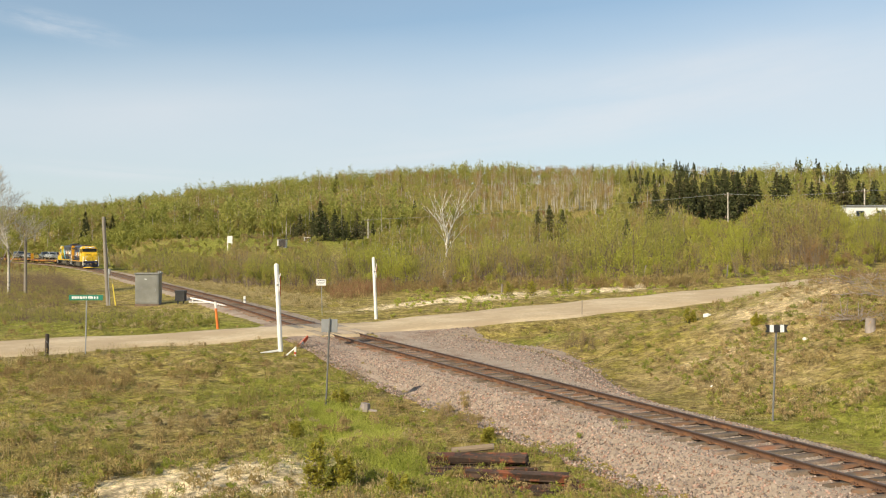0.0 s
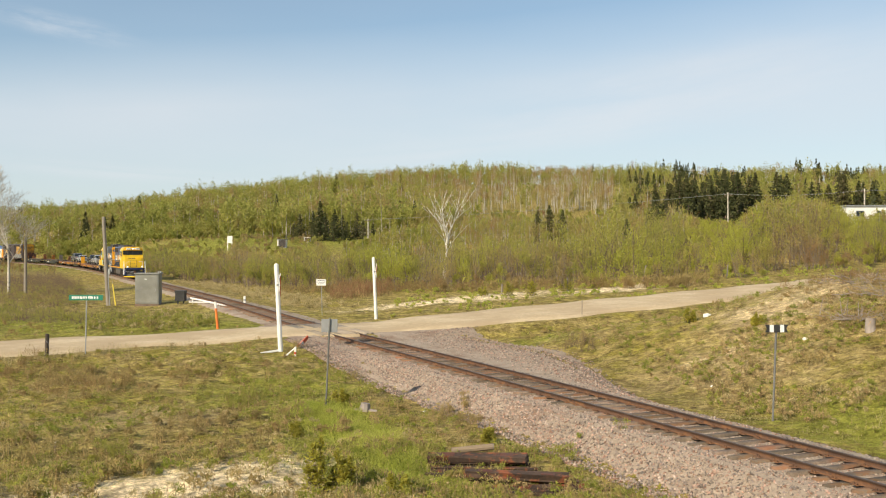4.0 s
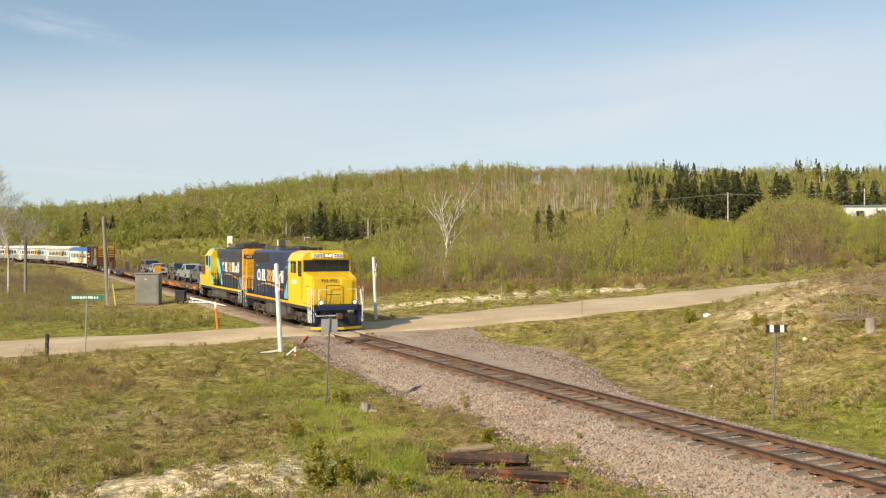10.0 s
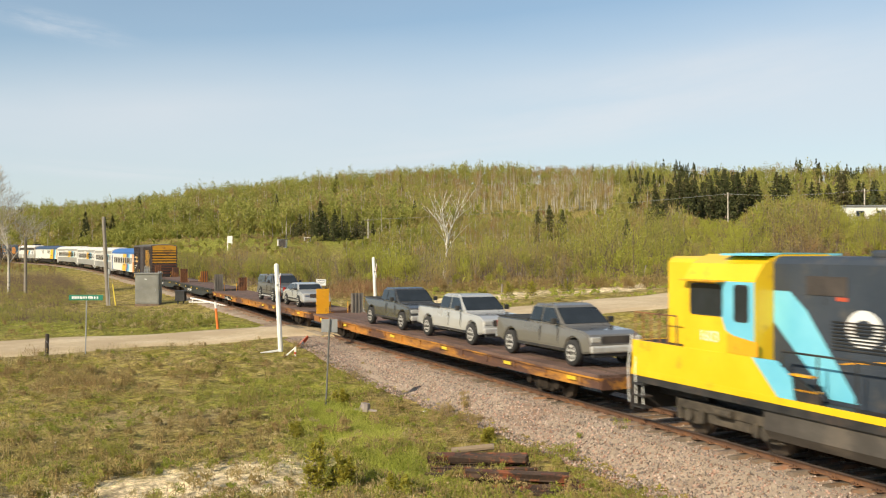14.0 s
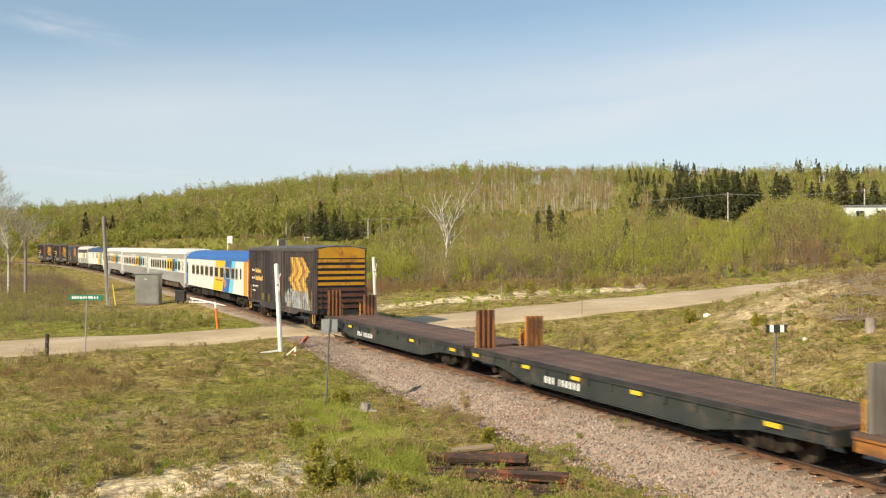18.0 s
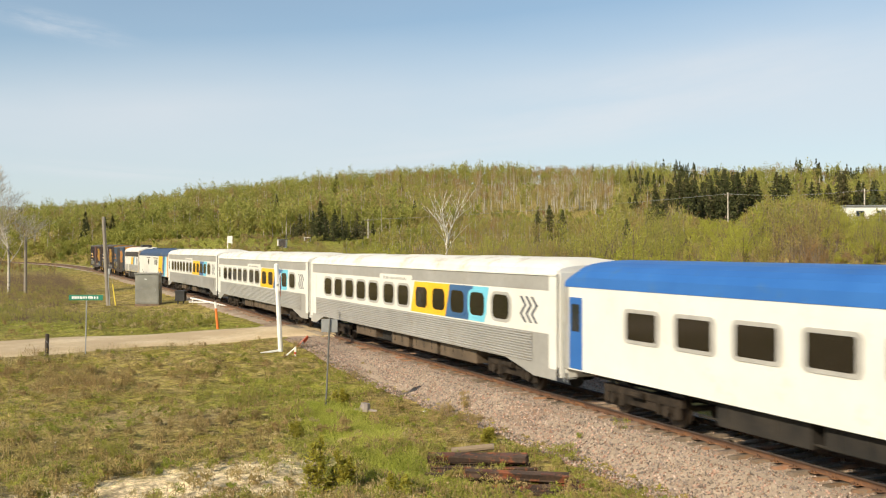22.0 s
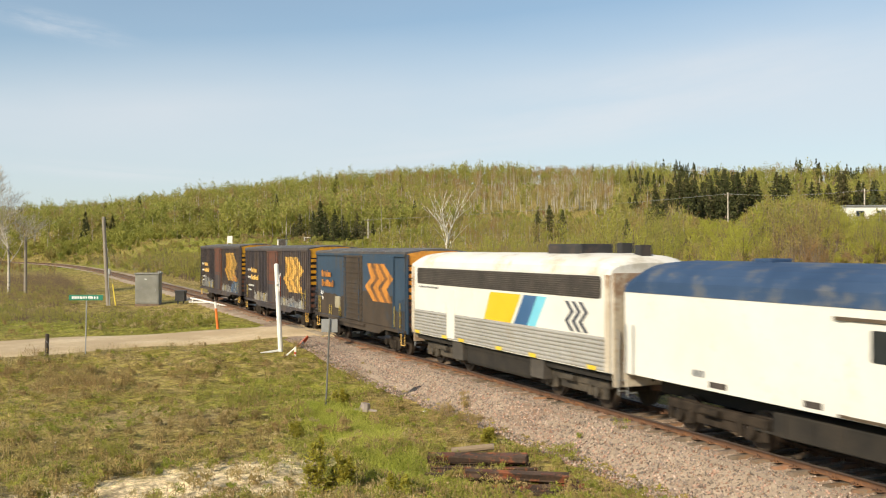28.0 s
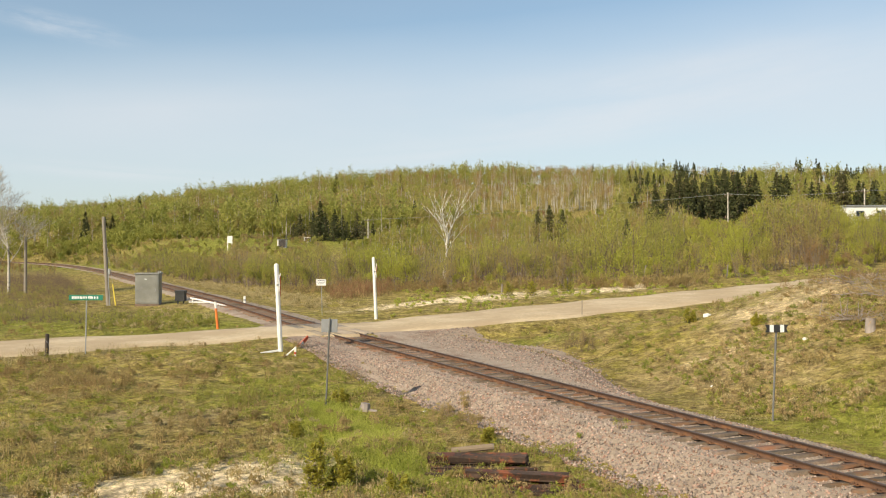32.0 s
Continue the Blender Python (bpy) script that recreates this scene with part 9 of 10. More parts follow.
# ================= things beside the crossing =================
def stand(name, x, y, label, category, group="", z=None):
    """The root of a thing that stands on the ground at a place."""
    ob = new(name)
    if z is None:
        z = float(land_z(np.array([x]), np.array([y]))[0])
    ob.location = (x, y, z)
    tagged(ob, label, category, group)
    return ob


M_POLE = mat("weathered_pole_wood", (0.24, 0.205, 0.165), (0.34, 0.30, 0.25), 1.2, 0.9, bump=0.4, fine=0.35, stretch=(1, 1, 0.15))
M_CABINET = mat("dull_aluminium", (0.25, 0.245, 0.215), (0.33, 0.325, 0.29), 0.8, 0.5, 0.45, fine=0.12, wear=(0.28, 0.27, 0.25), wear_amount=0.3)
M_SIGNBACK = mat("grey_sign_back", (0.27, 0.275, 0.28), (0.34, 0.345, 0.35), 2.0, 0.55, 0.4)
M_POSTGREY = mat("dull_grey_post", (0.16, 0.16, 0.15), (0.24, 0.235, 0.22), 3.0, 0.65, 0.3, fine=0.3)
M_SIGNGREEN = mat("green_sign_face", (0.012, 0.16, 0.10), (0.02, 0.20, 0.125), 2.0, 0.4)
M_ORANGEPOST = mat("orange_plastic", (0.78, 0.17, 0.03), (0.84, 0.22, 0.04), 3.0, 0.5)
M_REDPAINT = mat("faded_red_paint", (0.48, 0.075, 0.03), (0.56, 0.12, 0.05), 2.0, 0.6)
M_GUY = mat("yellow_guard", (0.82, 0.62, 0.06), (0.86, 0.68, 0.10), 3.0, 0.5)
M_DARKPOST = mat("dark_weathered_post", (0.05, 0.04, 0.032), (0.12, 0.095, 0.075), 2.0, 0.9, bump=0.6, fine=0.5, stretch=(1, 1, 0.2))
M_OLDTIE = mat("old_tie_timber", (0.045, 0.03, 0.022), (0.12, 0.075, 0.052), 1.5, 0.9, bump=0.6, fine=0.5, wear=(0.27, 0.085, 0.032), wear_amount=0.42, wear_scale=2.6, rand=0.3, space="World")
M_PALEWOOD = mat("pale_split_wood", (0.24, 0.18, 0.12), (0.34, 0.26, 0.175), 1.5, 0.9, bump=0.4, fine=0.3, stretch=(0.3, 1, 1))
M_DEADWOOD = mat("grey_dead_branches", (0.24, 0.20, 0.175), (0.36, 0.31, 0.275), 1.5, 0.9)


def tapered(bm, p0, p1, r0, r1, sides=12):
    a, b = Vector(p0), Vector(p1)
    d = b - a
    bmesh.ops.create_cone(bm, cap_ends=True, segments=sides, radius1=r0, radius2=r1, depth=d.length, matrix=Matrix.Translation((a + b) / 2) @ d.to_track_quat("Z", "Y").to_matrix().to_4x4())
    return bm


# utility poles by the line
P = stand("utility_pole", -29.72, 84.2, "leaning weathered grey wooden utility pole", "utility pole", "wooden utility poles")
part("pole", tapered(bmesh.new(), (0, 0, -0.4), (-0.45, 0, 7.85), 0.20, 0.15), M_POLE, P)
part("pole_cap", tapered(bmesh.new(), (-0.45, 0, 7.85), (-0.453, 0, 7.93), 0.15, 0.07), M_POLE, P)
part("conduit", rods([(0.17, -0.15, 0), (0.02, -0.15, 3.0)], r=0.035), M_STEEL, P, "grey cable conduit")
part("meter_box", boxes((0.06, 0.22, -0.32, -0.18, 2.8, 3.3), bevel=0.02), M_STEEL, P)
part("pole_bands", rods([(-0.2, 0.0, 4.6), (-0.2, -0.2, 4.6)], [(-0.3, 0.0, 5.6), (-0.3, -0.2, 5.6)], r=0.03), M_STEEL, P)
P = stand("utility_pole", -46.8, 106.2, "short grey wooden pole standing in scrub", "utility pole", "wooden utility poles")
part("pole", tapered(bmesh.new(), (0, 0, -0.4), (0.03, 0, 6.3), 0.19, 0.16), M_POLE, P)
part("pole_cap", tapered(bmesh.new(), (0.03, 0, 6.3), (0.03, 0, 6.36), 0.16, 0.08), M_POLE, P)
G = stand("guy_guard", -29.04, 84.1, "yellow plastic guy wire guard beside the pole", "guy guard")
part("guard", rods([(0.0, 0, -0.1), (-0.28, 0, 1.9)], r=0.05, sides=8), M_GUY, G)
part("wire", rods([(-0.28, 0, 1.9), (-0.98, 0.1, 6.4)], r=0.012), M_STEEL, G)

# signal cabinet
C = stand("signal_cabinet", -26.28, 84.6, "dull aluminium signal cabinet with sloping lid", "signal cabinet")
C.rotation_euler = (0, 0, radians(6))
part("body", boxes((-1.02, 1.02, -0.75, 0.75, 0.12, 2.75), bevel=0.02), M_CABINET, C)
part("lid", boxes((-1.10, 1.10, -0.84, 0.84, 2.75, 2.86), bevel=0.02), M_CABINET, C, "overhanging lid")
for i, x in enumerate((0.0,)):
    d = part("door", boxes((x - 0.94, x + 0.94, -0.785, -0.75, 0.2, 2.7), bevel=0.008), M_CABINET, C)
    part("hinges", rods(*[[(x - 0.93, -0.80, z), (x - 0.93, -0.80, z + 0.12)] for z in (0.4, 1.3, 2.2)], r=0.02), M_STEEL, d)
    part("handle", rods([(x + 0.75, -0.82, 1.25), (x + 0.75, -0.82, 1.45)], r=0.018), M_STEEL, d)
part("door_vent", boxes((-0.2, 0.0, -0.80, -0.785, 2.28, 2.36)), M_LETTER, C, "small white label plate")
part("lifting_lug", boxes((0.9, 1.0, -0.5, -0.4, 2.86, 3.0)), M_STEEL, C)
part("lifting_lug", boxes((0.9, 1.0, 0.4, 0.5, 2.86, 3.0)), M_STEEL, C)
part("conduit", rods([(-1.07, -0.3, 0), (-1.07, -0.3, 1.6), (-1.0, -0.3, 1.7)], r=0.04), M_LETTER, C, "white side conduit")
part("plinth", boxes((-1.05, 1.05, -0.78, 0.78, -0.3, 0.12)), M_TIE, C)
K = stand("relay_box", -23.16, 83.7, "small black relay box on a stand", "relay box")
part("body", boxes((-0.42, 0.42, -0.35, 0.35, 0.25, 1.05), bevel=0.03), M_BLACK, K)
part("lid", boxes((-0.47, 0.47, -0.4, 0.4, 1.05, 1.15), bevel=0.02), M_BLACK, K)
part("stand_leg", boxes((-0.3, -0.2, -0.05, 0.05, -0.2, 0.25)), M_BLACK, K)
part("stand_leg", boxes((0.2, 0.3, -0.05, 0.05, -0.2, 0.25)), M_BLACK, K)

# white pipe lying from the box to the track, on short posts
W = stand("white_pipe", -22.2, 83.4, "long white painted pipe running low beside the track", "pipe", z=0.0)
part("pipe", rods([(0.0, 0.0, 0.28), (2.6, -3.4, 0.10), (6.3, -9.4, -0.12)], r=0.07, sides=8), M_WHITEPAINT, W)
part("branch_pipe", rods([(0.0, -0.4, -0.05), (2.6, -3.4, 0.10)], r=0.05, sides=8), M_WHITEPAINT, W)
part("post", rods([(0.3, -0.5, -0.3), (0.3, -0.5, 0.25)], r=0.05), M_WHITEPAINT, W)
part("post", rods([(2.6, -3.4, -0.35), (2.6, -3.4, 0.12)], r=0.05), M_WHITEPAINT, W)
V = stand("marker_post", -16.93, 80.9, "short white marker post beside the rails", "marker post")
part("post", boxes((-0.09, 0.09, -0.09, 0.09, -0.2, 0.65), bevel=0.02), M_WHITEPAINT, V)
part("cap", boxes((-0.11, 0.11, -0.11, 0.11, 0.28, 0.36)), M_BLACK, V)

O = stand("marker_post", -13.46, 56.7, "orange plastic marker post with white top", "marker post")
part("post", rods([(0, 0, -0.2), (-0.13, 0, 1.22)], r=0.075, sides=10), M_ORANGEPOST, O)
part("top", rods([(-0.13, 0, 1.22), (-0.17, 0, 1.62)], r=0.072, sides=10), M_WHITEPAINT, O, "white upper part")


# crossbuck posts seen nearly edge on
def crossbuck(x, y, height, lean):
    B = stand("crossbuck", x, y, "leaning white crossbuck post with boards edge-on", "crossing sign", "crossbucks at the road")
    part("post", tapered(bmesh.new(), (0, 0, -0.3), (lean, 0, height), 0.115, 0.105, 10), M_WHITEPAINT, B)
    part("cap", tapered(bmesh.new(), (lean, 0, height), (lean, 0, height + 0.06), 0.105, 0.05, 10), M_WHITEPAINT, B)
    zc = height - 0.95
    xc = lean * zc / height
    nx, ny = 0.985, 0.17
    for k in (-1, 1):
        bd = part("board", boxes((-0.62, 0.62, -0.012, 0.012, -0.115, 0.115)), M_WHITEPAINT, B, "white crossing board")
        bd.matrix_basis = Matrix.Translation((xc + nx * (0.12 + 0.02 * k), ny * (0.12 + 0.02 * k), zc)) @ pose(0, 0, 0, 0, 0, math.degrees(math.atan2(nx, -ny))) @ pose(0, 0, 0, 0, 45 * k + 8, 0)
        part("border", boxes((-0.63, 0.63, -0.015, 0.015, -0.125, -0.105)), M_REDPAINT, bd)
    part("bracket", boxes((xc - 0.02, xc + 0.14, -0.14, 0.05, zc - 0.05, zc + 0.05)), M_STEEL, B)
    return B


crossbuck(-7.68, 44.9, 4.1, -0.22)
crossbuck(-4.64, 65.9, 4.22, -0.2)

# broken boards at the foot of the nearer post
Q = stand("broken_plank", -8.1, 44.75, "white painted plank lying on the grass", "plank")
pl = part("plank", boxes((-0.52, 0.52, -0.11, 0.11, 0.02, 0.09), bevel=0.01), M_WHITEPAINT, Q)
Q.rotation_euler = (0, radians(-6), radians(26))
Q = stand("barrier_piece", -7.0, 47.0, "faded red barrier plank leaning by the road", "barrier piece")
part("plank", boxes((-0.6, 0.6, -0.03, 0.03, 0.0, 0.2), bevel=0.01), M_REDPAINT, Q)
part("stripe", boxes((-0.12, 0.12, -0.034, 0.034, 0.004, 0.196)), M_WHITEPAINT, Q)
Q.rotation_euler = (radians(10), radians(-28), radians(62))
Q = stand("barrier_piece", -6.85, 43.9, "broken white and red barrier leg on the grass", "barrier piece")
part("leg", rods([(0, 0, -0.05), (0.02, 0, 0.42)], r=0.05), M_WHITEPAINT, Q)
part("brace", rods([(-0.42, 0.1, 0.02), (0.02, 0, 0.40)], r=0.035), M_WHITEPAINT, Q)
part("red_band", rods([(0.004, 0, 0.1), (0.009, 0, 0.18)], r=0.054), M_REDPAINT, Q)

# back of a sign on a post in the near meadow
S = stand("track_sign", -4.00, 32.3, "grey back of a square sign on a post", "track sign")
part("post", rods([(0, 0, -0.2), (0.14, 0, 3.0)], r=0.030, sides=8), M_POSTGREY, S)
part("plate", boxes((-0.15, 0.40, 0.03, 0.045, 2.53, 2.98), bevel=0.004), M_SIGNBACK, S)
part("bolts", rods([(0.12, 0.02, 2.64), (0.12, 0.06, 2.64)], [(0.12, 0.02, 2.87), (0.12, 0.06, 2.87)], r=0.012), M_STEEL, S)

# street name sign
S = stand("street_sign", -16.72, 44.3, "green street name sign on a grey post", "street sign")
part("post", rods([(0, 0, -0.2), (0.06, 0, 2.5)], r=0.03, sides=8), M_STEEL, S)
sp = part("plate", boxes((-0.76, 0.82, -0.02, 0.02, 2.50, 2.76), bevel=0.008), M_SIGNGREEN, S, "green name plate")
x = -0.62
for w in (0.07, 0.07, 0.08, 0.07, 0.07, 0.09, 0.06, 0.06, 0.06, 0.07, None, 0.08, 0.09, 0.08, None, 0.07, 0.04, 0.07):
    if w:
        part("lettering_bar", boxes((x, x + w * 0.72, -0.026, -0.02, 2.575, 2.69)), M_LETTER, sp)
    x += 0.072 if w else 0.05
S = stand("fence_post", -18.17, 43.4, "short dark weathered wooden post by the road", "post", "wooden fence posts")
part("post", tapered(bmesh.new(), (0, 0, -0.3), (0.05, 0, 1.02), 0.10, 0.085, 9), M_DARKPOST, S)
part("wire_stub", rods([(0, -0.1, 0.75), (0.2, -0.2, 0.55)], r=0.008), M_STEEL, S)
S = stand("survey_stake", -10.49, 25.6, "small pale survey stake in the meadow", "stake")
part("stake", boxes((-0.025, 0.025, -0.01, 0.01, -0.1, 0.32)), M_PALEWOOD, S)
part("ribbon", boxes((-0.028, 0.028, -0.013, 0.013, 0.24, 0.28)), M_WHITEPAINT, S)

# black and white board beyond the track
S = stand("mileage_board", 9.89, 28.3, "black and white notched board on a grey post", "track sign")
part("post", rods([(-0.05, 0, -0.3), (0.06, 0, 2.72)], r=0.034, sides=8), M_POSTGREY, S)
bd = part("board", plates([[(-0.28, 2.63), (0.40, 2.63), (0.35, 2.74), (0.40, 2.86), (-0.28, 2.86), (-0.23, 2.74)]], -0.05, 0.02), M_BLACK, S)
part("stripe", boxes((-0.15, -0.03, -0.056, -0.05, 2.635, 2.855)), M_LETTER, bd)
part("stripe", boxes((0.16, 0.28, -0.056, -0.05, 2.635, 2.855)), M_LETTER, bd)

# small notice by the line beyond the crossing
S = stand("notice_sign", -8.84, 69.3, "small white notice on a thin post", "notice sign")
part("post", rods([(0, 0, -0.2), (-0.05, 0, 2.5)], r=0.022), M_STEEL, S)
nb = part("plate", boxes((-0.42, 0.28, -0.02, 0.0, 2.12, 2.58), bevel=0.006), M_WHITEPAINT, S)
for k, (a, b) in enumerate(((-0.32, 0.18), (-0.36, 0.22), (-0.3, 0.1))):
    part("lettering_bar", boxes((a, b, -0.025, -0.02, 2.47 - k * 0.12, 2.51 - k * 0.12)), M_GREYCHEV, nb)

# fence posts behind the road
for i, (x, y, h, lean) in enumerate(((18.02, 85.6, 1.7, 0.3), (4.99, 80.5, 1.0, 0.02), (-4.74, 94.7, 0.9, 0.05), (10.8, 82.0, 1.1, -0.05), (8.42, 57.4, 0.9, 0.0), (26.5, 88.5, 1.2, 0.1))):
    S = stand("fence_post", x, y, "old grey wooden fence post at the thicket's edge", "post", "wooden fence posts")
    part("post", tapered(bmesh.new(), (0, 0, -0.3), (lean, 0, h), 0.075 if i != 4 else 0.03, 0.06 if i != 4 else 0.025, 8), M_POLE, S)
    part("top", tapered(bmesh.new(), (lean, 0, h), (lean, 0, h + 0.04), 0.06 if i != 4 else 0.025, 0.02, 8), M_POLE, S)

# pile of old ties in the grass
tie_rng = np.random.default_rng(61)
for i, (x, y, z, length, turn, tilt) in enumerate(((0.9, 23.55, 0.03, 2.5, -6, 1), (1.0, 23.10, 0.02, 2.6, -3, 0), (0.85, 23.35, 0.27, 2.45, -9, -1), (1.9, 22.15, 0.01, 2.6, -2, 1), (2.1, 21.70, 0.02, 2.7, 3, 0), (1.7, 21.95, 0.24, 2.4, -5, 2), (2.6, 21.35, 0.00, 2.6, 5, -1), (0.2, 22.75, 0.00, 1.3, -12, 0))):
    T = stand("old_tie", x, y, "discarded dark railway tie with rusty patches", "railway tie", "pile of old ties")
    T.location.z += z - 0.07
    T.rotation_euler = (radians(tie_rng.normal(0, 4)), radians(tilt), radians(turn))
    bm = boxes((-length / 2, length / 2, -0.12, 0.12, 0.0, 0.19), bevel=0.025)
    for v in bm.verts:
        v.co += Vector(tie_rng.normal(0, 0.022, 3))
    part("timber", bm, M_OLDTIE, T)
    for k in (-0.72, 0.72):
        if abs(k) < length / 2 - 0.2:
            part("tie_plate_mark", boxes((k - 0.16, k + 0.16, -0.10, 0.10, 0.185, 0.197)), M_RUSTDOOR, T, "rust-red tie plate mark")
T = stand("split_log", 0.75, 24.1, "pale split log lying on the old ties", "log")
T.location.z += 0.28
T.rotation_euler = (0, radians(-5), radians(4))
part("log", rod(bmesh.new(), [(-0.5, 0, 0.1), (0.5, 0, 0.1)], 0.085, 9), M_PALEWOOD, T)
part("end_grain", rod(bmesh.new(), [(0.5, 0, 0.1), (0.53, 0, 0.1)], 0.078, 9), M_POLE, T)

# stones, stump and brush on the bank
for x, y, r in ((12.42, 44.5, 0.19), (14.1, 36.9, 0.12), (9.6, 33.8, 0.07), (-0.6, 31.6, 0.09)):
    S = stand("white_stone", x, y, "pale boulder lying in the dry grass", "stone", "pale stones")
    bm = bmesh.new()
    bmesh.ops.create_icosphere(bm, subdivisions=2, radius=r)
    sr = np.random.default_rng(int(x * 100) % 997)
    for v in bm.verts:
        v.co *= 1 + sr.normal(0, 0.09)
        v.co.z *= 0.75
    me = bpy.data.meshes.new("stone")
    bm.to_mesh(me)
    bm.free()
    me.materials.append(M_WHITEPAINT)
    ob = new("stone_body", me)
    ob.parent = S
S = stand("tree_stump", 16.18, 35.9, "pale grey cut tree stump on the bank", "tree stump")
part("stump", tapered(bmesh.new(), (0, 0, -0.2), (0.02, 0, 0.46), 0.22, 0.17, 11), M_DEADWOOD, S)
part("cut_face", tapered(bmesh.new(), (0.02, 0, 0.46), (0.02, 0, 0.475), 0.165, 0.16, 11), M_PALEWOOD, S)


S = stand("tree_stump", -2.63, 31.6, "low pale rotten stump in the meadow", "tree stump")
part("stump", tapered(bmesh.new(), (0, 0, -0.15), (0.05, 0, 0.26), 0.24, 0.15, 9), M_DEADWOOD, S)
part("root", rods([(0.1, -0.05, 0.02), (0.42, -0.12, 0.0)], r=0.06), M_DEADWOOD, S)
part("root", rods([(-0.1, 0.02, 0.03), (-0.36, 0.10, 0.0)], r=0.05), M_DEADWOOD, S)


def brush_pile(x, y, seed, n, size):
    S = stand("brush_pile", x, y, "tangled pile of grey dead branches on the bank", "brush pile", "brush piles")
    rng = np.random.default_rng(seed)
    a = rng.normal(0, 1, (n, 3)) * [size, size * 0.7, 0.12]
    a[:, 2] = np.abs(a[:, 2])
    d = rng.normal(0, 1, (n, 3)) * [1, 1, 0.45]
    d /= np.linalg.norm(d, axis=1)[:, None]
    b = a + d * rng.uniform(0.3, 0.9, (n, 1))
    b[:, 2] = np.abs(b[:, 2])
    tagged(mesh_object("dead_brush", *sticks(a, b, rng.uniform(0.008, 0.03, n), 0.005, 4), M_DEADWOOD, S), kind="stuff")
    c = rng.normal(0, 1, (n * 3, 3)) * [size * 1.1, size, 0.05]
    e = c + np.stack([rng.normal(0, 0.15, n * 3), rng.normal(0, 0.15, n * 3), rng.uniform(0.15, 0.45, n * 3)], 1)
    tagged(mesh_object("stem_growth", *sticks(c, e, 0.008, 0.003, 3), M_BLADE_BROWN, S), kind="stuff")


brush_pile(16.6, 37.4, 71, 110, 0.8)
brush_pile(18.6, 39.8, 72, 110, 0.9)
brush_pile(19.4, 43.6, 73, 90, 1.1)
brush_pile(21.4, 42.6, 74, 110, 1.3)

# bushy young spruces in the foreground
M_LEAF_YOUNG = leaf_mat("young_spruce_shoots", (0.42, 0.39, 0.065), (0.58, 0.52, 0.095), (0.34, 0.32, 0.065), 0.3, 0.6)


def young_spruce(x, y, h, seed):
    S = stand("young_spruce", x, y, "bushy yellow-green young spruce in the meadow", "spruce", "young spruces in the meadow")
    rng = np.random.default_rng(seed)
    pts, a, b = [], [], []
    for k in range(5):
        ox, oy, hh = rng.normal(0, 0.20 * h), rng.normal(0, 0.18 * h), h * rng.uniform(0.5, 1.0)
        for i in range(40):
            f = rng.random() ** 0.8
            an = rng.uniform(0, 2 * math.pi)
            r = hh * 0.38 * (1 - f) + 0.03
            e = np.array([ox + math.cos(an) * r, oy + math.sin(an) * r, hh * f + 0.04])
            s0 = np.array([ox, oy, hh * f * 0.92])
            a.append(s0)
            b.append(e)
            for q in np.linspace(0.25, 1.0, 8):
                pts.append(s0 * (1 - q) + e * q + rng.normal(0, 0.02, 3))
    tagged(mesh_object("branchwork", *sticks(a, b, 0.008, 0.003, 3), M_BARK_DARK, S), kind="stuff")
    mesh_object("foliage", *leaf_cards(np.array(pts), rng.uniform(0.026, 0.058, len(pts)), rng, 0.2, 0.5), M_LEAF_YOUNG, S)


young_spruce(-2.85, 20.6, 1.3, 81)
young_spruce(-2.35, 20.9, 0.8, 93)
young_spruce(-1.0, 20.2, 0.55, 82)
young_spruce(-3.6, 33.2, 0.6, 83)
young_spruce(-4.3, 28.0, 0.45, 84)
young_spruce(1.2, 26.3, 0.5, 85)
young_spruce(11.6, 44.3, 0.7, 86)
young_spruce(13.2, 40.2, 0.6, 87)
young_spruce(7.5, 80.0, 1.6, 88)
young_spruce(5.6, 79.6, 1.3, 89)
young_spruce(10.6, 81.8, 1.1, 90)
young_spruce(14.2, 84.2, 1.2, 91)
young_spruce(3.6, 81.0, 1.0, 92)

# far field: board on legs, sheds, a trailer home, poles and wires
S = stand("field_board", -45.0, 200.0, "white notice board on two legs in the field", "sign board")
part("board", boxes((-0.55, 0.55, -0.05, 0.05, 1.5, 3.0)), M_WHITEPAINT, S)
part("leg", boxes((-0.5, -0.36, -0.05, 0.05, -0.2, 1.5)), M_WHITEPAINT, S)
part("leg", boxes((0.36, 0.5, -0.05, 0.05, -0.2, 1.5)), M_WHITEPAINT, S)


def shed(name, x, y, w, d, h, label, wall, roof):
    S = stand(name, x, y, label, "shed", "small field sheds")
    part("walls", boxes((-w / 2, w / 2, -d / 2, d / 2, -0.2, h)), wall, S)
    part("roof", boxes((-w / 2 - 0.12, w / 2 + 0.12, -d / 2 - 0.12, d / 2 + 0.12, h, h + 0.12)), roof, S)
    # dark front wall, laid over the walls as one panel
    part("door", boxes((-w * 0.38, w / 2 - 0.05, -d / 2 - 0.04, -d / 2, 0, h - 0.06)), M_GRILLE, S, "dark panel over most of the front wall")
    part("corner_trim", boxes((-w / 2 - 0.03, -w / 2 + 0.06, -d / 2 - 0.03, -d / 2, 0, h)), M_WHITEPAINT, S)


shed("field_shed", -33.9, 200.0, 1.8, 1.6, 1.7, "small white and dark field shed", M_WHITEPAINT, M_BLACK)
shed("field_shed", -30.6, 214.0, 1.3, 1.2, 0.9, "tiny white box shed in the field", M_WHITEPAINT, M_WHITEPAINT)
shed("field_shed", -10.0, 205.0, 1.2, 1.2, 1.1, "tiny grey shed before the spruces", M_STEEL, M_WHITEPAINT)


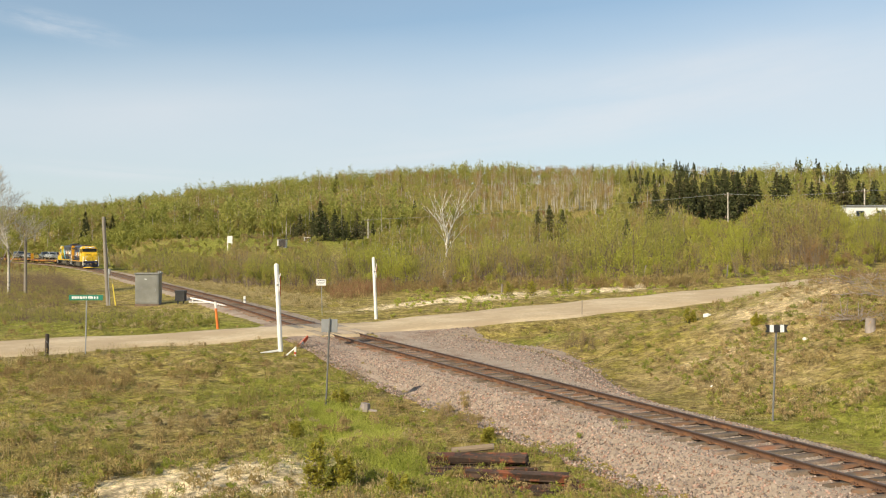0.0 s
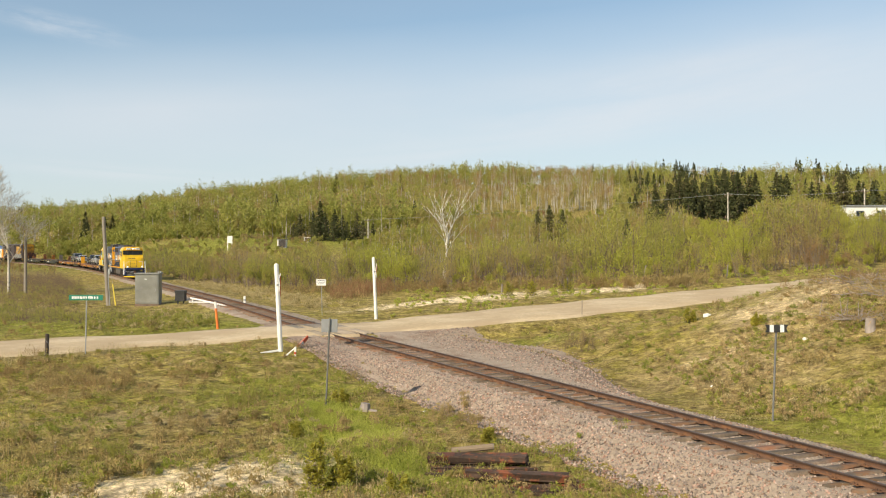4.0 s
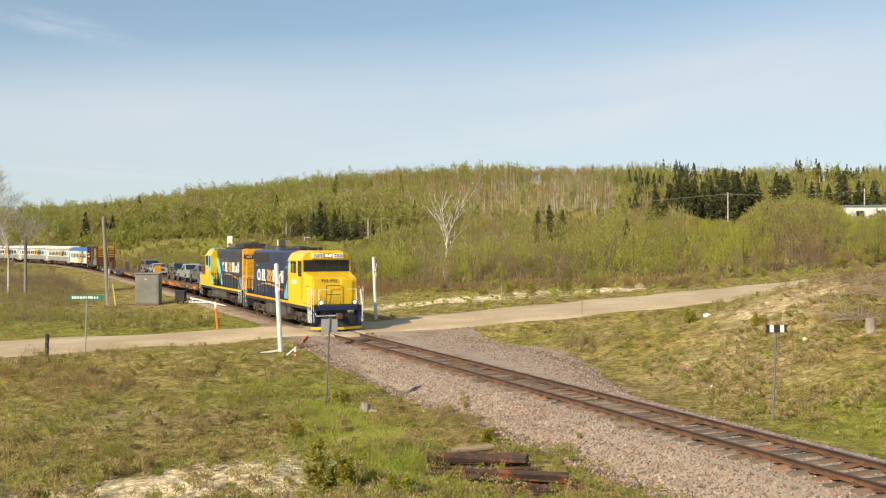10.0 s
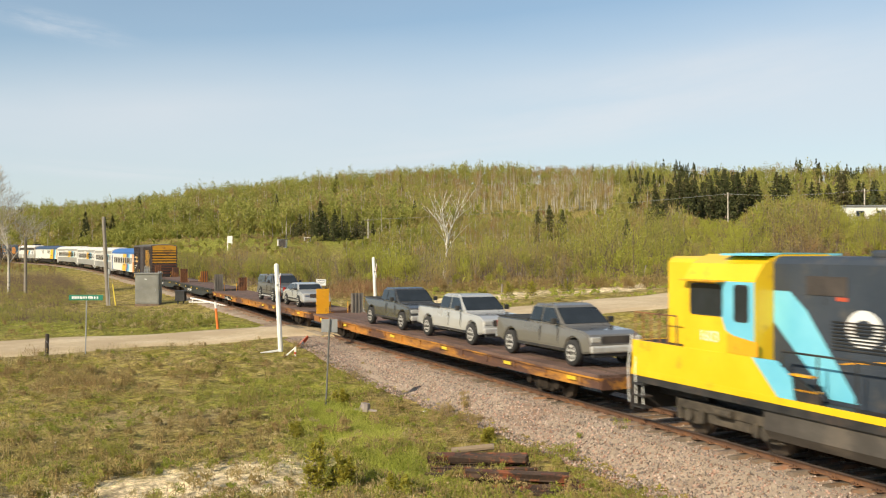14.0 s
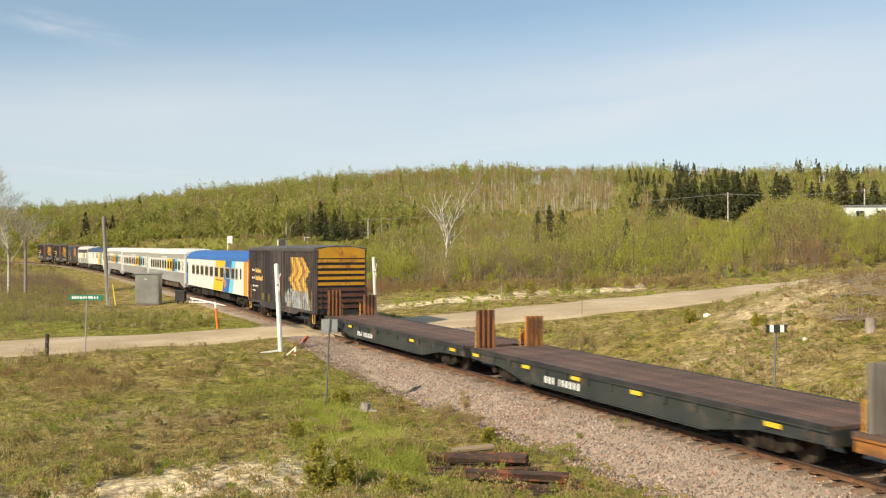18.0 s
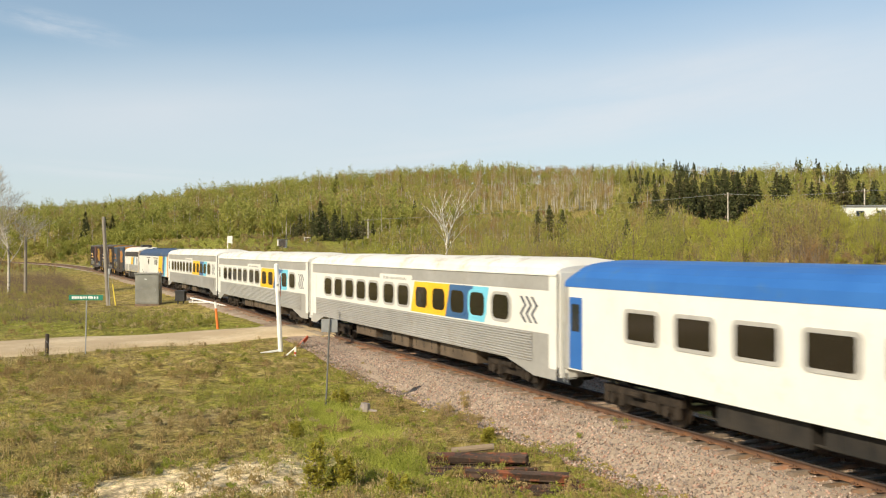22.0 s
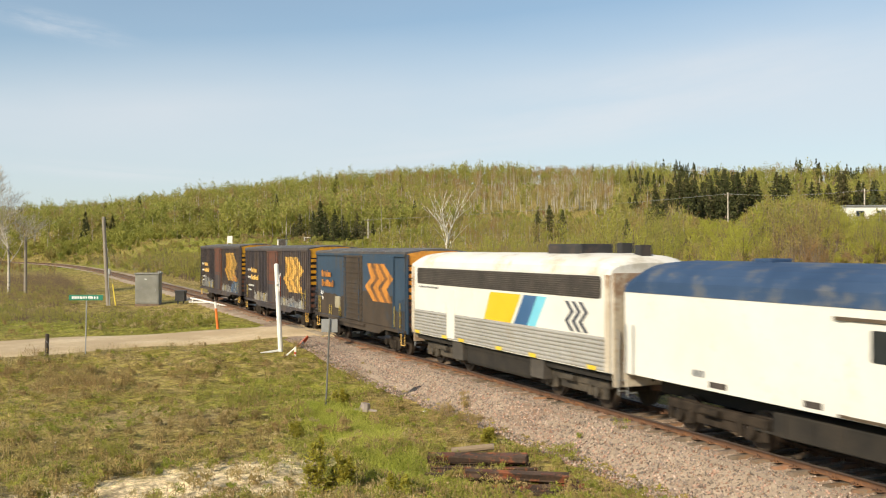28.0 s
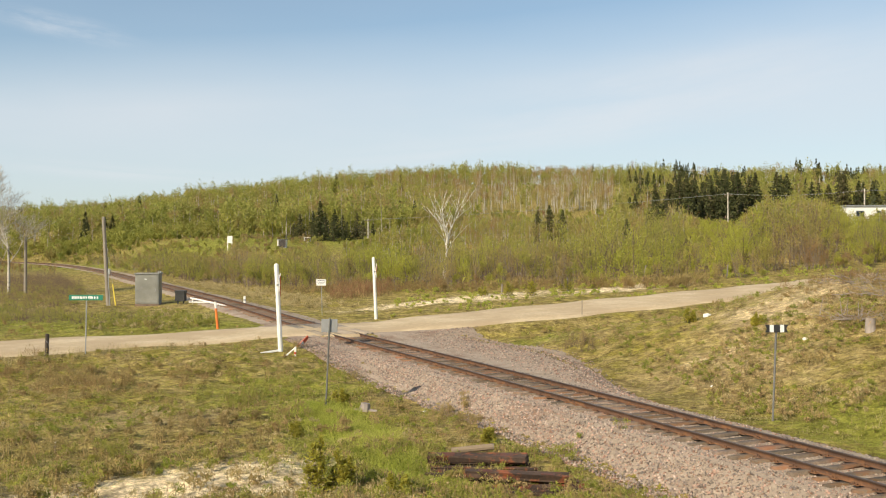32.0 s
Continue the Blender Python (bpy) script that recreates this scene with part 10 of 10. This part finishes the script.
def trailer_home(x, y):
    S = stand("trailer_home", x, y, "long white trailer home with flat roof", "trailer home")
    part("walls", boxes((-6.5, 6.5, -1.9, 1.9, 1.1, 3.6)), M_WHITEPAINT, S)
    part("roof", boxes((-6.7, 6.7, -2.1, 2.1, 3.6, 3.78)), M_STEEL, S, "grey flat roof")
    part("skirting", boxes((-6.45, 6.45, -1.85, 1.85, -0.5, 1.1)), M_CABINET, S)
    for wx in (-4.5, -1.5, 2.0, 4.8):
        w = part("window", boxes((wx - 0.6, wx + 0.6, -1.94, -1.9, 2.1, 3.0)), M_STEEL, S)
        part("pane", boxes((wx - 0.52, wx + 0.52, -1.96, -1.94, 2.18, 2.92)), M_GLASS, w)
    part("door", boxes((0.0, 0.9, -1.95, -1.9, 1.2, 3.2)), M_BAND, S)


trailer_home(64.4, 138.0)


def wire_pole(x, y, h):
    P = stand("utility_pole", x, y, "far pale wooden power pole with crossarm", "utility pole", "power poles")
    part("pole", tapered(bmesh.new(), (0, 0, -0.5), (0, 0, h), 0.15, 0.11, 8), M_BARK_PALE, P)
    part("crossarm", boxes((-0.6, 0.6, -0.06, 0.06, h - 0.5, h - 0.38)), M_BARK_DARK, P)
    for k in (-0.5, 0.5):
        part("insulator", rods([(k, 0, h - 0.38), (k, 0, h - 0.22)], r=0.03), M_STEEL, P)
    return P


poles = [wire_pole(-17.0, 215.0, 5.2), wire_pole(46.6, 155.0, 6.2), wire_pole(64.5, 145.0, 6.5), wire_pole(97.0, 140.0, 8.0)]
for a, b in zip(poles, poles[1:]):
    for k in (-0.5, 0.5):
        pa = Vector(a.location) + Vector((k, 0, (4.98 if a is poles[0] else 5.98 if a is poles[1] else 6.28 if a is poles[2] else 7.78)))
        pb = Vector(b.location) + Vector((k, 0, (5.98 if b is poles[1] else 6.28 if b is poles[2] else 7.78)))
        pts = [pa.lerp(pb, i / 10) - Vector((0, 0, 0.5 * (1 - (2 * i / 10 - 1) ** 2))) for i in range(11)]
        wv, wf = sticks([tuple(p) for p in pts[:-1]], [tuple(p) for p in pts[1:]], 0.011, 0.011, 4)
        tagged(mesh_object("power_wire", wv, wf, M_STEEL), "thin sagging overhead power wire", "power wire", "power wires")
# ================= the train runs through =================
def train_station(t):
    d = t - 20.0
    return 17.0123 * d + 0.0612 * d * d


def car_pose(middle, length, t):
    """A car rides on its two trucks."""
    s = middle + train_station(t)
    ax, ay, _ = on_track(s + length * 0.34)
    bx, by, _ = on_track(s - length * 0.34)
    return pose((ax + bx) / 2, (ay + by) / 2, float(grade(s)), 0, 0, math.degrees(math.atan2(ay - by, ax - bx)))


def motions():
    times = [t / 2 for t in range(65)]
    at = {}
    for car, middle, length in CARS:
        rows = [(t, car_pose(middle, length, t)) for t in times]
        at[car] = rows
        walk(car, rows)
    for thing, carrier, place in CARGO:
        walk(thing, [(t, m @ place) for t, m in at[carrier]])
    for wheel, x, r in WHEELS:
        walk(wheel, [(k / 30, Matrix.Translation((x, 0, r)) @ Matrix.Rotation((train_station(k / 30) / r) % (2 * math.pi), 4, "Y")) for k in range(961)])


motions()
